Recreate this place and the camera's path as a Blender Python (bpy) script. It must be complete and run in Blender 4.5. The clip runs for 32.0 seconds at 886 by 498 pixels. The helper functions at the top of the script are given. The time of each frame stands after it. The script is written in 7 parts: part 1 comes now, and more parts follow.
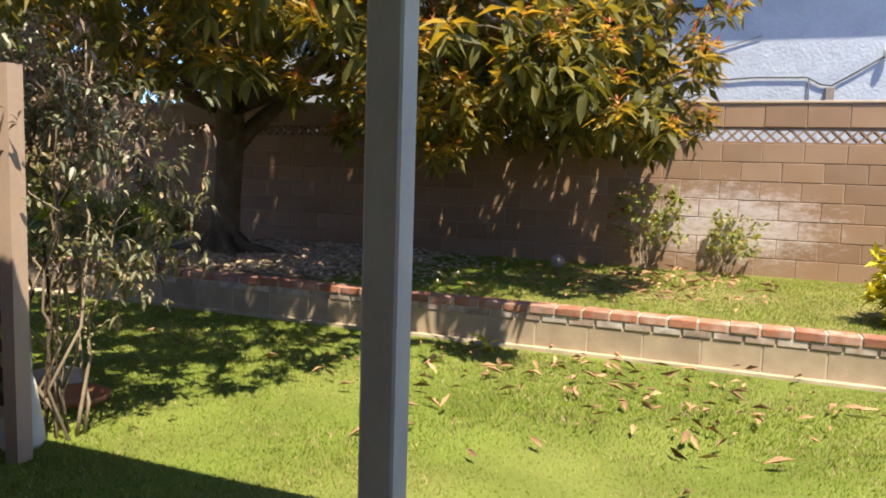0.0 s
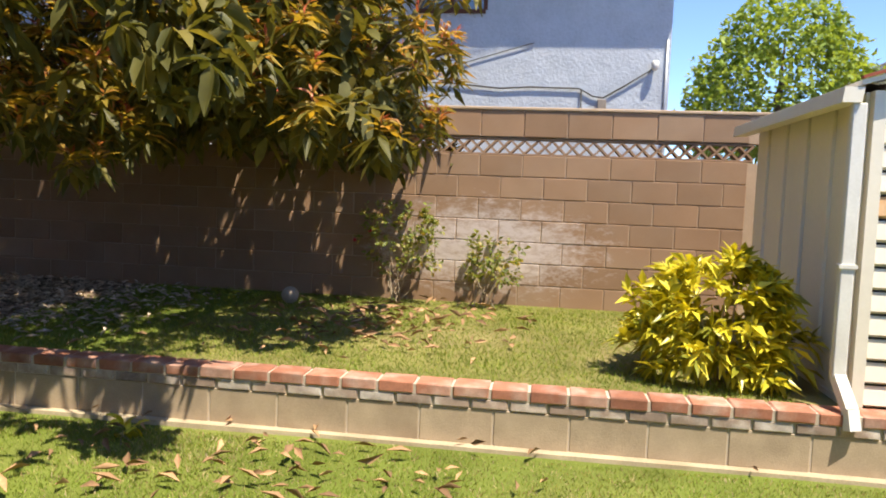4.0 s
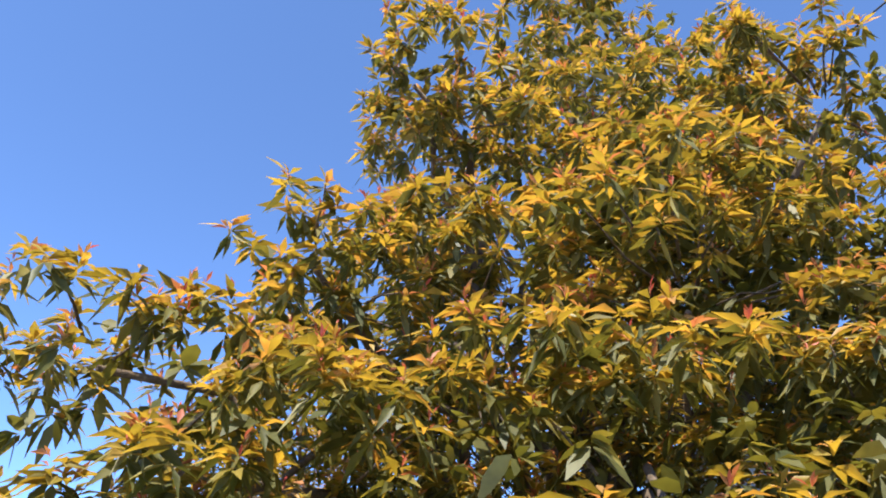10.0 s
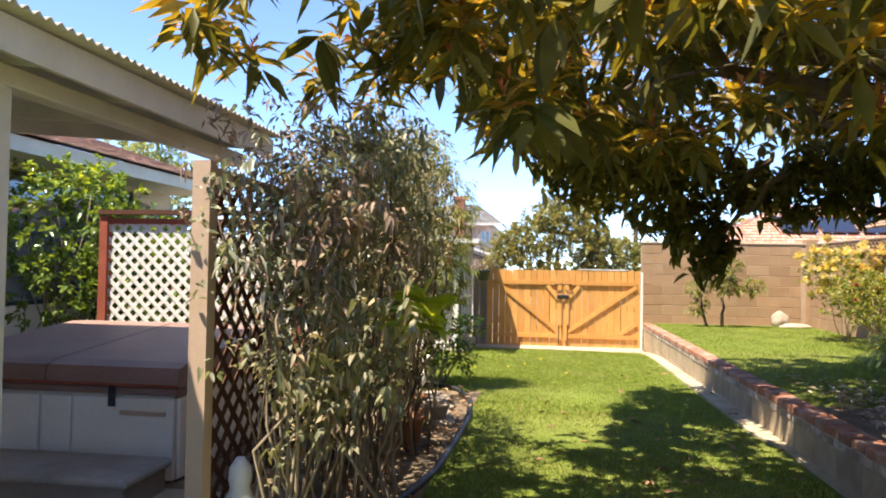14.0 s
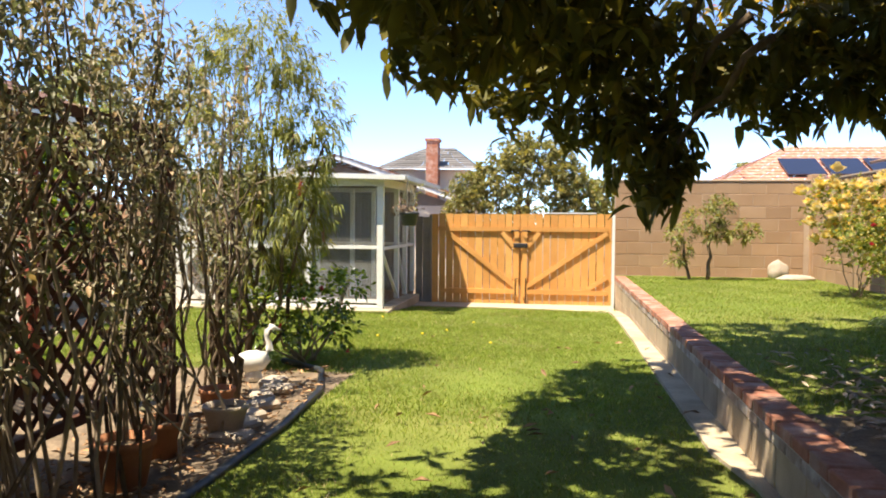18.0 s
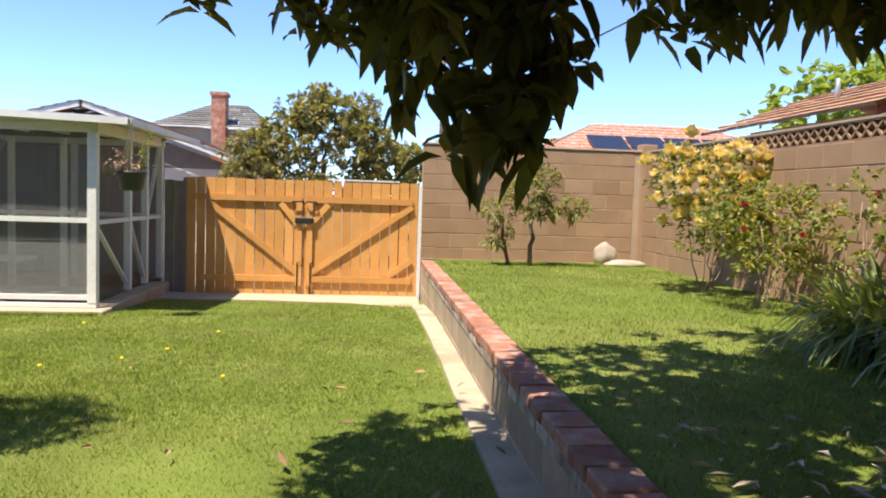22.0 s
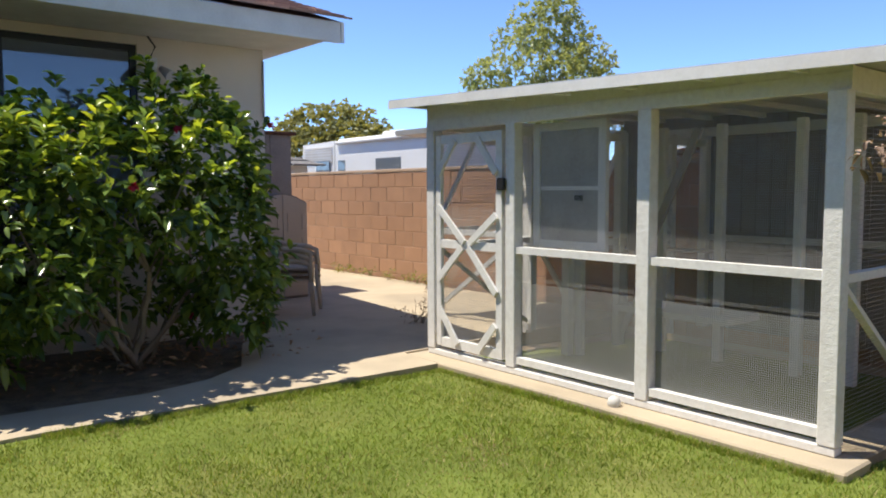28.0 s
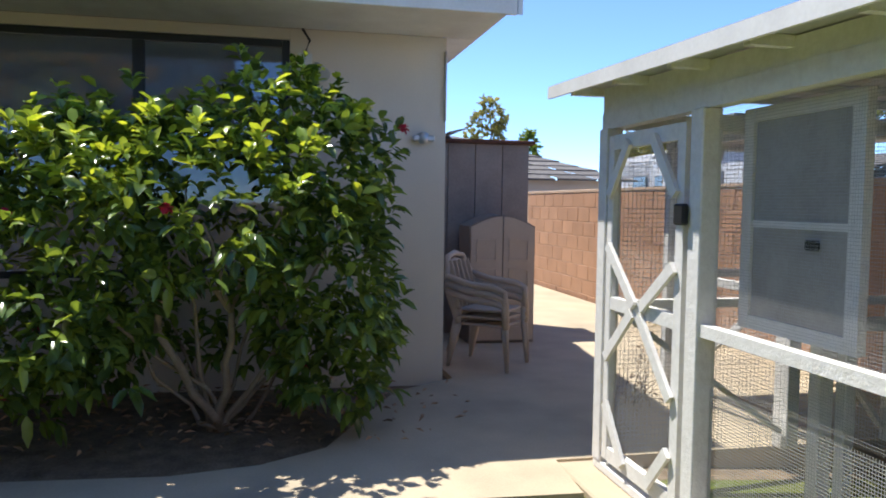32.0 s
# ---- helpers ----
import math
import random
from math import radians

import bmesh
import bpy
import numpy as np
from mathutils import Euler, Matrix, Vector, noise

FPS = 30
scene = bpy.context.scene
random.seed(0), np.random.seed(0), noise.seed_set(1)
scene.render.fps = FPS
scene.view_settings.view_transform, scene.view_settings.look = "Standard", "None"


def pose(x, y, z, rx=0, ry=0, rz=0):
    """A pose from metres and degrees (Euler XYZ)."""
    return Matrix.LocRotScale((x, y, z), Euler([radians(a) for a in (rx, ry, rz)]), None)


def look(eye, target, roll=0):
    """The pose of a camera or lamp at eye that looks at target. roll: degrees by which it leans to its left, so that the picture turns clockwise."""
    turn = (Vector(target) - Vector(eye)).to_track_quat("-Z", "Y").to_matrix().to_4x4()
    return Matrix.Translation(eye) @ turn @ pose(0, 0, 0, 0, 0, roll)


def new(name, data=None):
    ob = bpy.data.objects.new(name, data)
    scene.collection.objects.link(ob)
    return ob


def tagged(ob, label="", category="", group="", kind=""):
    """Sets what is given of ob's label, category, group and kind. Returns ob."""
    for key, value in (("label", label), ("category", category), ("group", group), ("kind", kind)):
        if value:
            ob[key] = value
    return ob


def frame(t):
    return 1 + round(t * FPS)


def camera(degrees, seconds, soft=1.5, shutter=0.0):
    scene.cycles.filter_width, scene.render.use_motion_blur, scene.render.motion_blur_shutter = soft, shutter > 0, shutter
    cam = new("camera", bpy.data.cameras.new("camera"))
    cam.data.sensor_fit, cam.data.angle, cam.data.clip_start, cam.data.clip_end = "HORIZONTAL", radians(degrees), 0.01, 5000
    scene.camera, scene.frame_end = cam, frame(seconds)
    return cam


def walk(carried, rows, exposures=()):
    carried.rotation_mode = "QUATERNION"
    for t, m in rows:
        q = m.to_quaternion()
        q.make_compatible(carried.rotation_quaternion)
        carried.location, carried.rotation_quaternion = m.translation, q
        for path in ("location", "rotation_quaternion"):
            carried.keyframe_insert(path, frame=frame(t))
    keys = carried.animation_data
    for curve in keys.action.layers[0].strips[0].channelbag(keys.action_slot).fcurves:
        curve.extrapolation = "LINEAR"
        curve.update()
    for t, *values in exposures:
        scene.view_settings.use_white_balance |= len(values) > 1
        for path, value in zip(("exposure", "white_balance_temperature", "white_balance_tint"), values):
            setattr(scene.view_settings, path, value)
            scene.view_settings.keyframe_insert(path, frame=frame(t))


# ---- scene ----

# ---- camera ----
cam = camera(60.83, 32.0, soft=1.9)
ROWS = [
    (0.000, -3.105, 0.851, 1.646, 83.945, -1.792, -68.254),
    (0.500, -2.861, 0.848, 1.626, 84.584, -2.177, -75.206),
    (1.000, -2.707, 0.726, 1.650, 84.999, -2.242, -80.995),
    (1.500, -2.594, 0.601, 1.652, 85.258, -2.149, -86.931),
    (2.000, -2.401, 0.476, 1.675, 85.340, -2.174, -90.406),
    (2.500, -2.151, 0.446, 1.650, 85.348, -2.362, -91.372),
    (4.500, -0.933, 0.192, 1.683, 85.442, -2.207, -75.619),
    (5.000, -0.732, 0.046, 1.666, 85.459, -2.279, -69.272),
    (5.500, -0.584, -0.006, 1.606, 86.139, -2.261, -63.425),
    (6.000, -0.448, -0.002, 1.640, 86.560, -2.000, -57.870),
    (6.500, -0.260, 0.005, 1.680, 89.250, -1.250, -51.720),
    (7.000, -0.080, -0.010, 1.705, 92.900, -0.750, -45.860),
    (7.500, 0.061, -0.054, 1.740, 97.368, -0.338, -39.409),
    (8.000, 0.105, -0.059, 1.794, 102.427, -0.823, -33.934),
    (8.500, 0.172, -0.090, 1.864, 107.283, -1.018, -30.033),
    (9.000, 0.174, -0.202, 1.922, 112.805, -1.471, -27.663),
    (9.500, 0.205, -0.280, 1.980, 117.385, -1.711, -26.029),
    (10.000, 0.181, -0.358, 1.997, 120.821, -1.893, -25.081),
    (10.500, 0.205, -0.365, 1.983, 122.365, -2.171, -24.942),
    (11.000, 0.253, -0.292, 1.926, 119.742, -2.658, -25.051),
    (11.500, 0.342, -0.195, 1.876, 113.729, -2.202, -23.129),
    (12.000, 0.472, -0.059, 1.818, 106.710, -1.595, -18.641),
    (12.500, 0.657, 0.137, 1.766, 100.167, -1.475, -12.740),
    (13.000, 0.880, 0.346, 1.711, 95.708, -1.412, -5.707),
    (13.500, 1.102, 0.559, 1.649, 93.088, -1.181, 1.334),
    (14.000, 1.334, 0.789, 1.586, 91.553, -0.991, 8.009),
    (14.500, 1.577, 1.039, 1.525, 90.624, -0.771, 13.756),
    (16.500, 2.146, 2.484, 1.380, 90.184, 0.056, 19.848),
    (17.000, 2.205, 2.881, 1.388, 89.861, -0.278, 17.135),
    (17.500, 2.269, 3.280, 1.386, 89.255, -0.563, 13.375),
    (18.000, 2.328, 3.693, 1.443, 87.980, -0.452, 8.492),
    (18.500, 2.407, 4.108, 1.475, 86.092, -0.662, 2.357),
    (19.000, 2.503, 4.477, 1.465, 84.215, -1.082, -4.556),
    (19.500, 2.548, 4.814, 1.477, 83.007, -1.577, -12.062),
    (20.000, 2.543, 5.126, 1.446, 83.561, -2.073, -17.993),
    (20.500, 2.557, 5.531, 1.410, 85.111, -2.276, -20.901),
    (21.000, 2.600, 5.963, 1.420, 86.251, -2.318, -19.579),
    (21.500, 2.640, 6.311, 1.405, 86.333, -2.288, -13.430),
    (22.000, 2.629, 6.743, 1.419, 86.123, -1.892, -5.601),
    (22.500, 2.575, 7.245, 1.470, 85.701, -1.711, 1.901),
    (23.000, 2.488, 7.694, 1.499, 85.355, -1.379, 9.079),
    (23.500, 2.436, 8.087, 1.501, 85.320, -1.175, 16.180),
    (24.000, 2.359, 8.495, 1.507, 85.104, -0.966, 22.476),
    (24.500, 2.255, 8.909, 1.513, 84.886, -0.589, 27.930),
    (25.000, 2.141, 9.312, 1.518, 84.962, -0.125, 32.679),
    (25.500, 2.028, 9.691, 1.521, 84.813, 0.228, 36.505),
    (26.000, 1.915, 10.062, 1.526, 84.822, 0.468, 40.086),
    (26.500, 1.793, 10.441, 1.534, 84.994, 0.596, 43.429),
    (28.500, 1.106, 11.722, 1.505, 85.677, 0.137, 52.021),
    (29.000, 0.886, 12.003, 1.519, 85.846, 0.013, 53.587),
    (29.500, 0.681, 12.283, 1.528, 85.791, -0.051, 56.022),
    (30.000, 0.512, 12.567, 1.534, 85.698, -0.060, 59.348),
    (30.500, 0.375, 12.857, 1.539, 85.957, -0.055, 63.943),
    (31.000, 0.272, 13.160, 1.545, 85.984, -0.092, 69.353),
    (31.500, 0.197, 13.480, 1.561, 86.221, -0.332, 74.233),
    (32.000, 0.137, 13.812, 1.586, 86.553, -0.733, 77.788),
]
UNIT = 0.88   # the plan below is drawn in units of 0.88 m: a block course of 0.24 is 0.21 m high
walk(cam, [(t, pose(x * UNIT, y * UNIT, z * UNIT, *turn)) for t, x, y, z, *turn in ROWS],
     [(0, 1.77, 6850, 9), (2.5, 1.42, 6900, 9), (6, 1.97, 6800, 9), (7.5, 2.12, 6550, 10), (10, 1.72, 5950, 10), (11.5, 1.77, 6100, 10), (14, 1.97, 6950, 9), (19, 1.87, 7050, 9), (21, 1.82, 6500, 10), (23, 1.24, 6600, 10), (26, 1.15, 6450, 10), (29, 1.20, 6200, 10), (32, 1.42, 6000, 10)])


# ---- world, sun, exposure ----
SUN_EL, SUN_AZ = 66.0, 223.0   # degrees; azimuth clockwise from +y


def sky():
    w = bpy.data.worlds.new("sky")
    scene.world = w
    w.use_nodes = True
    nt = w.node_tree
    bg = nt.nodes["Background"]
    s = nt.nodes.new("ShaderNodeTexSky")
    s.sky_type = "NISHITA"
    s.sun_disc = False
    s.sun_elevation, s.sun_rotation = radians(SUN_EL), radians(SUN_AZ)
    s.air_density, s.dust_density, s.ozone_density = 0.95, 0.1, 4.0
    s.altitude = 6000
    nt.links.new(s.outputs[0], bg.inputs[0])
    bg.inputs[1].default_value = 0.14


sky()
sun_data = bpy.data.lights.new("sun", "SUN")
sun_data.energy, sun_data.angle, sun_data.color = 3.2, radians(0.55), (1.0, 0.91, 0.76)
sun = new("sun", sun_data)
_a, _e = radians(SUN_AZ), radians(SUN_EL)
TO_SUN = Vector((math.sin(_a) * math.cos(_e), math.cos(_a) * math.cos(_e), math.sin(_e)))
sun.matrix_world = look((0, 0, 30), Vector((0, 0, 30)) - TO_SUN)

# ---- materials ----
def mat(name, base, rough=0.7, var=0.25, scale=6.0, fine=60.0, bump=0.15, metal=0.0, tint=None, tint_amt=0.0,
        per="", spread=0.12, spec=0.35, dist=0.01, trans=0.0):
    """Plain surface: base colour, coarse and fine mottling, optional second colour in patches, variation from piece to piece."""
    m = bpy.data.materials.new(name)
    m.use_nodes = True
    nt = m.node_tree
    N, L = nt.nodes, nt.links
    bs = N["Principled BSDF"]
    bs.inputs["Roughness"].default_value = rough
    bs.inputs["Metallic"].default_value = metal
    bs.inputs["Specular IOR Level"].default_value = spec
    tc = N.new("ShaderNodeTexCoord")
    co = tc.outputs["Object"]
    if per == "object":
        inf = N.new("ShaderNodeObjectInfo")
        add = N.new("ShaderNodeVectorMath")
        add.operation = "ADD"
        mul = N.new("ShaderNodeMath")
        mul.operation = "MULTIPLY"
        mul.inputs[1].default_value = 37.0
        L.new(inf.outputs["Random"], mul.inputs[0])
        L.new(co, add.inputs[0])
        L.new(mul.outputs[0], add.inputs[1])
        co = add.outputs[0]
    n1 = N.new("ShaderNodeTexNoise")
    n1.inputs["Scale"].default_value = scale
    n1.inputs["Detail"].default_value = 5
    n2 = N.new("ShaderNodeTexNoise")
    n2.inputs["Scale"].default_value = fine
    n2.inputs["Detail"].default_value = 3
    L.new(co, n1.inputs["Vector"])
    L.new(co, n2.inputs["Vector"])
    mix = N.new("ShaderNodeMath")
    mix.operation = "MULTIPLY_ADD"
    L.new(n2.outputs[0], mix.inputs[0])
    mix.inputs[1].default_value = 0.6
    L.new(n1.outputs[0], mix.inputs[2])
    mr = N.new("ShaderNodeMapRange")
    mr.inputs["From Min"].default_value, mr.inputs["From Max"].default_value = 0.45, 1.15
    mr.inputs["To Min"].default_value, mr.inputs["To Max"].default_value = 1 - var, 1 + var
    L.new(mix.outputs[0], mr.inputs["Value"])
    val = mr.outputs[0]
    if per:
        src = N.new("ShaderNodeObjectInfo").outputs["Random"] if per == "object" else N.new("ShaderNodeNewGeometry").outputs["Random Per Island"]
        pr = N.new("ShaderNodeMapRange")
        pr.inputs["To Min"].default_value, pr.inputs["To Max"].default_value = 1 - spread, 1 + spread
        L.new(src, pr.inputs["Value"])
        mm = N.new("ShaderNodeMath")
        mm.operation = "MULTIPLY"
        L.new(val, mm.inputs[0])
        L.new(pr.outputs[0], mm.inputs[1])
        val = mm.outputs[0]
    col = N.new("ShaderNodeRGB").outputs[0]
    col.default_value = (*base, 1)
    if tint:
        n3 = N.new("ShaderNodeTexNoise")
        n3.inputs["Scale"].default_value = scale * 0.45
        n3.inputs["Detail"].default_value = 6
        L.new(co, n3.inputs["Vector"])
        rp = N.new("ShaderNodeMapRange")
        rp.inputs["From Min"].default_value, rp.inputs["From Max"].default_value = 0.45, 0.68
        rp.inputs["To Max"].default_value = tint_amt
        L.new(n3.outputs[0], rp.inputs["Value"])
        mx = N.new("ShaderNodeMix")
        mx.data_type = "RGBA"
        L.new(rp.outputs[0], mx.inputs[0])
        L.new(col, mx.inputs[6])
        mx.inputs[7].default_value = (*tint, 1)
        col = mx.outputs[2]
    sc = N.new("ShaderNodeVectorMath")
    sc.operation = "SCALE"
    L.new(col, sc.inputs[0])
    L.new(val, sc.inputs["Scale"])
    L.new(sc.outputs[0], bs.inputs["Base Color"])
    if bump:
        b = N.new("ShaderNodeBump")
        b.inputs["Strength"].default_value = bump
        b.inputs["Distance"].default_value = dist
        L.new(mix.outputs[0], b.inputs["Height"])
        L.new(b.outputs[0], bs.inputs["Normal"])
    return m


def salted(m, at, size, colour):
    """Adds a blotchy white salt bloom round a place on a wall."""
    N, L = m.node_tree.nodes, m.node_tree.links
    bs = N["Principled BSDF"]
    old = bs.inputs["Base Color"].links[0].from_socket
    g = N.new("ShaderNodeNewGeometry")
    mp = N.new("ShaderNodeMapping")
    mp.vector_type = "TEXTURE"
    mp.inputs["Location"].default_value = [c * UNIT for c in at]
    mp.inputs["Scale"].default_value = [c * UNIT for c in size]
    L.new(g.outputs["Position"], mp.inputs["Vector"])
    ln = N.new("ShaderNodeVectorMath")
    ln.operation = "LENGTH"
    L.new(mp.outputs[0], ln.inputs[0])
    fall = N.new("ShaderNodeMapRange")
    fall.inputs["From Min"].default_value, fall.inputs["From Max"].default_value = 0.25, 1.0
    fall.inputs["To Min"].default_value, fall.inputs["To Max"].default_value = 0.34, -0.12
    L.new(ln.outputs["Value"], fall.inputs["Value"])
    mp2 = N.new("ShaderNodeMapping")
    mp2.inputs["Scale"].default_value = (1, 1, 2.2)
    L.new(g.outputs["Position"], mp2.inputs["Vector"])
    no = N.new("ShaderNodeTexNoise")
    no.inputs["Scale"].default_value, no.inputs["Detail"].default_value, no.inputs["Roughness"].default_value = 6.0, 9, 0.8
    L.new(mp2.outputs[0], no.inputs["Vector"])
    add = N.new("ShaderNodeMath")
    L.new(no.outputs[0], add.inputs[0])
    L.new(fall.outputs[0], add.inputs[1])
    ra = N.new("ShaderNodeMapRange")
    ra.inputs["From Min"].default_value, ra.inputs["From Max"].default_value, ra.inputs["To Max"].default_value = 0.6, 0.86, 0.7
    L.new(add.outputs[0], ra.inputs["Value"])
    mx = N.new("ShaderNodeMix")
    mx.data_type = "RGBA"
    L.new(ra.outputs[0], mx.inputs[0])
    L.new(old, mx.inputs[6])
    mx.inputs[7].default_value = (*colour, 1)
    L.new(mx.outputs[2], bs.inputs["Base Color"])
    return m


def leaf_mat(name, cols, rough=0.35, trans=0.35, spec=0.5, tr=None):
    """Leaves: a colour drawn for each leaf from a ramp, light let through."""
    m = bpy.data.materials.new(name)
    m.use_nodes = True
    nt = m.node_tree
    N, L = nt.nodes, nt.links
    bs = N["Principled BSDF"]
    bs.inputs["Roughness"].default_value = rough
    bs.inputs["Specular IOR Level"].default_value = spec
    g = N.new("ShaderNodeNewGeometry")
    ramp = N.new("ShaderNodeValToRGB")
    cr = ramp.color_ramp
    while len(cr.elements) < len(cols):
        cr.elements.new(0.5)
    for e, (p, c) in zip(cr.elements, cols):
        e.position, e.color = p, (*c, 1)
    L.new(g.outputs["Random Per Island"], ramp.inputs[0])
    no = N.new("ShaderNodeTexNoise")
    no.inputs["Scale"].default_value = 9
    tc = N.new("ShaderNodeTexCoord")
    L.new(tc.outputs["Object"], no.inputs["Vector"])
    mr = N.new("ShaderNodeMapRange")
    mr.inputs["From Min"].default_value, mr.inputs["From Max"].default_value = 0.3, 0.7
    mr.inputs["To Min"].default_value, mr.inputs["To Max"].default_value = 0.75, 1.25
    L.new(no.outputs[0], mr.inputs["Value"])
    sc = N.new("ShaderNodeVectorMath")
    sc.operation = "SCALE"
    L.new(ramp.outputs[0], sc.inputs[0])
    L.new(mr.outputs[0], sc.inputs["Scale"])
    L.new(sc.outputs[0], bs.inputs["Base Color"])
    t = N.new("ShaderNodeBsdfTranslucent")
    ts = N.new("ShaderNodeVectorMath")
    ts.operation = "MULTIPLY"
    L.new(sc.outputs[0], ts.inputs[0])
    ts.inputs[1].default_value = tr or (2.2, 1.9, 0.7)
    L.new(ts.outputs[0], t.inputs[0])
    mx = N.new("ShaderNodeMixShader")
    mx.inputs[0].default_value = trans
    L.new(bs.outputs[0], mx.inputs[1])
    L.new(t.outputs[0], mx.inputs[2])
    L.new(mx.outputs[0], N["Material Output"].inputs["Surface"])
    return m


M = {}
M["turf"] = mat("turf", (0.135, 0.17, 0.034), 0.95, 0.4, 1.6, 70, 0.6, tint=(0.24, 0.22, 0.08), tint_amt=0.4, spec=0.1, dist=0.02)
M["turf_dry"] = mat("turf_dry", (0.19, 0.18, 0.06), 0.95, 0.4, 1.6, 70, 0.6, tint=(0.30, 0.24, 0.12), tint_amt=0.8, spec=0.1, dist=0.02)
M["soil"] = mat("soil", (0.2, 0.15, 0.105), 0.95, 0.5, 8, 60, 0.8, tint=(0.25, 0.19, 0.13), tint_amt=0.5, spec=0.1, dist=0.02)
M["concrete"] = mat("concrete", (0.47, 0.39, 0.28), 0.9, 0.14, 2.5, 90, 0.25, tint=(0.33, 0.28, 0.21), tint_amt=0.6, spec=0.2, dist=0.003)
M["footing"] = mat("footing", (0.46, 0.38, 0.27), 0.92, 0.25, 5, 80, 0.4, tint=(0.28, 0.22, 0.14), tint_amt=0.7, spec=0.2, dist=0.006)
M["mortar"] = mat("mortar", (0.52, 0.44, 0.36), 0.95, 0.15, 8, 120, 0.4, spec=0.15, dist=0.004)
M["mortar_wall"] = mat("mortar_wall", (0.43, 0.32, 0.235), 0.95, 0.15, 4, 120, 0.4, spec=0.15, dist=0.004)
M["block"] = mat("block", (0.31, 0.195, 0.125), 0.92, 0.13, 3, 130, 0.5, tint=(0.36, 0.27, 0.2), tint_amt=0.35, per="object", spread=0.09, spec=0.2, dist=0.004)
M["block_salt"] = salted(mat("block_salt", (0.31, 0.195, 0.125), 0.92, 0.13, 3, 130, 0.5, tint=(0.36, 0.27, 0.2), tint_amt=0.35, per="object", spread=0.09, spec=0.2, dist=0.004), (7.2, 1.05, 1.05), (0.6, 2.1, 0.85), (0.7, 0.63, 0.63))
M["block_front"] = mat("block_front", (0.34, 0.215, 0.13), 0.92, 0.13, 3, 130, 0.5, tint=(0.42, 0.3, 0.2), tint_amt=0.4, per="object", spread=0.07, spec=0.2, dist=0.004)
M["block_side"] = mat("block_side", (0.40, 0.235, 0.145), 0.92, 0.13, 3, 130, 0.5, tint=(0.3, 0.18, 0.12), tint_amt=0.4, per="object", spread=0.07, spec=0.2, dist=0.004)
M["block_low"] = mat("block_low", (0.42, 0.33, 0.235), 0.92, 0.2, 6, 110, 0.5, tint=(0.27, 0.2, 0.14), tint_amt=0.5, per="object", spread=0.08, spec=0.2, dist=0.004)
M["brick"] = mat("brick", (0.36, 0.155, 0.1), 0.88, 0.3, 14, 120, 0.5, tint=(0.52, 0.4, 0.34), tint_amt=0.6, per="object", spread=0.2, spec=0.2, dist=0.004)
M["brick_grey"] = mat("brick_grey", (0.36, 0.27, 0.22), 0.9, 0.3, 14, 110, 0.5, tint=(0.62, 0.57, 0.52), tint_amt=0.9, per="object", spread=0.2, spec=0.2, dist=0.004)
M["white_paint"] = mat("white_paint", (0.74, 0.73, 0.70), 0.6, 0.1, 5, 60, 0.25, tint=(0.5, 0.46, 0.4), tint_amt=0.3, spec=0.3, dist=0.003)
M["old_white"] = mat("old_white", (0.74, 0.73, 0.71), 0.8, 0.07, 40, 110, 0.6, tint=(0.42, 0.37, 0.33), tint_amt=0.18, spec=0.2, dist=0.004)
M["cedar"] = mat("cedar", (0.60, 0.29, 0.085), 0.75, 0.14, 3, 40, 0.2, tint=(0.68, 0.37, 0.13), tint_amt=0.6, per="object", spread=0.12, spec=0.25, dist=0.003)
M["dark_wood"] = mat("dark_wood", (0.10, 0.045, 0.03), 0.8, 0.3, 5, 50, 0.4, spec=0.2, dist=0.004)
M["red_wood"] = mat("red_wood", (0.30, 0.085, 0.055), 0.8, 0.25, 5, 50, 0.3, spec=0.2, dist=0.003)
M["bark"] = mat("bark", (0.13, 0.095, 0.065), 0.95, 0.4, 9, 60, 0.9, tint=(0.24, 0.19, 0.14), tint_amt=0.4, spec=0.1, dist=0.02)
M["twig"] = mat("twig", (0.32, 0.25, 0.18), 0.9, 0.3, 12, 60, 0.4, spec=0.15, dist=0.004)
M["stucco"] = mat("stucco", (0.74, 0.66, 0.55), 0.95, 0.07, 2, 90, 0.5, spec=0.15, dist=0.006)
M["stucco_blue"] = mat("stucco_blue", (0.45, 0.49, 0.56), 0.95, 0.12, 3, 25, 0.8, tint=(0.42, 0.46, 0.52), tint_amt=0.5, spec=0.15, dist=0.02)
M["shingle"] = mat("shingle", (0.36, 0.22, 0.165), 0.95, 0.25, 10, 60, 0.6, per="island", spread=0.25, spec=0.1, dist=0.01)
M["shingle_grey"] = mat("shingle_grey", (0.17, 0.16, 0.155), 0.95, 0.25, 10, 60, 0.6, per="island", spread=0.25, spec=0.1, dist=0.01)
M["tile_brown"] = mat("tile_brown", (0.42, 0.25, 0.16), 0.95, 0.25, 6, 40, 0.6, per="island", spread=0.2, spec=0.1, dist=0.01)
M["shed_metal"] = mat("shed_metal", (0.77, 0.72, 0.62), 0.5, 0.06, 2, 30, 0.05, per="object", spread=0.03, spec=0.4, dist=0.002)
M["shed_trim"] = mat("shed_trim", (0.50, 0.36, 0.27), 0.6, 0.1, 4, 40, 0.05, spec=0.3, dist=0.002)
M["rust"] = mat("rust", (0.55, 0.33, 0.17), 0.7, 0.25, 3, 30, 0.1, tint=(0.7, 0.62, 0.5), tint_amt=0.8, spec=0.3, dist=0.002)
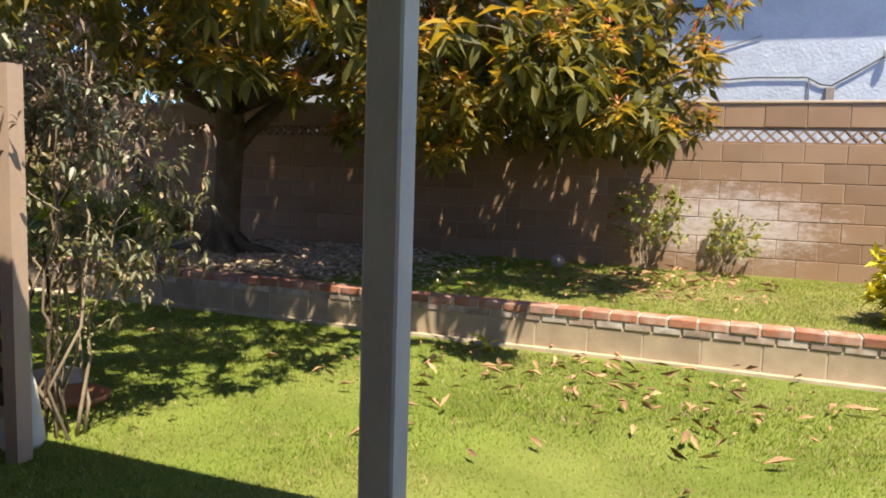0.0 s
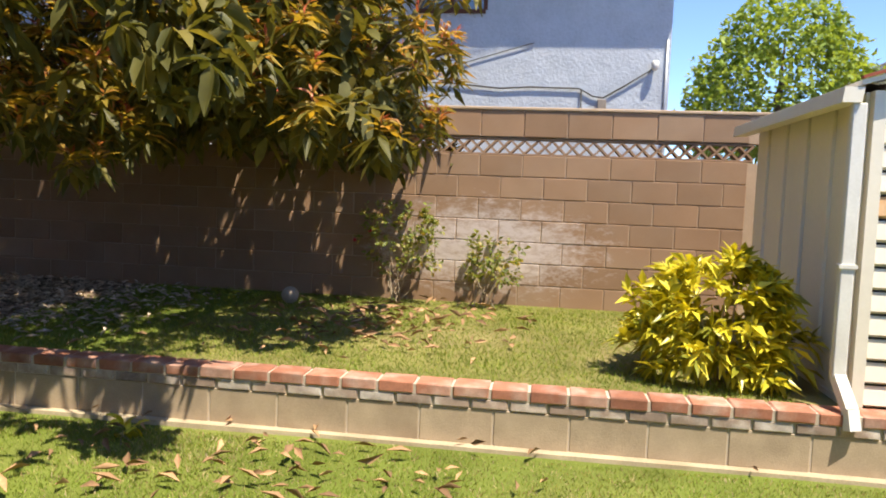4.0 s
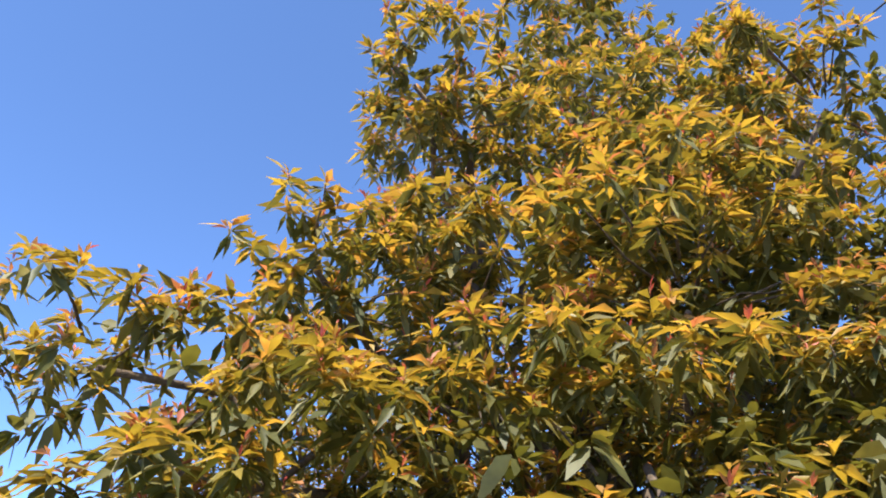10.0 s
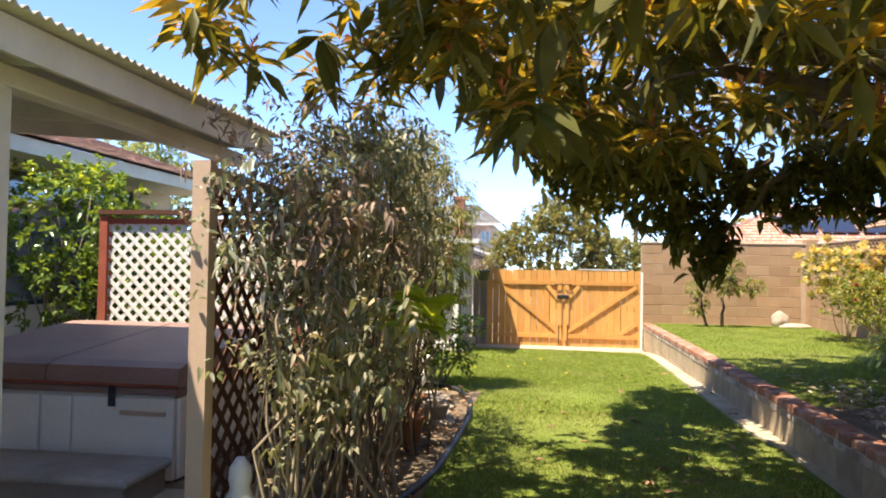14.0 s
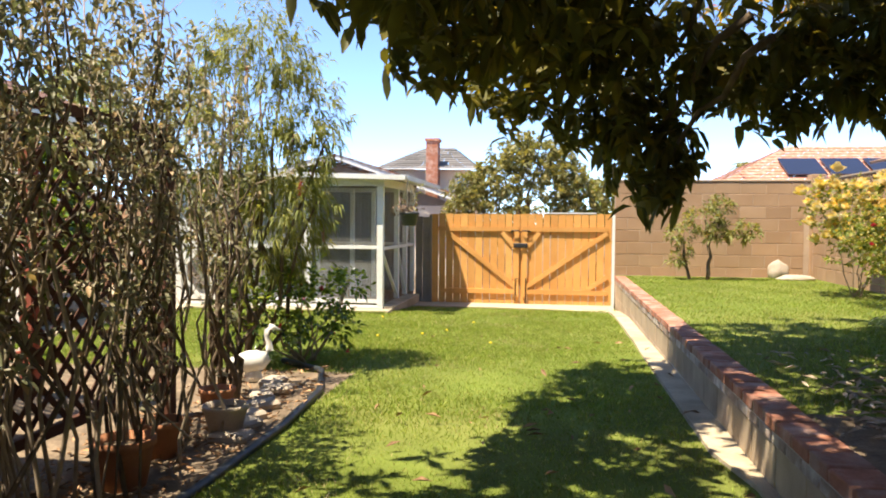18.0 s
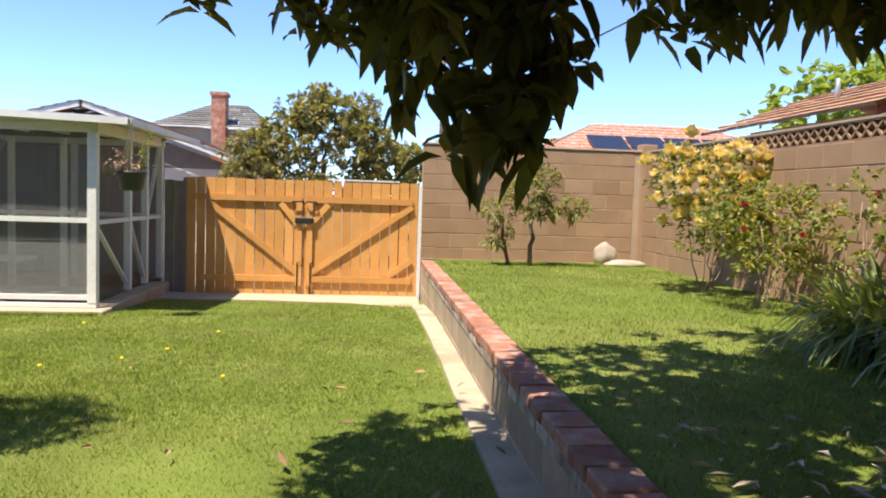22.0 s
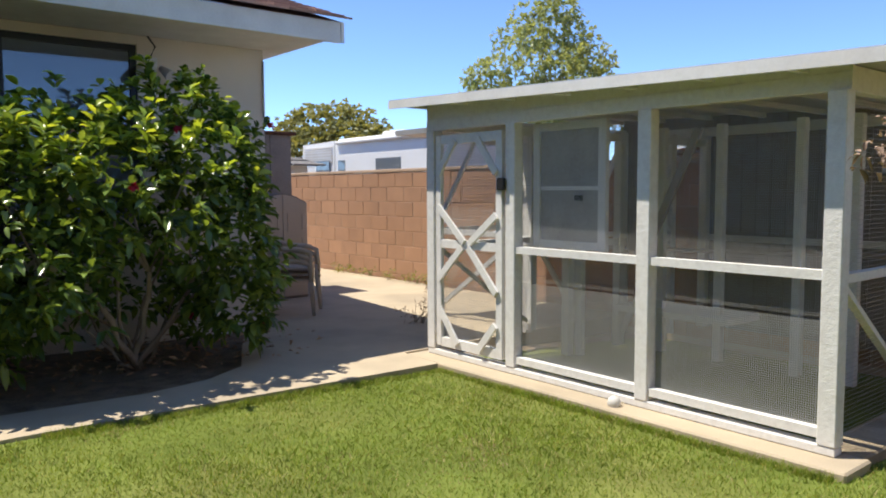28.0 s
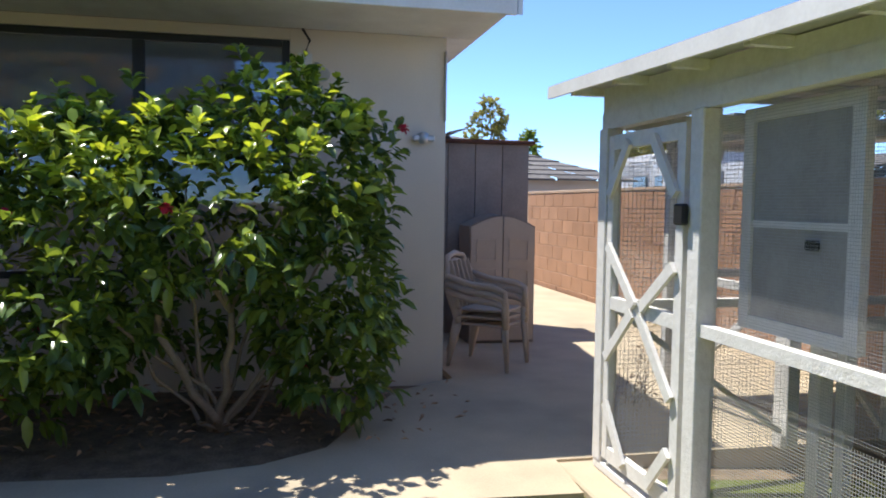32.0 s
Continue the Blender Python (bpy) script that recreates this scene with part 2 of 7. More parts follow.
M["black_iron"] = mat("black_iron", (0.02, 0.02, 0.022), 0.5, 0.2, 20, 90, 0.1, spec=0.4, dist=0.002)
M["zinc"] = mat("zinc", (0.55, 0.56, 0.57), 0.45, 0.1, 5, 50, 0.05, metal=0.6, spec=0.4, dist=0.002)
M["tub"] = mat("tub", (0.86, 0.81, 0.73), 0.45, 0.08, 2, 30, 0.05, spec=0.4, dist=0.002)
M["tub_cover"] = mat("tub_cover", (0.30, 0.175, 0.15), 0.5, 0.22, 3, 40, 0.15, tint=(0.36, 0.25, 0.22), tint_amt=0.5, spec=0.4, dist=0.003)
M["plastic_tan"] = mat("plastic_tan", (0.47, 0.39, 0.31), 0.5, 0.08, 3, 40, 0.05, spec=0.4, dist=0.002)
M["plastic_black"] = mat("plastic_black", (0.03, 0.035, 0.04), 0.5, 0.1, 3, 40, 0.05, spec=0.4, dist=0.002)
M["terracotta"] = mat("terracotta", (0.38, 0.17, 0.09), 0.85, 0.2, 6, 60, 0.2, spec=0.2, dist=0.003)
M["goose"] = mat("goose", (0.72, 0.70, 0.66), 0.7, 0.12, 9, 60, 0.2, tint=(0.4, 0.37, 0.33), tint_amt=0.4, spec=0.3, dist=0.003)
M["dry_leaf"] = mat("dry_leaf", (0.35, 0.21, 0.115), 0.8, 0.3, 12, 60, 0.2, per="island", spread=0.5, spec=0.2, dist=0.003)
M["stone"] = mat("stone", (0.42, 0.35, 0.28), 0.9, 0.2, 6, 60, 0.5, spec=0.2, dist=0.01)
# near-black colour standing in for the lack of light inside house and shed
M["inside_shade"] = mat("inside_shade", (0.05, 0.048, 0.045), 0.9, 0.2, 2, 30, 0.1, spec=0.2)
M["grey_wood"] = mat("grey_wood", (0.26, 0.22, 0.19), 0.85, 0.2, 4, 50, 0.4, per="object", spread=0.12, spec=0.2, dist=0.004)
M["rv"] = mat("rv", (0.74, 0.74, 0.72), 0.5, 0.04, 2, 30, 0.02, spec=0.4)
M["grey_panel"] = mat("grey_panel", (0.64, 0.62, 0.585), 0.6, 0.1, 4, 40, 0.1, spec=0.3)
M["wire"] = mat("wire", (0.05, 0.05, 0.05), 0.6, 0.1, 20, 90, 0, spec=0.3)
M["mesh_wire"] = mat("mesh_wire", (0.42, 0.42, 0.41), 0.6, 0.1, 20, 90, 0, metal=0.3, spec=0.3)
M["solar"] = mat("solar", (0.02, 0.025, 0.05), 0.2, 0.1, 3, 30, 0, spec=0.6)
M["grass_blade"] = leaf_mat("grass_blade", [(0, (0.145, 0.22, 0.025)), (0.5, (0.228, 0.3, 0.046)), (0.85, (0.34, 0.375, 0.09)), (1, (0.48, 0.41, 0.2))], 0.55, 0.4, 0.25, (1.25, 1.2, 0.7))
M["leaf_big"] = leaf_mat("leaf_big", [(0, (0.15, 0.125, 0.025)), (0.45, (0.29, 0.22, 0.04)), (0.85, (0.4, 0.28, 0.055)), (1, (0.46, 0.25, 0.075))], 0.46, 0.42, 0.32, (1.8, 1.5, 0.6))
M["leaf_young"] = leaf_mat("leaf_young", [(0, (0.42, 0.31, 0.06)), (0.5, (0.50, 0.26, 0.085)), (1, (0.55, 0.18, 0.1))], 0.35, 0.4, 0.45, (1.25, 1.1, 0.65))
M["leaf_tip"] = leaf_mat("leaf_tip", [(0, (0.50, 0.28, 0.09)), (0.5, (0.55, 0.17, 0.08)), (1, (0.5, 0.09, 0.07))], 0.45, 0.4, 0.3, (1.2, 1.0, 0.8))
M["leaf_vine"] = leaf_mat("leaf_vine", [(0, (0.13, 0.135, 0.07)), (0.5, (0.23, 0.22, 0.13)), (0.85, (0.37, 0.32, 0.22)), (1, (0.5, 0.33, 0.18))], 0.5, 0.3, 0.3, (1.3, 1.3, 0.8))
M["leaf_silver"] = leaf_mat("leaf_silver", [(0, (0.15, 0.17, 0.10)), (0.6, (0.28, 0.29, 0.2)), (1, (0.45, 0.42, 0.33))], 0.35, 0.3, 0.5, (1.3, 1.3, 0.8))
M["leaf_bush"] = leaf_mat("leaf_bush", [(0, (0.062, 0.105, 0.03)), (0.6, (0.13, 0.2, 0.045)), (1, (0.24, 0.32, 0.066))], 0.22, 0.32, 0.6)
M["leaf_lime"] = leaf_mat("leaf_lime", [(0, (0.2, 0.3, 0.03)), (1, (0.42, 0.5, 0.07))], 0.3, 0.35, 0.5)
M["leaf_yellow"] = leaf_mat("leaf_yellow", [(0, (0.2, 0.22, 0.025)), (0.3, (0.5, 0.45, 0.035)), (1, (0.78, 0.68, 0.07))], 0.35, 0.25, 0.45, (1.3, 1.2, 0.6))
M["leaf_rose"] = leaf_mat("leaf_rose", [(0, (0.09, 0.13, 0.03)), (0.7, (0.21, 0.24, 0.06)), (1, (0.38, 0.30, 0.11))], 0.45, 0.35, 0.4)
M["leaf_strap"] = leaf_mat("leaf_strap", [(0, (0.12, 0.17, 0.05)), (0.7, (0.22, 0.28, 0.09)), (1, (0.42, 0.42, 0.18))], 0.32, 0.35, 0.55)
M["leaf_far"] = leaf_mat("leaf_far", [(0, (0.14, 0.155, 0.065)), (1, (0.28, 0.275, 0.12))], 0.5, 0.3, 0.3)
M["leaf_fresh"] = leaf_mat("leaf_fresh", [(0, (0.15, 0.22, 0.045)), (1, (0.28, 0.36, 0.09))], 0.5, 0.35, 0.3)
M["petal_yellow"] = leaf_mat("petal_yellow", [(0, (0.85, 0.6, 0.08)), (0.5, (0.9, 0.72, 0.25)), (1, (0.9, 0.8, 0.6))], 0.6, 0.25, 0.2, (1, 1, 1))
M["petal_red"] = leaf_mat("petal_red", [(0, (0.45, 0.02, 0.06)), (1, (0.6, 0.05, 0.1))], 0.6, 0.25, 0.2, (1, 1, 1))
M["leaf_brush"] = leaf_mat("leaf_brush", [(0, (0.10, 0.12, 0.035)), (0.7, (0.20, 0.22, 0.06)), (1, (0.34, 0.33, 0.10))], 0.45, 0.35, 0.3)
M["leaf_olive"] = leaf_mat("leaf_olive", [(0, (0.11, 0.12, 0.05)), (0.7, (0.23, 0.225, 0.095)), (1, (0.34, 0.29, 0.13))], 0.5, 0.3, 0.3)
# darkened copy of leaf_big: shade inside and under the crown put into colour
M["leaf_big_shaded"] = leaf_mat("leaf_big_shaded", [(0, (0.075, 0.08, 0.024)), (0.7, (0.135, 0.125, 0.034)), (1, (0.23, 0.19, 0.05))], 0.5, 0.36, 0.3, (1.8, 1.6, 0.6))
M["leaf_dry"] = leaf_mat("leaf_dry", [(0, (0.16, 0.11, 0.08)), (0.6, (0.28, 0.2, 0.15)), (1, (0.38, 0.26, 0.2))], 0.7, 0.2, 0.2, (1.1, 1.1, 0.8))
M["leaf_olive_light"] = leaf_mat("leaf_olive_light", [(0, (0.12, 0.14, 0.05)), (0.7, (0.22, 0.23, 0.08)), (1, (0.34, 0.3, 0.13))], 0.5, 0.3, 0.3)
M["grass_dry"] = leaf_mat("grass_dry", [(0, (0.30, 0.24, 0.10)), (0.6, (0.42, 0.33, 0.17)), (1, (0.5, 0.42, 0.26))], 0.7, 0.2, 0.2, (1.1, 1.05, 0.8))
M["petal_dandelion"] = mat("petal_dandelion", (0.85, 0.62, 0.03), 0.7, 0.1, 9, 60, 0)
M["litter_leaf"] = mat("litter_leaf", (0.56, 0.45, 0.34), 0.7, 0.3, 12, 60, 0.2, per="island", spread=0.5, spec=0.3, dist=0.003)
M["leaf_pale"] = leaf_mat("leaf_pale", [(0, (0.17, 0.21, 0.10)), (1, (0.32, 0.36, 0.18))], 0.5, 0.35, 0.3)
M["door_grey"] = mat("door_grey", (0.38, 0.365, 0.34), 0.8, 0.2, 6, 50, 0.3, tint=(0.25, 0.23, 0.21), tint_amt=0.5, spec=0.2, dist=0.003)

# ---- builders ----
def bm_box(x0, y0, z0, x1, y1, z1, bm=None, bev=0.0):
    b = bm or bmesh.new()
    v = [b.verts.new((x, y, z)) for z in (z0, z1) for y in (y0, y1) for x in (x0, x1)]
    fs = [b.faces.new([v[i] for i in q]) for q in ((0, 2, 3, 1), (4, 5, 7, 6), (0, 1, 5, 4), (2, 6, 7, 3), (0, 4, 6, 2), (1, 3, 7, 5))]
    if bev:
        bmesh.ops.bevel(b, geom=list({e for f in fs for e in f.edges}), offset=bev, segments=1, affect="EDGES", profile=0.5)
    return b


def bm_bar(p, q, w, h=None, bm=None, up=(0, 0, 1)):
    """A bar of section w by h from p to q."""
    b = bm or bmesh.new()
    p, q = Vector(p), Vector(q)
    d = (q - p).normalized()
    u = Vector(up)
    if abs(d.dot(u)) > 0.98:
        u = Vector((0, 1, 0))
    s = d.cross(u).normalized()
    u = s.cross(d)
    h = h or w
    v = [b.verts.new(c + s * (a * w / 2) + u * (e * h / 2)) for c in (p, q) for a, e in ((-1, -1), (1, -1), (1, 1), (-1, 1))]
    for i in ((0, 3, 2, 1), (4, 5, 6, 7), (0, 1, 5, 4), (1, 2, 6, 5), (2, 3, 7, 6), (3, 0, 4, 7)):
        b.faces.new([v[k] for k in i])
    return b


def bm_tube(pts, rad, n=8, bm=None, close=True):
    """A tapered round limb through points."""
    b = bm or bmesh.new()
    pts = [Vector(p) for p in pts]
    rs = rad if isinstance(rad, (list, tuple)) else [rad] * len(pts)
    rings = []
    for i, p in enumerate(pts):
        d = (pts[min(i + 1, len(pts) - 1)] - pts[max(i - 1, 0)]).normalized()
        s = d.cross(Vector((0.13, 0.31, 0.94)) if abs(d.z) < 0.9 else Vector((1, 0.1, 0))).normalized()
        u = s.cross(d)
        rings.append([b.verts.new(p + (s * math.cos(a) + u * math.sin(a)) * rs[i]) for a in (2 * math.pi * k / n for k in range(n))])
    for r0, r1 in zip(rings, rings[1:]):
        for k in range(n):
            f = b.faces.new((r0[k], r0[(k + 1) % n], r1[(k + 1) % n], r1[k]))
            f.smooth = True
    if close:
        b.faces.new(rings[0][::-1])
        b.faces.new(rings[-1])
    return b


def bm_lathe(prof, n=20, bm=None, at=(0, 0, 0)):
    """A turned shape from (radius, height) pairs."""
    b = bm or bmesh.new()
    o = Vector(at)
    rings = [[b.verts.new(o + Vector((r * math.cos(2 * math.pi * k / n), r * math.sin(2 * math.pi * k / n), z))) for k in range(n)] for r, z in prof]
    for r0, r1 in zip(rings, rings[1:]):
        for k in range(n):
            f = b.faces.new((r0[k], r0[(k + 1) % n], r1[(k + 1) % n], r1[k]))
            f.smooth = True
    b.faces.new(rings[0][::-1])
    b.faces.new(rings[-1])
    return b


def bm_prism(poly, axis, a, c, bm=None):
    """A flat outline (pairs in the two other axes) pushed from a to c along an axis."""
    b = bm or bmesh.new()
    put = {"x": lambda u, v, w: (w, u, v), "y": lambda u, v, w: (u, w, v), "z": lambda u, v, w: (u, v, w)}[axis]
    lo = [b.verts.new(put(u, v, a)) for u, v in poly]
    hi = [b.verts.new(put(u, v, c)) for u, v in poly]
    b.faces.new(lo[::-1])
    b.faces.new(hi)
    k = len(poly)
    for i in range(k):
        b.faces.new((lo[i], lo[(i + 1) % k], hi[(i + 1) % k], hi[i]))
    bmesh.ops.recalc_face_normals(b, faces=b.faces)
    return b


def to_mesh(name, bm, *mats):
    me = bpy.data.meshes.new(name)
    bm.to_mesh(me)
    bm.free()
    for m in mats:
        me.materials.append(m)
    return me


def part(name, bm, material, parent, label=""):
    ob = new(name, to_mesh(name, bm, material))
    ob.parent = parent
    if parent:
        ob.matrix_parent_inverse = Matrix.Translation(parent.location).inverted()
    if label:
        tagged(ob, label)
    return ob


def thing(name, label, category, at=(0, 0, 0), group="", kind=""):
    ob = new(name)
    ob.location = at
    ob.empty_display_size = 0.1
    return tagged(ob, label, category, group, kind)


def solid(name, bm, material, label, category, group="", kind=""):
    return tagged(new(name, to_mesh(name, bm, material)), label, category, group, kind)


def piece(name, me, parent, at, turn=0.0):
    """One piece on a shared mesh under a wall or thing that stands at the world's origin."""
    ob = new(name, me)
    ob.parent = parent
    ob.location = at
    if turn:
        ob.rotation_euler = (0, 0, turn)
    return ob


def np_mesh(name, verts, faces, mats, midx=None, smooth=False):
    me = bpy.data.meshes.new(name)
    me.from_pydata(np.asarray(verts).tolist(), [], np.asarray(faces).tolist())
    for m in mats:
        me.materials.append(m)
    if midx is not None:
        me.polygons.foreach_set("material_index", np.asarray(midx, dtype=np.int32))
    if smooth:
        me.polygons.foreach_set("use_smooth", np.ones(len(me.polygons), dtype=bool))
    me.update()
    return me


# ---- ground ----
def lawn_z(y):
    return float(np.interp(y, (-60, 9, 15.7, 18.4, 60), (0.05, 0.05, -0.03, -0.2, -0.2)))


def ground_z(x, y):
    if x > 3.515 and y > -60:
        return 0.42
    return lawn_z(y) + 0.012 * noise.noise((x * 0.7, y * 0.7, 0))


def build_ground():
    xs = [-900, -200, -60, -25, -12, -9] + [round(-7.5 + 0.4 * i, 2) for i in range(28)] + [3.505, 3.525] + [round(4.1 + 0.5 * i, 2) for i in range(7)] + [7.3, 12, 30, 90, 300, 900]
    ys = [-900, -200, -60, -20] + [round(-6 + 0.5 * i, 2) for i in range(51)] + [26, 40, 90, 300, 900]
    bm = bmesh.new()
    g = [[bm.verts.new((x, y, ground_z(x, y))) for y in ys] for x in xs]
    for i in range(len(xs) - 1):
        for j in range(len(ys) - 1):
            f = bm.faces.new((g[i][j], g[i + 1][j], g[i + 1][j + 1], g[i][j + 1]))
            cx, cy = (xs[i] + xs[i + 1]) / 2, (ys[j] + ys[j + 1]) / 2
            f.smooth = True
            inside = -3.95 < cx < 7.3 and -6 < cy < 19.1
            litter = cx > 3.515 and 5.0 < cy < (9.0 if cx > 5.2 else 8.0) or cx < 0.5 and 5.6 < cy < 10.4
            f.material_index = 2 if litter or not inside else 1 if cx > 3.515 and cy < 3.5 else 0
    ob = solid("ground", bm, M["turf"], "green lawn on two levels with bare soil around", "lawn", kind="structure")
    ob.data.materials.append(M["turf_dry"])
    ob.data.materials.append(M["soil"])
    return ob


build_ground()

# concrete: patio, side path, footing strip and gate apron
patio = solid("patio", bm_box(-9.0, -6.0, -0.1, -0.75, 5.6, 0.085, bev=0.01), M["concrete"], "pale concrete patio slab under the cover", "patio", kind="structure")
solid("path", bm_prism([(-4.6, 5.65), (-3.75, 5.65), (-3.75, 12.4), (-3.66, 14.2), (-3.6, 15.42), (-4.13, 15.46), (-4.13, 18.7), (-17, 18.7), (-17, 15.32), (-6.34, 15.32), (-5.95, 14.75), (-5.24, 14.4), (-4.6, 14.1), (-4.35, 13.7), (-4.25, 13.2), (-4.32, 12.3)], "z", -0.15, 0.035),
      M["concrete"], "pale sunlit concrete side path", "path", kind="structure")
solid("gate_apron", bm_prism([(-0.45, 17.75), (1.2, 17.75), (2.4, 17.6), (3.15, 17.3), (3.4, 17.3), (3.4, 18.9), (-0.45, 18.9)], "z", -0.4, -0.135), M["concrete"], "pale concrete strip at the foot of the gate", "path", kind="structure")


def build_footing():
    bm = bmesh.new()
    y = -2.4
    while y < 17.3:
        z0, z1 = lawn_z(y) + 0.028, lawn_z(y + 0.6) + 0.028
        w0 = 0.07 + 0.025 * noise.noise((y * 0.8, 3, 0)) + (0.12 if y > 8 else 0)
        w1 = 0.07 + 0.025 * noise.noise(((y + 0.6) * 0.8, 3, 0)) + (0.12 if y + 0.6 > 8 else 0)
        v = [bm.verts.new(c) for c in ((3.49, y, z0), (3.49, y + 0.6, z1), (3.46 - w1, y + 0.6, z1), (3.46 - w0, y, z0), (3.46 - w0 - 0.01, y, z0 - 0.12), (3.46 - w1 - 0.01, y + 0.6, z1 - 0.12))]
        bm.faces.new(v[:4][::-1])
        bm.faces.new((v[2], v[5], v[4], v[3])[::-1])
        y += 0.6
    bmesh.ops.remove_doubles(bm, verts=bm.verts, dist=0.001)
    bmesh.ops.recalc_face_normals(bm, faces=bm.faces)
    solid("footing", bm, M["footing"], "rough pale concrete footing strip along the low wall", "footing", kind="structure")


build_footing()

# ---- leaves and plants ----
def unit(a):
    return a / np.maximum(np.linalg.norm(a, axis=1, keepdims=True), 1e-9)


STATIONS = {"long": ((0, 0.1), (0.45, 1.0), (1, 0.03)), "oval": ((0, 0.1), (0.3, 1.0), (0.7, 0.9), (1, 0.05)), "strap": ((0, 0.8), (0.35, 1.0), (0.7, 0.8), (1, 0.05))}


def leaf_batch(pos, d, length, width, droop, shape="long", fold=0.25, roll=None, flat=False):
    """Folded, curved leaves: arrays of places and directions to vertices and faces."""
    n = len(pos)
    d = unit(np.asarray(d, float))
    length, width, droop = (np.broadcast_to(np.asarray(a, float), (n,)) for a in (length, width, droop))
    side = unit(np.cross(d, np.array([0.02, 0.03, 1.0])) + 1e-6)
    up = np.cross(side, d)
    if roll is not None:
        c, s = np.cos(roll)[:, None], np.sin(roll)[:, None]
        side, up = side * c + up * s, up * c - side * s
    out = []
    for s, w in STATIONS[shape]:
        mid = pos + d * (length * s)[:, None]
        mid[:, 2] -= droop * length * s * s
        hw = (width * w / 2)[:, None]
        out += [mid - side * hw, mid + side * hw] if flat else [mid - side * hw + up * hw * fold * 2, mid, mid + side * hw + up * hw * fold * 2]
    v = np.stack(out, 1).reshape(-1, 3)
    f = []
    m = len(STATIONS[shape])
    for k in range(m - 1):
        a = (2 if flat else 3) * k
        f += [(a, a + 1, a + 3, a + 2)] if flat else [(a, a + 1, a + 4, a + 3), (a + 1, a + 2, a + 5, a + 4)]
    faces = (np.arange(n)[:, None, None] * (2 if flat else 3) * m + np.array(f)[None]).reshape(-1, 4)
    return v, faces


def foliage(name, batches, mats, parent, label=""):
    """Joins leaf batches (vertices, faces, material slot) in one mesh."""
    vs, fs, mi, o = [], [], [], 0
    for v, f, m in batches:
        vs.append(v)
        fs.append(f + o)
        mi.append(np.full(len(f), m))
        o += len(v)
    me = np_mesh(name, np.concatenate(vs), np.concatenate(fs), mats, np.concatenate(mi), smooth=True)
    ob = new(name, me)
    ob.parent = parent
    if parent:
        ob.matrix_parent_inverse = Matrix.Translation(parent.location).inverted()
    if label:
        tagged(ob, label)
    return ob


def on_blobs(blobs, per_m2, rng, inner=0.25, low=-0.75, rough=0.12):
    """Points and outward ways over the shells of ellipsoids, some further in; none deep inside another blob."""
    P, D = [], []
    B = np.array([b[:6] for b in blobs], float)
    for b in B:
        c, r = b[:3], b[3:]
        n = int(per_m2 * 4 * math.pi * ((r[0] * r[1]) ** 1.6 + (r[0] * r[2]) ** 1.6 + (r[1] * r[2]) ** 1.6) ** (1 / 1.6) / 3 ** (1 / 1.6))
        u = unit(rng.normal(size=(n, 3)))
        u = u[u[:, 2] > low]
        k = np.where(rng.random(len(u)) < inner, rng.uniform(0.55, 0.9, len(u)), 1 + rng.normal(size=len(u)) * rough)
        p = c + u * r * k[:, None]
        deep = np.zeros(len(p), bool)
        near = B[np.linalg.norm(B[:, :3] - c, axis=1) < B[:, 3:].max(1) + r.max() * 1.3]
        for o in near:
            if not np.array_equal(o, b):
                deep |= (((p - o[:3]) / o[3:]) ** 2).sum(1) < 0.5
        P.append(p[~deep])
        D.append(unit(u / r)[~deep])
    return np.concatenate(P), np.concatenate(D)


def clumps(blobs, rng, gap=0.8, size=(0.32, 0.58), flat=0.6, low=-0.35):
    """Tufts set out over the shells of large blobs, as smaller blobs."""
    out = []
    for b in blobs:
        c, r = np.array(b[:3]), np.array(b[3:6])
        n = int(max(6, 4 * math.pi * (r.prod() ** (2 / 3)) / gap ** 2))
        u = unit(rng.normal(size=(n, 3)))
        u = u[u[:, 2] > low - 0.25]
        for q in u:
            k = rng.uniform(*size)
            p = c + q * r * rng.uniform(0.8, 1.08)
            if all((((p - np.array(o[:3])) / np.array(o[3:6])) ** 2).sum() > 0.55 for o in blobs if o is not b):
                out.append((*p, k, k, k * flat))
    return out


def whorls(P, D, rng, n_leaf, length, width, droop, spread=(0.5, 1.25), up=0.5, shape="long", flat=False):
    """A whorl of leaves at each point, round an axis that leans outward and up."""
    ax = unit(D + np.array([0, 0, up]))
    k = n_leaf
    a = np.repeat(ax, k, 0)
    t = unit(np.cross(a, rng.normal(size=a.shape)))
    sp = rng.uniform(*spread, len(a))
    d = a * np.cos(sp)[:, None] + t * np.sin(sp)[:, None]
    pos = np.repeat(P, k, 0) + a * rng.uniform(-0.06, 0.04, len(a))[:, None] + d * 0.01
    ln = length * rng.uniform(0.6, 1.15, len(a))
    return leaf_batch(pos, d, ln, width * ln / length, droop * rng.uniform(0.3, 1.3, len(a)), shape, roll=rng.normal(size=len(a)) * 0.5, flat=flat)


def limb(p, q, r0, r1, rng, n=6, sag=0.15, bm=None, sides=8):
    p, q = np.array(p, float), np.array(q, float)
    L = np.linalg.norm(q - p)
    pts, rs = [], []
    for i in range(n + 1):
        s = i / n
        w = rng.normal(size=3) * L * 0.025 * (0 < i < n)
        pts.append(p + (q - p) * s + np.array([0, 0, sag * L * math.sin(math.pi * s)]) + w)
        rs.append(r0 + (r1 - r0) * s)
    return bm_tube(pts, rs, sides, bm)


WALKED = np.array([r[1:4] for r in ROWS])


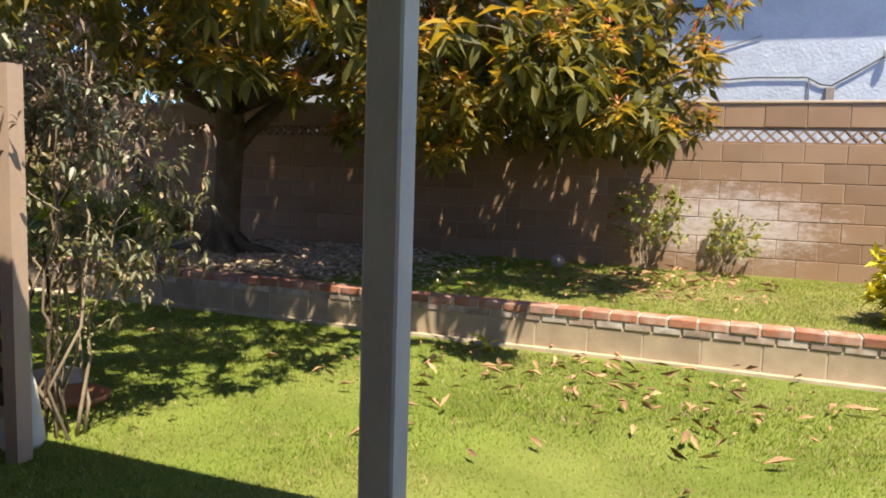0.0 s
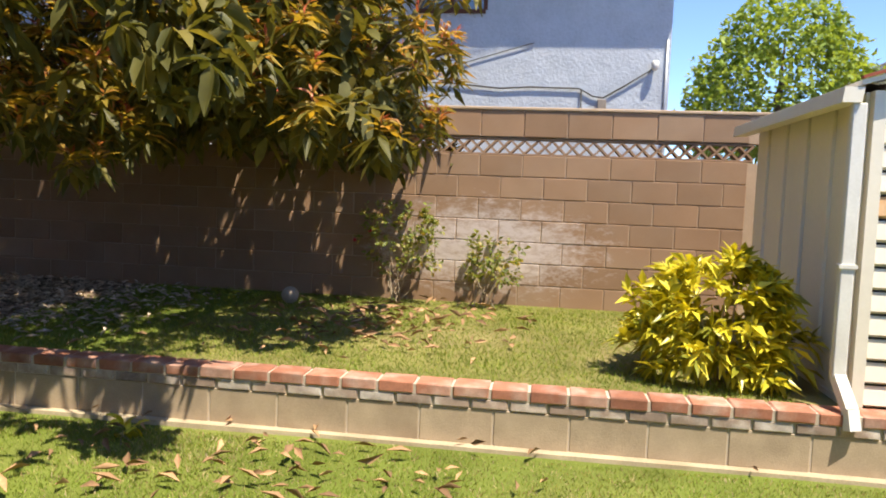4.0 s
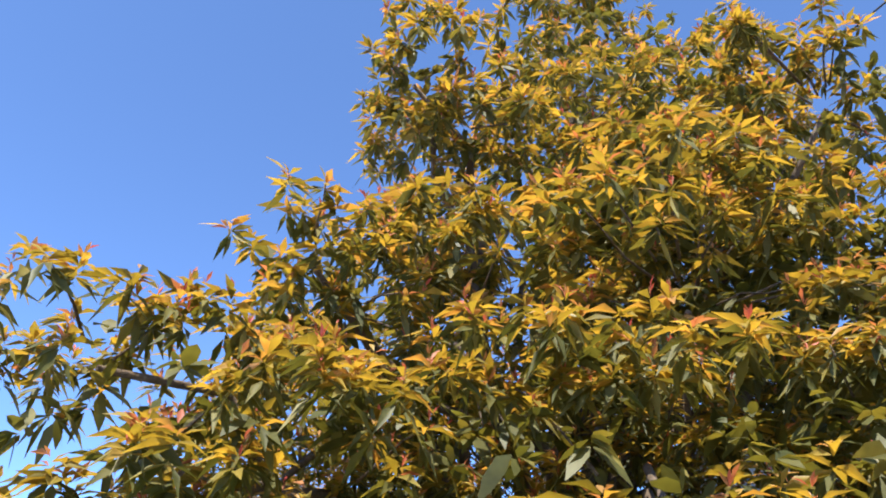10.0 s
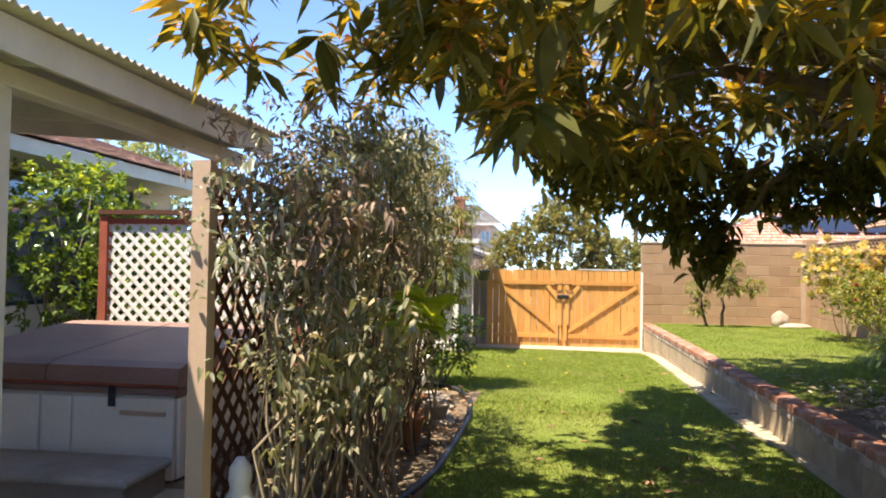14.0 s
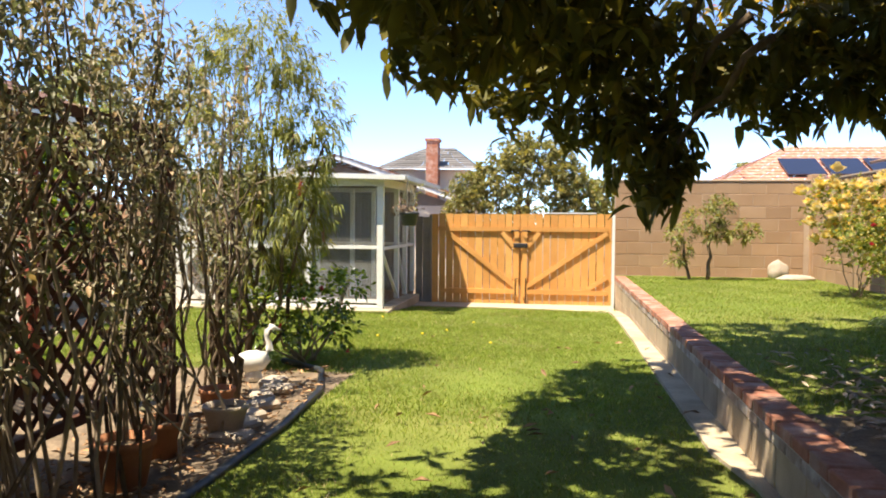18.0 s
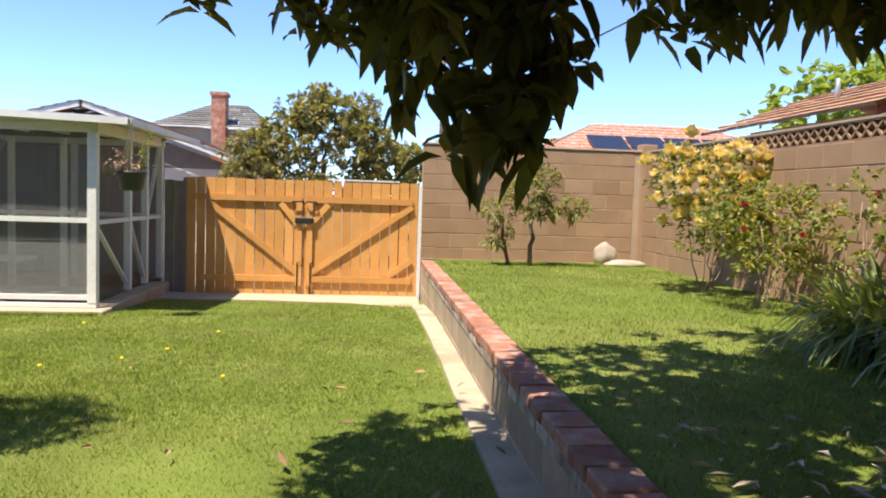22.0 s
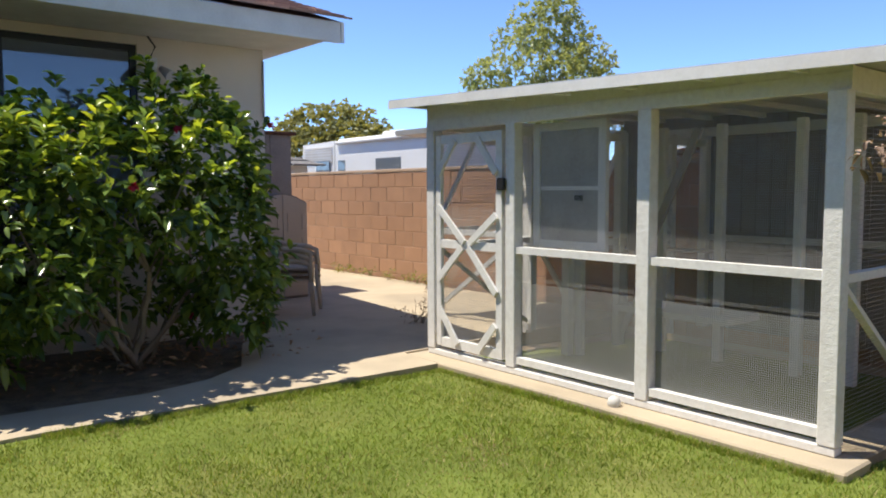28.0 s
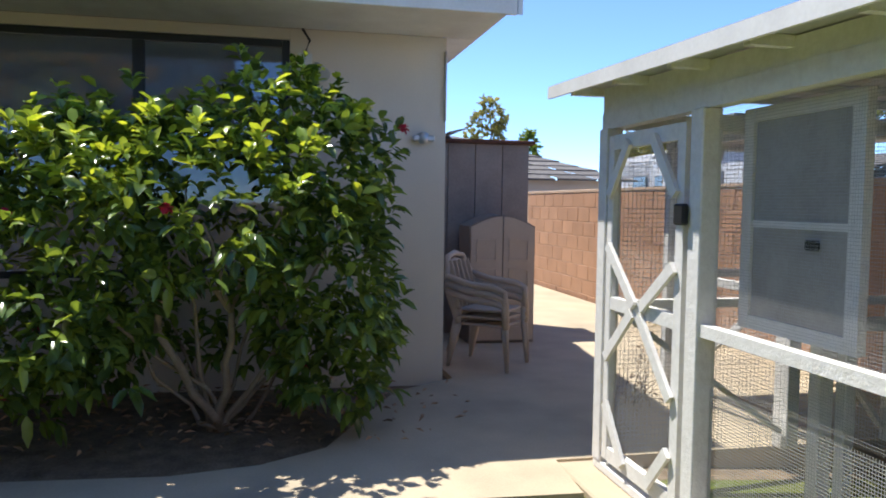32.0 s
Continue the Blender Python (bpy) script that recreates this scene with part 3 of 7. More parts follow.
def clear_of_walk(P, dist=0.75, below=0.25):
    d = np.linalg.norm(P[:, None, :2] - WALKED[None, :, :2], axis=2)
    j = d.argmin(1)
    return (d[np.arange(len(P)), j] > dist) | (P[:, 2] > WALKED[j, 2] + 0.3 + below)


def build_big_tree():
    rng = np.random.default_rng(3)
    base = (5.25, 7.35, 0.42)
    tree = thing("avocado_tree", "large spreading tree with drooping glossy leaves and reddish new growth", "tree", base)
    blobs = [(1.6, 4.4, 3.05, 1.5, 1.4, 0.95), (3.2, 3.4, 2.95, 1.5, 1.3, 1.05), (4.8, 2.7, 2.9, 1.3, 1.3, 1.0), (6.6, 3.3, 3.1, 1.4, 1.4, 1.15),
             (1.75, 5.9, 3.4, 1.2, 1.3, 0.9), (2.6, 7.9, 3.4, 1.35, 1.4, 0.9), (3.1, 9.4, 3.4, 1.4, 1.3, 0.9), (5.2, 10.1, 3.5, 1.6, 1.2, 0.95), (7.6, 9.4, 3.5, 1.5, 1.5, 1.1),
             (4.2, 6.2, 3.7, 1.8, 1.8, 1.1), (8.3, 6.2, 4.0, 1.5, 1.9, 1.4),
             (2.8, 5.2, 4.7, 1.3, 1.3, 1.1), (4.3, 3.9, 4.8, 1.4, 1.3, 1.2), (6.1, 4.1, 5.1, 1.4, 1.3, 1.3), (2.9, 7.5, 4.9, 1.3, 1.5, 1.1), (4.8, 8.8, 4.9, 1.7, 1.4, 1.2), (7.2, 8.0, 5.5, 1.6, 1.7, 1.3), (7.5, 5.4, 5.9, 1.4, 1.4, 1.3),
             (3.7, 5.9, 6.3, 1.3, 1.4, 1.2), (5.2, 4.9, 6.8, 1.4, 1.3, 1.3), (5.0, 7.3, 7.0, 1.6, 1.5, 1.4), (6.7, 4.7, 7.5, 1.2, 1.2, 1.2), (7.2, 6.5, 7.6, 1.4, 1.4, 1.4),
             (4.6, 6.0, 8.3, 1.2, 1.2, 1.2), (6.0, 5.3, 8.9, 1.3, 1.2, 1.2), (5.0, 6.2, 10.0, 1.1, 1.1, 1.1), (6.2, 6.2, 10.4, 1.0, 1.0, 1.0),
             (2.35, 5.5, 7.8, 0.45, 0.45, 0.55), (2.6, 5.5, 7.3, 0.7, 0.6, 0.6), (1.35, 4.8, 4.9, 0.5, 0.5, 0.45), (1.7, 5.0, 4.7, 0.7, 0.6, 0.5), (0.05, 4.6, 3.7, 0.5, 0.5, 0.36), (0.45, 4.7, 3.2, 0.8, 0.7, 0.62), (6.4, 3.6, 7.6, 0.9, 0.8, 0.9),
             (1.6, 5.0, 2.6, 0.7, 0.9, 0.5), (4.5, 2.0, 2.35, 0.8, 0.7, 0.55), (3.7, 4.3, 2.15, 0.7, 0.7, 0.5), (5.2, 4.4, 2.35, 1.0, 1.0, 0.5), (7.0, 2.6, 2.4, 0.9, 1.0, 0.7), (6.0, 3.3, 2.6, 0.9, 0.8, 0.6), (6.5, 4.7, 2.8, 0.9, 1.0, 0.6)]
    # hanging fringe over the lawn and the terrace
    fringe = [(3.0, 9.5, 1.98, 0.38, 0.36, 0.36), (3.1, 9.4, 1.82, 0.24, 0.26, 0.34), (2.6, 9.9, 2.4, 0.4, 0.36, 0.36), (2.0, 9.95, 2.62, 0.4, 0.36, 0.34), (3.1, 9.3, 2.6, 0.7, 0.5, 0.4),
              (4.2, 9.95, 2.55, 0.55, 0.45, 0.4), (5.1, 10.05, 2.6, 0.6, 0.45, 0.4), (6.0, 10.2, 2.85, 0.6, 0.45, 0.36), (2.1, 9.2, 2.85, 0.5, 0.5, 0.4), (1.6, 8.3, 2.65, 0.4, 0.5, 0.38),
              (2.2, 8.8, 2.9, 0.7, 0.6, 0.35), (4.6, 9.4, 2.8, 0.8, 0.5, 0.35), (1.5, 7.4, 2.75, 0.45, 0.5, 0.36), (1.2, 6.3, 2.85, 0.5, 0.5, 0.34), (2.35, 2.1, 2.25, 0.24, 0.26, 0.22), (2.45, 2.2, 2.42, 0.32, 0.34, 0.26)]
    # umbrella tufts over the shells, leaves further in painted darker as crown shade
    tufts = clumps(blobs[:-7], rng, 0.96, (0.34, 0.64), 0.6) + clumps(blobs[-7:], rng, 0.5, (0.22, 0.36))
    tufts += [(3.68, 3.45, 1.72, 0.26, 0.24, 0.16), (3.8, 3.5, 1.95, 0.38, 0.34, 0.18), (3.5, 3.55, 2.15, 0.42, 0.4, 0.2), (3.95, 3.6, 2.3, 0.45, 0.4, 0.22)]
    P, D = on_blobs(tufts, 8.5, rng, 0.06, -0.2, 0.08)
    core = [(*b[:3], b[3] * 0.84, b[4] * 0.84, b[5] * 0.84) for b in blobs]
    # extra inner leaves on the wall side, added to shade the back wall
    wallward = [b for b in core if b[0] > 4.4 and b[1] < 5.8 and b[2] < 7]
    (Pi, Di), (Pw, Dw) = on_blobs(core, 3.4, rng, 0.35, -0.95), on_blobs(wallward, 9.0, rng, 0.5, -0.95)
    Pi, Di = np.concatenate((Pi, Pw)), np.concatenate((Di, Dw))
    Pf, Df = on_blobs(fringe, 31, rng, 0.45, -1.0, 0.12)
    ok = clear_of_walk(Pf, 0.6, 0.0) & (np.hypot(Pf[:, 0] - 1.78, Pf[:, 1] - 1.8) > 0.32)
    Pf, Df = Pf[ok], Df[ok]
    ok = clear_of_walk(P, 0.8, 0.3) & (P[:, 2] > 1.3)
    P, D = P[ok], D[ok]
    ok = clear_of_walk(Pi, 0.95, 0.35) & (Pi[:, 2] > 1.4)
    Pi, Di = Pi[ok], Di[ok]
    up = unit(D * 0.45 + np.array([0, 0, 1.0]))
    near = P[:, 2] < 4.4
    b = []
    for m, flat in ((near, False), (~near, True)):
        b.append((*whorls(P[m], up[m], rng, 8, 0.20, 0.056, 0.42, (0.95, 1.65), 0.5, flat=flat), 0))
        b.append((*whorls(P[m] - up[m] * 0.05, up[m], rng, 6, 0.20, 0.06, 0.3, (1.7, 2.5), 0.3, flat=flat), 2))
    tip = rng.random(len(P)) < 0.75
    b.append((*whorls(P[tip] + up[tip] * 0.03, up[tip], rng, 4, 0.12, 0.034, 0.3, (0.6, 1.25), 0.6), 1))
    tip = rng.random(len(P)) < 0.5
    b.append((*whorls(P[tip] + up[tip] * 0.05, up[tip], rng, 4, 0.085, 0.022, 0.15, (0.15, 0.9), 0.9), 3))
    # inner and hanging leaves, their shade carried by the darker colour
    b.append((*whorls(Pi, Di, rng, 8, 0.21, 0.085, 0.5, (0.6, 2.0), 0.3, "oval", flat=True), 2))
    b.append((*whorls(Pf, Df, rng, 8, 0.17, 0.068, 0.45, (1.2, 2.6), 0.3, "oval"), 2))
    foliage("crown", b, [M["leaf_big"], M["leaf_young"], M["leaf_big_shaded"], M["leaf_tip"]], tree)
    bm = bm_tube([(5.25, 7.35, 0.3), (5.25, 7.35, 0.5), (5.26, 7.34, 0.75), (5.29, 7.31, 1.2), (5.3, 7.28, 1.7), (5.27, 7.26, 2.2), (5.2, 7.22, 3.0)], [0.36, 0.27, 0.2, 0.175, 0.175, 0.19, 0.14], 14)
    for v in bm.verts:
        v.co += Vector((1, 1, 0)) * 0.03 * noise.noise(v.co * 5)
    part("trunk", bm, M["bark"], tree)
    part("limb", bm_tube([(5.28, 7.27, 1.75), (5.5, 7.1, 2.1), (5.85, 6.9, 2.45), (6.3, 6.6, 3.0)], [0.12, 0.11, 0.1, 0.06], 10), M["bark"], tree)
    part("limb", bm_tube([(5.27, 7.27, 1.9), (4.95, 7.1, 2.25), (4.5, 6.7, 2.6), (4.0, 6.2, 3.2)], [0.11, 0.1, 0.09, 0.05], 10), M["bark"], tree)
    for k in range(7):
        a = k * 0.9 + 0.3
        e = 0.55 + 0.25 * (k % 3)
        part("root", bm_tube([(5.25 + q * math.cos(a + 0.2 * q), 7.35 + q * math.sin(a + 0.2 * q), z) for q, z in ((0.12, 0.66), (0.3, 0.5), (e * 0.7, 0.44), (e, 0.37))], [0.12, 0.1, 0.06, 0.03], 7), M["bark"], tree)
    for bl in blobs[:-7]:
        c = np.array(bl[:3])
        part("limb", limb((5.26, 7.26, min(2.3, c[2] + 0.3)) if c[2] < 5 else (5.2, 7.22, 2.9), c, 0.085 if c[2] < 5 else 0.12, 0.025, rng, 7, 0.06), M["bark"], tree)
    for bl in fringe:
        c = np.array(bl[:3])
        part("limb", limb(c + (np.array([0.6, 0.9, 0.75]) if c[1] < 3 else np.array([0.5 if c[0] < 5 else 0.1, -0.9, 0.75])), c, 0.03, 0.012, rng, 5, 0.06), M["bark"], tree)
    bm = bmesh.new()
    for i in rng.choice(len(P), 420, replace=False):
        c = min(blobs, key=lambda q: np.sum((np.array(q[:3]) - P[i]) ** 2))
        limb(np.array(c[:3]) * 0.7 + P[i] * 0.3, P[i], 0.014, 0.005, rng, 3, 0.05, bm, 4)
    part("twig", bm, M["bark"], tree)["kind"] = "stuff"


build_big_tree()


def shrub(name, label, category, at, blobs, leaf_kw, mats, stems=8, density=30, seed=1, stem_mat="twig", stem_r=0.012, slot=None, group="", young=None, low=-0.8, hole=None):
    """A bush: stems from the ground into its blobs, whorls of leaves over them."""
    rng = np.random.default_rng(seed)
    ob = thing(name, label, category, at, group)
    bl = [(at[0] + b[0], at[1] + b[1], at[2] + b[2], *b[3:]) for b in blobs]
    P, D = on_blobs(bl, density, rng, 0.3, low, 0.14)
    P[:, 2] = np.maximum(P[:, 2], at[2] + 0.06)
    ok = clear_of_walk(P, 0.6, 0.0)
    if hole:
        ok &= ~hole(P)
    P, D = P[ok], D[ok]
    b = [(*whorls(P, D, rng, **leaf_kw), 0)]
    if young:
        top = (D[:, 2] > 0.35) & (P[:, 2] > np.quantile(P[:, 2], 0.6)) & (rng.random(len(P)) < young)
        kw = dict(leaf_kw, n_leaf=4, up=1.0)
        b.append((*whorls(P[top] + D[top] * 0.04, D[top], rng, **kw), 1))
    foliage("leaves", b, mats, ob)
    for k in range(stems):
        c = bl[k % len(bl)]
        q = np.array(c[:3]) + rng.normal(size=3) * np.array(c[3:]) * 0.35
        p = np.array(at) + np.array([rng.normal() * 0.06, rng.normal() * 0.06, -0.03])
        part("stem", limb(p, q, stem_r * rng.uniform(0.8, 1.4), stem_r * 0.4, rng, 5, -0.08, None, 6), M[stem_mat], ob)
    return ob, P, D


# glossy dark bush against the house
cam_ob, CP, CD = shrub("camellia_bush", "large dark green glossy bush with lighter new leaves against the house", "bush", (-5.25, 13.45, 0.03),
      [(0.1, -0.1, 1.45, 0.9, 0.95, 0.6), (-0.45, -0.1, 0.75, 0.3, 1.1, 0.6), (0.3, -1.0, 0.9, 0.7, 0.7, 0.55), (0.35, 0.75, 0.95, 0.5, 0.4, 0.45), (0.15, 0.55, 1.72, 0.5, 0.45, 0.42), (0.2, -1.3, 1.7, 0.6, 0.5, 0.4), (0.15, -0.9, 1.2, 0.85, 0.8, 0.8), (0.0, 0.65, 1.15, 0.65, 0.5, 0.7), (0, 0.35, 1.95, 0.5, 0.5, 0.5), (0.3, -0.7, 0.62, 0.6, 0.7, 0.45), (0.15, 0.7, 0.55, 0.45, 0.4, 0.42), (0.25, -1.5, 0.5, 0.55, 0.5, 0.4), (0.05, -0.6, 1.75, 0.6, 0.6, 0.42), (-0.1, 0.75, 1.75, 0.4, 0.4, 0.55), (0.15, -1.55, 1.15, 0.75, 0.6, 0.75), (0.2, -1.3, 0.7, 0.7, 0.6, 0.5), (0.3, 0.72, 0.5, 0.4, 0.36, 0.36), (0.3, 0.5, 1.0, 0.45, 0.4, 0.3)],
      dict(n_leaf=6, length=0.125, width=0.056, droop=0.35, shape="oval"), [M["leaf_bush"], M["leaf_lime"]], 7, 46, 4, "twig", 0.017, young=0.8, hole=lambda P: (np.abs(P[:, 1] - 13.35) < 0.28 + 0.2 * (P[:, 2] < 0.5)) & (P[:, 2] < 1.0) & (P[:, 0] > -5.35))
rng = np.random.default_rng(12)
for q, r in (((-4.9, 13.05, 0.75), 0.034), ((-5.0, 13.5, 0.85), 0.032), ((-5.0, 13.85, 0.7), 0.022)):
    part("branch", limb((-5.2, 13.42, 0.0), q, r, r * 0.7, rng, 5, 0.0, None, 8), M["twig"], cam_ob, "pale bare branch")
    for k in range(3):
        e = np.array(q) + np.array([rng.normal() * 0.12, rng.normal() * 0.25, rng.uniform(0.4, 0.8)])
        part("branch", limb(q, e, r * 0.6, 0.008, rng, 5, 0.03, None, 6), M["twig"], cam_ob, "pale bare branch")
for i in np.random.default_rng(9).choice(len(CP), 16, replace=False):
    n = 12
    r9 = np.random.default_rng(int(i))
    v, f = leaf_batch(np.repeat((CP[i] + CD[i] * 0.06)[None], n, 0), r9.normal(size=(n, 3)), 0.045, 0.04, 0.1, "oval")
    foliage("flower", [(v, f, 0)], [M["petal_red"]], cam_ob, "dull red flower")
# yellow variegated bush by the shed
shrub("gold_bush", "rounded bush with bright yellow leaves on the upper lawn", "bush", (4.3, -0.84, 0.42),
      [(0, 0, 0.45, 0.46, 0.48, 0.36), (0, 0.02, 0.26, 0.48, 0.5, 0.24), (0.0, -0.05, 0.62, 0.33, 0.33, 0.24)],
      dict(n_leaf=10, length=0.16, width=0.055, droop=0.3), [M["leaf_yellow"]], 8, 62, 5)


def rose(at, h, wide, seed, flowers, petal, label, dens=26, leafm="leaf_rose"):
    bl = [(0, 0, h * 0.75, wide, wide, h * 0.25), (wide * 0.5, wide * 0.3, h * 0.5, wide * 0.6, wide * 0.7, h * 0.25), (-wide * 0.3, -wide * 0.6, h * 0.55, wide * 0.6, wide * 0.6, h * 0.3)]
    ob, P, D = shrub("rose_bush", label, "bush", at, bl, dict(n_leaf=7, length=0.06, width=0.036, droop=0.2, shape="oval"), [M[leafm]], 9, dens, seed, "twig", 0.008, group="roses by the wall")
    rng = np.random.default_rng(seed + 50)
    up = np.where(P[:, 2] > at[2] + h * 0.45)[0]
    for i in rng.choice(up, flowers, replace=False):
        p = P[i] + D[i] * 0.06
        n = 16
        a = rng.uniform(0, 6.28, n)
        t = rng.uniform(0.1, 1.0, n)
        d = np.stack([np.cos(a) * t, np.sin(a) * t, 1.15 - t], 1)
        s = rng.uniform(0.7, 1.2) * (0.125 if petal == "petal_yellow" else 0.045)
        v, f = leaf_batch(np.repeat(p[None], n, 0), d, s, s * 0.9, -0.2, "oval", fold=0.3)
        foliage("flower", [(v, f, 0)], [M[petal]], ob)


rose((6.9, 1.98, 0.42), 1.1, 0.4, 11, 5, "petal_red", "thin rose bush with a few dark red flowers", 46)
rose((6.9, 0.99, 0.42), 0.78, 0.3, 12, 2, "petal_red", "small rose bush with one red flower", 60)
rose((6.55, 15.2, 0.42), 1.7, 0.62, 13, 80, "petal_yellow", "tall rose bush covered in yellow and cream flowers", 62)
rose((6.55, 13.9, 0.42), 1.2, 0.6, 14, 5, "petal_red", "dense green rose bush with sparse red flowers", 75)
rose((6.75, 12.8, 0.42), 1.35, 0.35, 15, 1, "petal_red", "tall lanky rose bush with few leaves", 30)


def strap_clump(at, n, r, seed):
    rng = np.random.default_rng(seed)
    ob = thing("agapanthus", "clump of long arching strap leaves by the wall", "plant", at, "strap-leaf clumps by the wall")
    a = rng.uniform(0, 2 * math.pi, n)
    q = np.sqrt(rng.random(n)) * r * 0.55
    pos = np.stack([at[0] + q * np.cos(a), at[1] + q * np.sin(a), np.full(n, at[2])], 1)
    tilt = rng.uniform(0.15, 0.75, n)
    d = np.stack([np.cos(a) * tilt, np.sin(a) * tilt, np.ones(n)], 1)
    ln, dr = rng.uniform(0.85, 1.4, n), rng.uniform(0.4, 1.1, n)
    for k in range(8):
        m = (a // (math.pi / 4)).astype(int) == k
        v, f = leaf_batch(pos[m], d[m], ln[m], 0.034, dr[m], "strap", 0.2)
        foliage("leaf_fan", [(v, f, 0)], [M["leaf_strap"]], ob)


for k, (x, y) in enumerate(((6.35, 11.1), (6.6, 10.6), (6.2, 10.55), (6.75, 11.4), (6.7, 10.1), (6.5, 11.9), (6.15, 11.5))):
    strap_clump((x, y, 0.42), 420, 0.42, 30 + k)

# small fruit tree by the front wall
def build_small_tree():
    at = (5.08, 18.1, 0.42)
    bl = [(-0.05, 0, 1.12, 0.32, 0.26, 0.24), (0.5, 0, 0.92, 0.32, 0.22, 0.15), (0.8, 0, 0.85, 0.18, 0.16, 0.12), (-0.42, -0.05, 0.88, 0.26, 0.24, 0.2), (0.22, 0.05, 1.36, 0.22, 0.18, 0.14), (0.15, 0, 0.85, 0.22, 0.2, 0.14), (-0.52, 0, 0.4, 0.17, 0.17, 0.17), (-0.4, 0, 0.62, 0.15, 0.15, 0.14)]
    t, P, D = shrub("small_tree", "small twin-trunked fruit tree with olive leaves by the tan wall", "tree", at, bl, dict(n_leaf=7, length=0.12, width=0.04, droop=0.5), [M["leaf_olive_light"]], 0, 75, 15)
    rng = np.random.default_rng(5)
    part("trunk", limb((5.1, 18.1, 0.38), (5.13, 18.1, 1.2), 0.04, 0.028, rng, 5, 0), M["bark"], t)
    part("trunk", limb((4.78, 18.1, 0.38), (4.66, 18.1, 1.0), 0.034, 0.02, rng, 5, 0), M["bark"], t)
    for b in bl:
        o = (5.13, 18.1, 1.15) if b[0] > -0.3 else (4.68, 18.1, 0.8)
        part("limb", limb(o, (at[0] + b[0], at[1] + b[1], at[2] + b[2]), 0.02, 0.008, rng, 4, 0.05, None, 5), M["bark"], t)


build_small_tree()
# small bushes in the bed at the lawn's edge
ob, FP, FD = shrub("azalea_bush", "leafy bush with small red flowers at the lawn's edge", "bush", (-0.15, 10.95, 0.03),
      [(0, 0, 0.6, 0.42, 0.42, 0.4), (0.35, 0.1, 0.78, 0.24, 0.28, 0.14), (-0.3, -0.35, 0.55, 0.4, 0.35, 0.4), (0.2, 0.2, 0.35, 0.28, 0.3, 0.2), (-0.4, 0.25, 0.5, 0.4, 0.4, 0.4)],
      dict(n_leaf=6, length=0.085, width=0.04, droop=0.3, shape="oval"), [M["leaf_bush"], M["leaf_lime"]], 12, 52, 16, young=0.4)
for i in np.random.default_rng(4).choice(len(FP), 14, replace=False):
    n = 10
    r4 = np.random.default_rng(int(i))
    v, f = leaf_batch(np.repeat((FP[i] + FD[i] * 0.05)[None], n, 0), r4.normal(size=(n, 3)), 0.028, 0.026, 0, "oval")
    foliage("flower", [(v, f, 0)], [M["petal_red"]], ob)
# weeping bottlebrush over it
ob, FP, FD = shrub("bottlebrush_tree", "weeping small-leaved tree with a few dark red brushes", "tree", (-0.55, 10.48, 0.03),
      [(0, 0, 2.5, 0.6, 0.5, 0.7), (0.35, 0.0, 1.95, 0.48, 0.4, 0.6), (-0.45, 0.0, 2.0, 0.55, 0.45, 0.7), (0.42, -0.1, 1.5, 0.38, 0.35, 0.45), (0.0, 0.1, 1.2, 0.5, 0.4, 0.4), (0.1, 0.0, 3.0, 0.5, 0.4, 0.4), (0.5, 0.0, 2.4, 0.42, 0.35, 0.45)],
      dict(n_leaf=12, length=0.1, width=0.017, droop=0.9, up=0.0), [M["leaf_brush"]], 8, 80, 17, "bark", 0.026)
rng = np.random.default_rng(23)
for i in rng.choice(len(FP), 10, replace=False):
    p = FP[i] + np.array([0, 0, -0.03])
    n = 70
    d = rng.normal(size=(n, 3))
    d[:, 2] *= 0.3
    v, f = leaf_batch(p + np.stack([np.zeros(n), np.zeros(n), rng.uniform(-0.06, 0.06, n)], 1), d, 0.04, 0.006, 0.1, "strap", flat=True)
    foliage("brush", [(v, f, 0)], [M["petal_red"]], ob, "dark red bottlebrush flower")

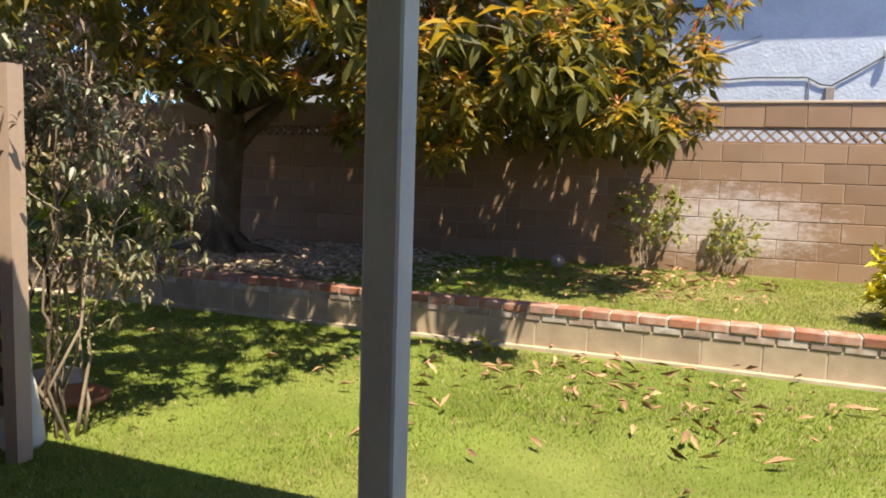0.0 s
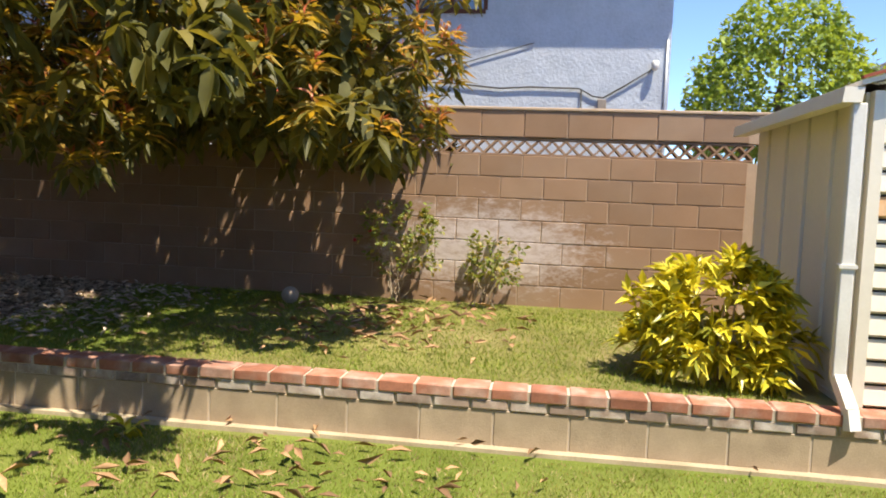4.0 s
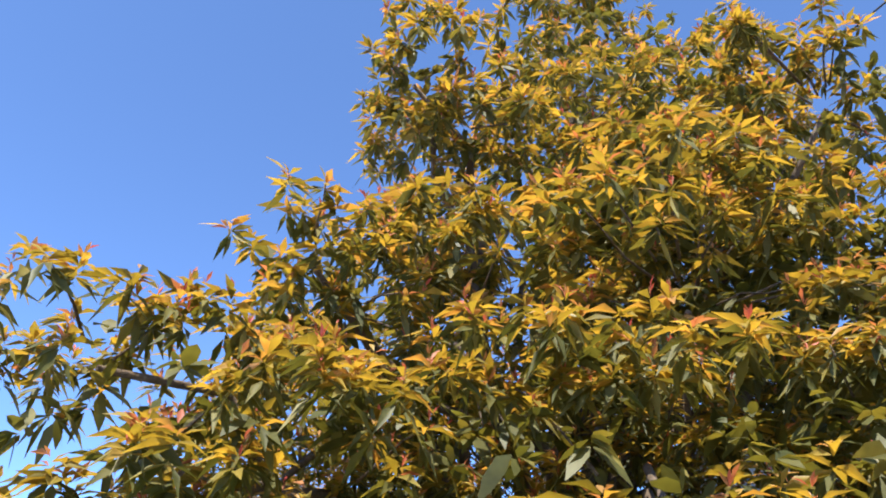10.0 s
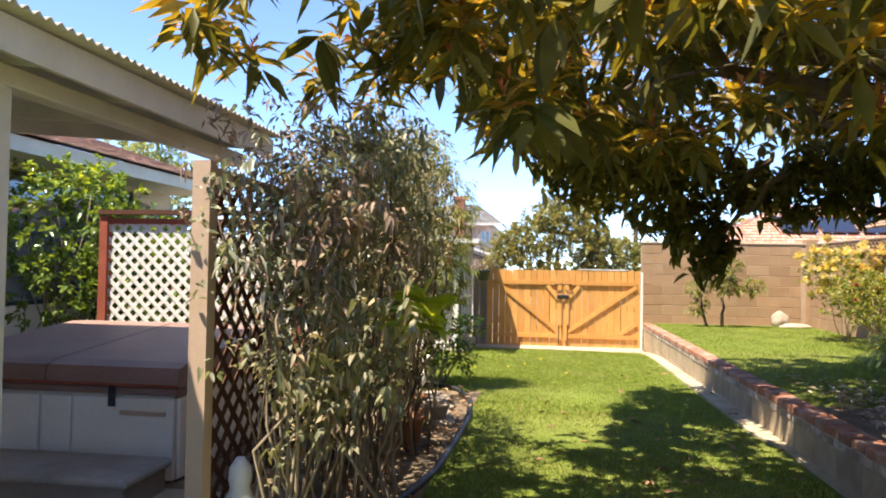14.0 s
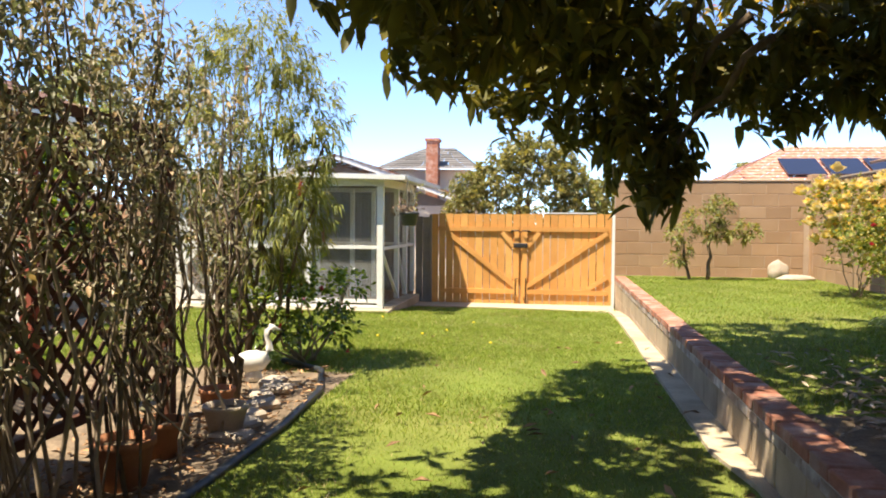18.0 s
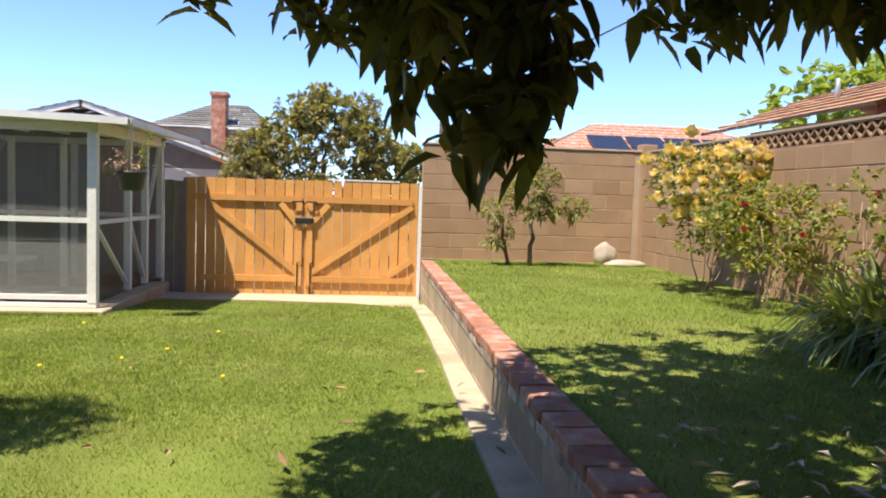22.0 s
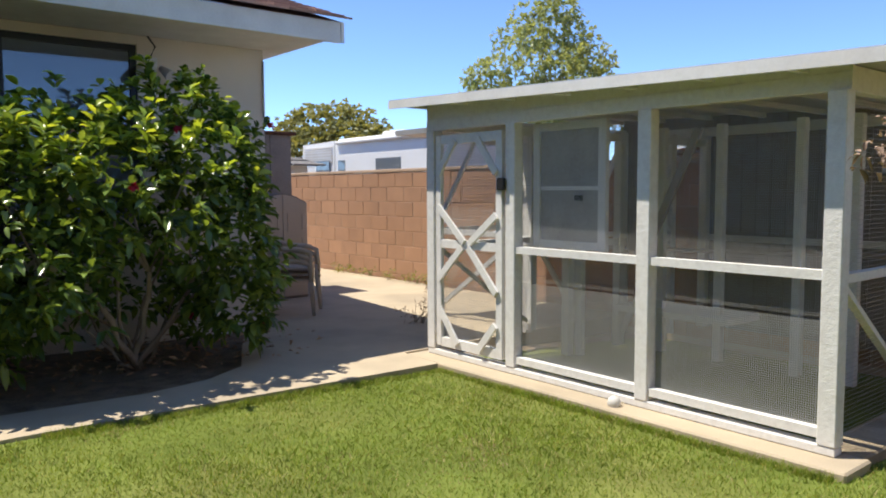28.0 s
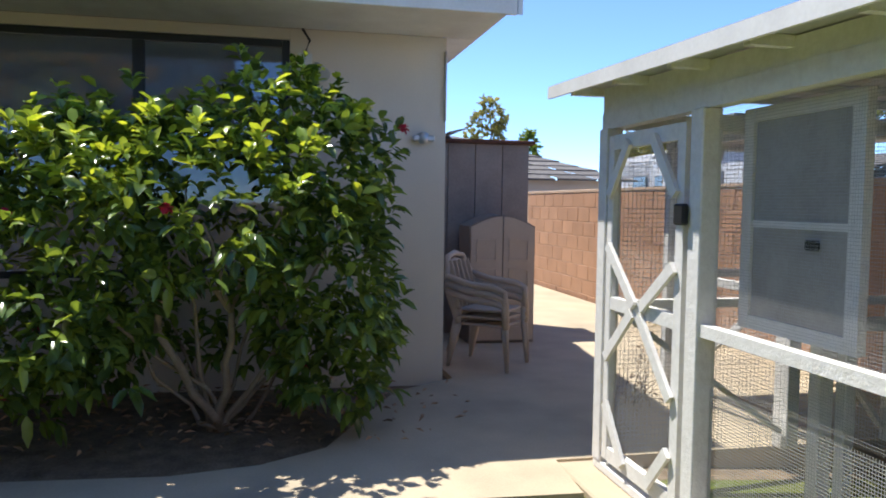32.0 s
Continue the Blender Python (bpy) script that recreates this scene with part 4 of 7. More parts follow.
# ---- gate ----
def build_gate():
    Y = 18.46
    x0, x1, z0, z1 = -0.14, 3.43, -0.14, 1.62
    g = thing("wooden_gate", "new cedar double gate with diagonal braces and black latch", "gate", (1.65, Y, -0.2))
    rnd = random.Random(2)
    n = 24
    w = (x1 - x0 - 0.06) / n
    for k in range(n):
        a = x0 + 0.03 + k * w
        gap = 0.004 + (0.006 if rnd.random() < 0.35 else 0)
        part("board", bm_box(a + gap, Y, z0 + rnd.uniform(-0.01, 0.01), a + w - gap, Y + 0.018, z1 + rnd.uniform(-0.012, 0.006)), M["cedar"], g)
    xm = 1.66
    for xa, xb, s in ((x0 + 0.45, xm - 0.04, 1), (xm + 0.04, x1 - 0.12, -1)):
        lx = xa - 0.3 if s == 1 else xa
        part("rail", bm_box(lx, Y - 0.042, 1.28, xb, Y - 0.003, 1.37), M["cedar"], g)
        part("rail", bm_box(xa - (0.2 if s == 1 else 0), Y - 0.042, 0.06, xb, Y - 0.003, 0.15), M["cedar"], g)
        p, q = ((xa - 0.1, 1.26), (xb - 0.02, 0.17)) if s == 1 else ((xb, 1.26), (xa + 0.02, 0.17))
        part("brace", bm_bar((p[0], Y - 0.022, p[1]), (q[0], Y - 0.022, q[1]), 0.036, 0.088, up=(0, 0, 1)), M["cedar"], g)
        e = xb - 0.32 if s == 1 else xa + 0.32
        part("brace", bm_bar((e, Y - 0.022, 1.26), (xm - s * 0.08, Y - 0.022, 0.93), 0.036, 0.088), M["cedar"], g)
        if s == -1:
            part("brace", bm_bar((x1 - 0.12, Y - 0.022, 0.42), (x1 - 0.5, Y - 0.022, 0.16), 0.036, 0.088), M["cedar"], g)
    for x in (xm - 0.08, xm + 0.08):
        part("stile", bm_box(x - 0.045, Y - 0.044, 0.0, x + 0.045, Y - 0.004, 1.3), M["cedar"], g)
    la = part("latch", bm_box(xm - 0.14, Y - 0.085, 0.96, xm + 0.14, Y - 0.045, 1.05, bev=0.012), M["black_iron"], g, "black iron latch")
    for x in (xm - 0.1, xm + 0.1):
        part("drop_rod", bm_tube([(x, Y - 0.06, -0.12), (x, Y - 0.06, 0.36), (x + 0.05, Y - 0.06, 0.36)], 0.009, 6), M["black_iron"], g, "black steel drop rod")
        part("handle", bm_tube([(x - 0.09, Y - 0.05, 1.26), (x - 0.07, Y - 0.1, 1.29), (x + 0.07, Y - 0.1, 1.29), (x + 0.09, Y - 0.05, 1.26)], 0.012, 6), M["black_iron"], g, "black iron handle")
    for x in (x0, x1 - 0.03):
        part("post", bm_box(x, Y - 0.03, -0.3, x + 0.05, Y + 0.05, 1.6), M["old_white"] if x > 1 else M["grey_wood"], g, "weathered gate post")
    part("top_strip", bm_box(2.0, Y - 0.008, 1.628, 3.1, Y + 0.03, 1.65), M["white_paint"], g, "pale strip along the top")


build_gate()


# ---- aviary ----
AX = (-3.97, -3.86, -3.0, -2.95, -1.715, -0.49)


def screen(name, p, u, v, nu, nv, w, parent):
    """A wire screen: thin flat wires across a rectangle p + a*u + b*v."""
    bm = bmesh.new()
    p, u, v = Vector(p), Vector(u), Vector(v)
    nrm = u.cross(v).normalized()
    su, sv = u.normalized() * w / 2, v.normalized() * w / 2
    for i in range(1, nu):
        a = p + u * (i / nu)
        bm.faces.new([bm.verts.new(c) for c in (a - su, a + su, a + su + v, a - su + v)])
    for j in range(1, nv):
        a = p + v * (j / nv) + nrm * 0.0015
        bm.faces.new([bm.verts.new(c) for c in (a - sv, a + sv, a + sv + u, a - sv + u)])
    return part(name, bm, M["mesh_wire"], parent, "grey wire mesh")


def old_post(x, y, z0, z1, w, d, parent, name="post"):
    return part(name, bm_box(x - w / 2, y - d / 2, z0, x + w / 2, y + d / 2, z1, bev=0.006), M["old_white"], parent)


def build_aviary():
    Y, Yb, zb, zt = 15.70, 18.45, 0.08, 2.03
    a = thing("aviary", "white timber aviary with wire mesh walls and a flat roof", "aviary", (-2.2, 17, 0))
    part("kerb", bm_box(-4.12, Y - 0.24, -0.2, -0.3, Y + 0.09, 0.025, bev=0.012), M["concrete"], a, "pale concrete strip")
    part("kerb", bm_box(-0.62, Y + 0.095, -0.3, -0.34, Yb, 0.02, bev=0.012), M["footing"], a, "concrete kerb")
    part("sill", bm_box(-4.03, Y - 0.045, 0.027, -0.44, Y + 0.045, zb, bev=0.006), M["old_white"], a, "flaking white sill board")
    for x in (-3.98, -2.97, -1.715, -0.49):
        old_post(x, Y, zb, zt, 0.105, 0.10, a)
    for x in (-3.98, -0.49):
        for y in (16.95, 17.7, Yb):
            old_post(x, y, zb, zt, 0.085, 0.085, a)
    for x in (-2.97, -1.715):
        old_post(x, Yb, zb, zt, 0.085, 0.085, a)
    part("beam", bm_box(-4.06, Y - 0.02, zt, -0.43, Y + 0.06, zt + 0.095), M["old_white"], a)
    for x in (-4.03, -0.54):
        part("beam", bm_box(x, Y + 0.065, zt, x + 0.08, Yb - 0.005, zt + 0.09), M["old_white"], a)
    part("beam", bm_box(-4.06, Yb, zt + 0.005, -0.43, Yb + 0.06, zt + 0.095), M["old_white"], a)
    for p, q in ((-2.917, -1.77), (-1.66, -0.545)):
        for z, nm in ((1.0, "rail"), (zb + 0.035, "rail")):
            part(nm, bm_box(p, Y - 0.035, z, q, Y + 0.02, z + 0.055), M["old_white"], a)
        part("rail", bm_box(p, Yb - 0.03, 0.98, q, Yb + 0.03, 1.04), M["old_white"], a)
        screen("mesh_panel", (p, Y + 0.025, zb + 0.07), (q - p, 0, 0), (0, 0, 0.62), 84, 46, 0.0034, a)
        screen("mesh_panel", (p, Y + 0.028, zb + 0.7), (q - p, 0, 0), (0, 0, zt - zb - 0.7), 92, 99, 0.0015, a)
        screen("mesh_panel", (p, Yb, zb + 0.07), (q - p, 0, 0), (0, 0, zt - zb - 0.1), 50, 70, 0.0025, a)
    # inner partition with its own framed door
    for x in (-2.55, -2.0, -1.35, -0.95):
        old_post(x, 17.1, zb, zt, 0.07, 0.07, a, "stud")
    part("side_frieze", bm_box(-0.5, Y + 0.07, zt + 0.092, -0.47, Yb, 2.168), M["old_white"], a)
    part("inner_panel", bm_box(-2.92, 17.1, 0.95, -2.6, 17.13, zt), M["grey_wood"], a, "weathered board panel")
    ind = part("inner_door", bm_box(-2.83, 15.86, 1.1, -2.25, 15.875, 2.0), M["door_grey"], a, "weathered grey panel door inside")
    for b in (bm_box(-2.9, 15.845, 1.05, -2.832, 15.885, 2.02), bm_box(-2.248, 15.845, 1.05, -2.18, 15.885, 2.02), bm_box(-2.83, 15.848, 1.05, -2.25, 15.882, 1.11), bm_box(-2.83, 15.848, 1.96, -2.25, 15.882, 2.02), bm_box(-2.83, 15.85, 1.5, -2.25, 15.859, 1.53)):
        part("door_frame", b, M["old_white"], ind, "peeling pale frame")
    part("latch", bm_box(-2.47, 15.835, 1.42, -2.4, 15.858, 1.46, bev=0.006), M["black_iron"], ind)
    for x in (-2.9, -2.26):
        old_post(x, 16.43, zb, 1.98, 0.07, 0.06, a, "stud")
    part("brace", bm_bar((-2.2, 16.44, 1.1), (-1.8, 16.44, 1.95), 0.03, 0.06), M["grey_wood"], a)
    part("roost", bm_tube([(-3.8, 17.6, 0.9), (-0.6, 17.6, 1.0)], 0.02, 6), M["grey_wood"], a)
    part("bench", bm_box(-2.9, 16.9, 0.42, -1.8, 17.4, 0.47), M["old_white"], a, "low plank bench")
    # sides: mid rails, diagonal braces, mesh
    for x in (-3.98, -0.49):
        for y0, y1 in ((Y + 0.05, 16.905), (16.995, 17.655), (17.745, Yb - 0.045)):
            part("rail", bm_box(x - 0.03, y0, 0.98, x + 0.03, y1, 1.03), M["old_white"], a)
            part("brace", bm_bar((x, y0 + 0.02, 1.03) if y0 > 17 else (x, y0 + 0.02, 0.97), (x, y1 - 0.02, zt - 0.02) if y0 > 17 else (x, y1 - 0.02, zb + 0.1), 0.03, 0.05, up=(1, 0, 0)), M["old_white"], a)
        screen("mesh_panel", (x + 0.012, Y + 0.06, zb), (0, Yb - Y - 0.1, 0), (0, 0, zt - zb), 100, 72, 0.0025, a)
    # door leaf
    d = part("door", bm_box(-3.9, Y - 0.05, 0.12, -3.83, Y - 0.01, 1.98, bev=0.006), M["old_white"], a, "braced mesh door")
    X0, X1 = -3.9, -3.06
    for nm, b in (("stile", bm_box(X1 - 0.07, Y - 0.05, 0.12, X1, Y - 0.01, 1.98)), ("rail", bm_box(X0 + 0.072, Y - 0.05, 0.12, X1 - 0.072, Y - 0.01, 0.2)), ("rail", bm_box(X0 + 0.072, Y - 0.05, 1.9, X1 - 0.072, Y - 0.01, 1.98)),
                  ("rail", bm_box(X0 + 0.072, Y - 0.05, 1.0, X1 - 0.072, Y - 0.01, 1.07))):
        part(nm, b, M["old_white"], d)
    xc = (X0 + X1) / 2
    for k, ((ax, az), (bx, bz)) in enumerate((((X0 + 0.05, 1.64), (X0 + 0.28, 1.93)), ((X1 - 0.05, 1.64), (X1 - 0.28, 1.93)), ((X0 + 0.05, 1.36), (xc - 0.03, 1.06)), ((X1 - 0.05, 1.3), (xc + 0.05, 1.06)),
                                              ((X0 + 0.05, 0.72), (xc - 0.05, 1.02)), ((X1 - 0.05, 0.66), (xc + 0.03, 1.02)), ((X0 + 0.06, 0.46), (X0 + 0.3, 0.17)), ((X1 - 0.06, 0.4), (X1 - 0.26, 0.17)))):
        y = Y - 0.063 - 0.003 * (k % 2)
        part("brace", bm_bar((ax, y, az), (bx, y, bz), 0.022, 0.058, up=(0, 0, 1)), M["old_white"], d)
    screen("mesh_panel", (X0 + 0.06, Y - 0.008, 0.18), (X1 - X0 - 0.12, 0, 0), (0, 0, 1.74), 56, 134, 0.0017, d)
    part("latch", bm_box(-3.09, Y - 0.09, 1.5, -3.0, Y - 0.055, 1.6, bev=0.01), M["black_iron"], d, "rusty black latch")
    # roof
    r = part("roof", bm_prism([(-4.28, 15.43), (-0.02, 15.43), (-0.02, 18.9), (-4.28, 18.9)], "z", 2.165, 2.19), M["zinc"], a, "thin flat metal-edged roof")
    for v in r.data.vertices:
        v.co.z -= 0.028 * v.co.x
    part("frieze", bm_prism([(-4.06, 2.127), (-0.43, 2.127), (-0.43, 2.17), (-4.06, 2.272)], "y", Y - 0.015, Y + 0.005), M["old_white"], a)
    # lean-to beyond the door side
    for x, y in ((-5.6, 17.0), (-5.6, 18.5), (-4.1, 17.0)):
        old_post(x, y, 0.035, 2.12, 0.09, 0.09, a)
    for z in (1.0, 2.06):
        part("rail", bm_box(-5.55, 16.97, z, -4.15, 17.03, z + 0.06), M["old_white"], a)
        part("rail", bm_box(-5.63, 17.05, z, -5.57, 18.45, z + 0.06), M["old_white"], a)
    part("brace", bm_bar((-5.5, 17.0, 1.15), (-4.9, 17.0, 2.0), 0.03, 0.05), M["old_white"], a)
    part("brace", bm_bar((-5.5, 17.0, 0.15), (-4.3, 17.0, 0.95), 0.03, 0.05), M["old_white"], a)
    screen("mesh_panel", (-5.55, 17.0, 0.1), (1.4, 0, 0), (0, 0, 1.96), 46, 66, 0.0025, a)
    part("lean_roof", bm_box(-5.95, 16.7, 2.14, -4.3, 18.7, 2.2), M["zinc"], a, "thin flat metal roof")
    part("fascia", bm_bar((-4.27, 15.42, 2.265), (-0.03, 15.42, 2.145), 0.02, 0.07), M["white_paint"], a)
    part("fascia", bm_bar((-0.01, 15.45, 2.145), (-0.01, 18.88, 2.145), 0.02, 0.07), M["white_paint"], a)
    for k in range(8):
        x = -4.1 + k * 0.57
        part("rafter", bm_bar((x, 15.5, 2.14 - 0.028 * x), (x, 18.85, 2.14 - 0.028 * x), 0.04, 0.045), M["old_white"], a)
    # boarded back and the partition beside the door
    for k in range(17):
        x = -3.05 + k * 0.15
        part("back_board", bm_box(x, Yb + 0.065, zb, x + 0.145, Yb + 0.085, 2.16 - 0.028 * x), M["grey_wood"], a)
    part("back_header", bm_prism([(-4.06, 2.13), (-0.43, 2.13), (-0.43, 2.17), (-4.06, 2.272)], "y", Yb + 0.09, Yb + 0.11), M["grey_wood"], a)
    for y in (16.35, 17.05, 17.85):
        old_post(-2.97, y, zb, zt, 0.08, 0.08, a, "stud")
    part("rail", bm_box(-3.0, 16.395, 1.0, -2.94, 17.005, 1.06), M["old_white"], a)
    part("rail", bm_box(-3.0, 17.095, 1.0, -2.94, 17.805, 1.06), M["old_white"], a)
    part("rail", bm_box(-3.0, 15.76, 1.93, -2.94, 18.4, 2.0), M["old_white"], a)
    part("brace", bm_bar((-2.97, 17.1, 1.95), (-2.97, 17.8, 1.1), 0.03, 0.055, up=(1, 0, 0)), M["old_white"], a)
    part("brace", bm_bar((-2.97, 17.1, 0.2), (-2.97, 17.8, 0.97), 0.03, 0.055, up=(1, 0, 0)), M["old_white"], a)


build_aviary()
fp = thing("fence_panel", "narrow dark board panel between aviary and gate", "fence", (-0.28, 18.48, -0.2))
for k in range(2):
    part("board", bm_box(-0.425 + 0.142 * k, 18.47, -0.25, -0.287 + 0.142 * k, 18.49, 1.56 - 0.012 * k, bev=0.003), M["grey_wood"], fp)
part("rail", bm_box(-0.425, 18.492, 1.2, -0.145, 18.53, 1.28), M["grey_wood"], fp)
solid("ball", bm_lathe([(0.001, 0), (0.03, 0.008), (0.045, 0.03), (0.048, 0.05), (0.04, 0.075), (0.02, 0.092), (0.001, 0.096)], 14, None, (-1.86, 15.56, 0.0)), M["goose"], "small white ball at the foot of a post", "ball")


def build_planter():
    at = (0.08, 15.2, 1.385)
    p = thing("hanging_planter", "black hanging pot with a drying trailing plant", "planter", at)
    part("pot", bm_lathe([(0.09, 0), (0.115, 0.02), (0.145, 0.17), (0.158, 0.18), (0.158, 0.21), (0.137, 0.21), (0.132, 0.16), (0.02, 0.15)], 18, None, at), M["plastic_black"], p, "black plastic pot")
    for k in range(3):
        a = 2.1 * k
        part("hanger", bm_tube([(at[0] + 0.145 * math.cos(a), at[1] + 0.145 * math.sin(a), at[2] + 0.2), (at[0] - 0.08, at[1] + 0.25, at[2] + 0.74)], 0.004, 5), M["wire"], p)
    rng = np.random.default_rng(8)
    P = np.array(at) + np.array([-0.06, 0, 0.28]) + rng.normal(size=(40, 3)) * np.array([0.1, 0.08, 0.05])
    v, f = whorls(P, unit(rng.normal(size=P.shape)), rng, 6, 0.06, 0.022, 0.7, shape="oval")
    foliage("leaves", [(v, f, 0)], [M["leaf_dry"]], p, "dry pinkish brown leaves")
    P2 = np.array(at) + np.stack([np.linspace(0.08, 0.2, 16), np.zeros(16), np.linspace(0.26, 0.62, 16)], 1)
    v, f = whorls(P2, unit(rng.normal(size=P2.shape)), rng, 2, 0.05, 0.026, 0.4, shape="oval")
    foliage("trailing_stem", [(v, f, 0)], [M["leaf_rose"]], p)["kind"] = "stuff"


build_planter()


# ---- house ----
def build_house():
    xw, yc = -6.35, 15.23
    h = thing("house", "tan stucco house with brown shingle roof and deep white eaves", "house", (xw - 3, 10, 0))
    part("wall", bm_box(xw - 0.2, 5.0, -0.2, xw, 10.2, 3.02), M["stucco"], h)
    part("wall", bm_box(xw - 0.2, 13.9, -0.2, xw, yc, 3.02), M["stucco"], h)
    part("wall", bm_box(xw - 0.2, 10.202, -0.2, xw, 13.898, 0.95), M["stucco"], h)
    part("wall", bm_box(xw - 0.2, 10.202, 2.93, xw, 13.898, 3.02), M["stucco"], h)
    part("wall", bm_box(-14, yc - 0.2, -0.2, xw - 0.202, yc, 3.02), M["stucco"], h)
    part("wall", bm_box(-14, 4.8, -0.2, -6.552, 5.0, 3.02), M["stucco"], h)
    w = part("window", bm_box(xw - 0.09, 10.202, 0.951, xw - 0.03, 10.262, 2.929), M["plastic_black"], h, "dark framed picture window")
    for b in (bm_box(xw - 0.09, 13.838, 0.951, xw - 0.03, 13.898, 2.929), bm_box(xw - 0.09, 10.264, 0.951, xw - 0.03, 13.836, 1.01), bm_box(xw - 0.09, 10.264, 2.87, xw - 0.03, 13.836, 2.929), bm_box(xw - 0.09, 12.66, 1.012, xw - 0.03, 12.75, 2.868)):
        part("window_frame", b, M["plastic_black"], w)
    part("pane", bm_box(xw - 0.065, 10.264, 1.012, xw - 0.055, 12.658, 2.868), GLASS, w)
    part("pane", bm_box(xw - 0.065, 12.752, 1.012, xw - 0.055, 13.836, 2.868), GLASS, w)
    # floor and ceiling coloured near-black so the room looks unlit
    part("floor", bm_box(-13.8, 5.1, 0.0, xw - 0.21, 15.0, 0.1), M["inside_shade"], h)
    part("ceiling", bm_box(-13.8, 5.1, 2.88, xw - 0.21, 15.0, 2.95), M["inside_shade"], h)
    # eaves, fascia, roof of shingle courses
    part("soffit", bm_box(-6.345, 4.6, 3.022, -5.23, 15.5, 3.05), M["white_paint"], h)
    part("soffit", bm_box(-14, yc + 0.002, 3.022, -6.36, 15.5, 3.05), M["white_paint"], h)
    part("fascia", bm_box(-5.225, 4.6, 2.96, -5.19, 15.5, 3.16, bev=0.004), M["white_paint"], h)
    part("fascia", bm_prism([(-5.19, 2.96), (-5.19, 3.16), (-9.9, 4.72), (-14.2, 3.3), (-14.2, 3.1), (-9.9, 4.5)], "y", 15.505, 15.54), M["white_paint"], h)
    part("gable", bm_prism([(-6.36, 3.052), (-14, 3.052), (-9.9, 4.45)], "y", yc - 0.2, yc), M["stucco"], h)
    bm = bmesh.new()
    rnd = random.Random(1)
    sl = (4.74 - 3.17) / (9.9 - 5.12)
    k = 0
    while k < 34:
        xa = -5.12 - k * 0.142
        y = 4.6 - rnd.uniform(0, 0.2)
        while y < 15.6:
            wd = rnd.uniform(0.2, 0.34)
            y1 = min(y + wd, 15.6)
            za = 3.185 + (-5.12 - xa) * sl
            t = 0.016 + rnd.uniform(0, 0.008)
            c = [(xa, y, za), (xa, y1 - 0.006, za), (xa - 0.2, y1 - 0.006, za + 0.2 * sl - 0.012), (xa - 0.2, y, za + 0.2 * sl - 0.012)]
            lo = [bm.verts.new(p) for p in c]
            hi = [bm.verts.new((p[0], p[1], p[2] + t)) for p in c]
            bm.faces.new(hi)
            bm.faces.new((lo[0], lo[1], hi[1], hi[0]))
            bm.faces.new((lo[1], lo[2], hi[2], hi[1]))
            bm.faces.new((lo[3], lo[0], hi[0], hi[3]))
            y = y1
        k += 1
    sh = part("roof", bm, M["shingle"], h, "weathered reddish brown shingle roof")
    sh["kind"] = "stuff"
    part("roof_deck", bm_prism([(-5.19, 3.162), (-9.9, 4.71), (-14.3, 3.25), (-14.3, 3.2), (-9.9, 4.66)], "y", 4.6, 15.5), M["shingle"], h)
    # floodlight on its conduit, pipe clips and sensor on the corner wall
    fl = part("floodlight", bm_box(xw, 13.96, 2.66, xw + 0.04, 14.08, 2.82, bev=0.008), M["white_paint"], h, "white twin floodlight under the eave")
    for y, e in ((13.93, -0.05), (14.11, 0.05)):
        part("lamp_head", bm_tube([(xw + 0.05, y, 2.72), (xw + 0.1, y + e * 0.6, 2.68), (xw + 0.2, y + e, 2.62)], [0.03, 0.045, 0.06], 10), M["zinc"], fl)
    part("cable", bm_tube([(xw + 0.02, 14.02, 2.82), (xw + 0.05, 14.06, 2.92), (xw + 0.02, 14.0, 3.02)], 0.01, 6), M["wire"], fl)
    part("conduit", bm_tube([(xw + 0.02, 15.22, 2.9), (xw + 0.02, 15.22, 2.3)], 0.012, 6), M["zinc"], h)
    part("wall_lamp", bm_lathe([(0.03, 0), (0.05, 0.03), (0.05, 0.08), (0.02, 0.1)], 10, None, (xw + 0.06, 15.02, 2.1)), M["zinc"], h, "small grey outdoor sensor")
    part("wall_lamp", bm_box(xw, 14.93, 2.12, xw + 0.09, 15.12, 2.17, bev=0.01), M["zinc"], h)


GLASS = bpy.data.materials.new("window_glass")
GLASS.use_nodes = True
_b = GLASS.node_tree.nodes["Principled BSDF"]
_b.inputs["Base Color"].default_value = (0.3, 0.34, 0.38, 1)
_b.inputs["Metallic"].default_value = 0.2
_b.inputs["Roughness"].default_value = 0.03
_b.inputs["Transmission Weight"].default_value = 0.5
_b.inputs["IOR"].default_value = 1.5
build_house()

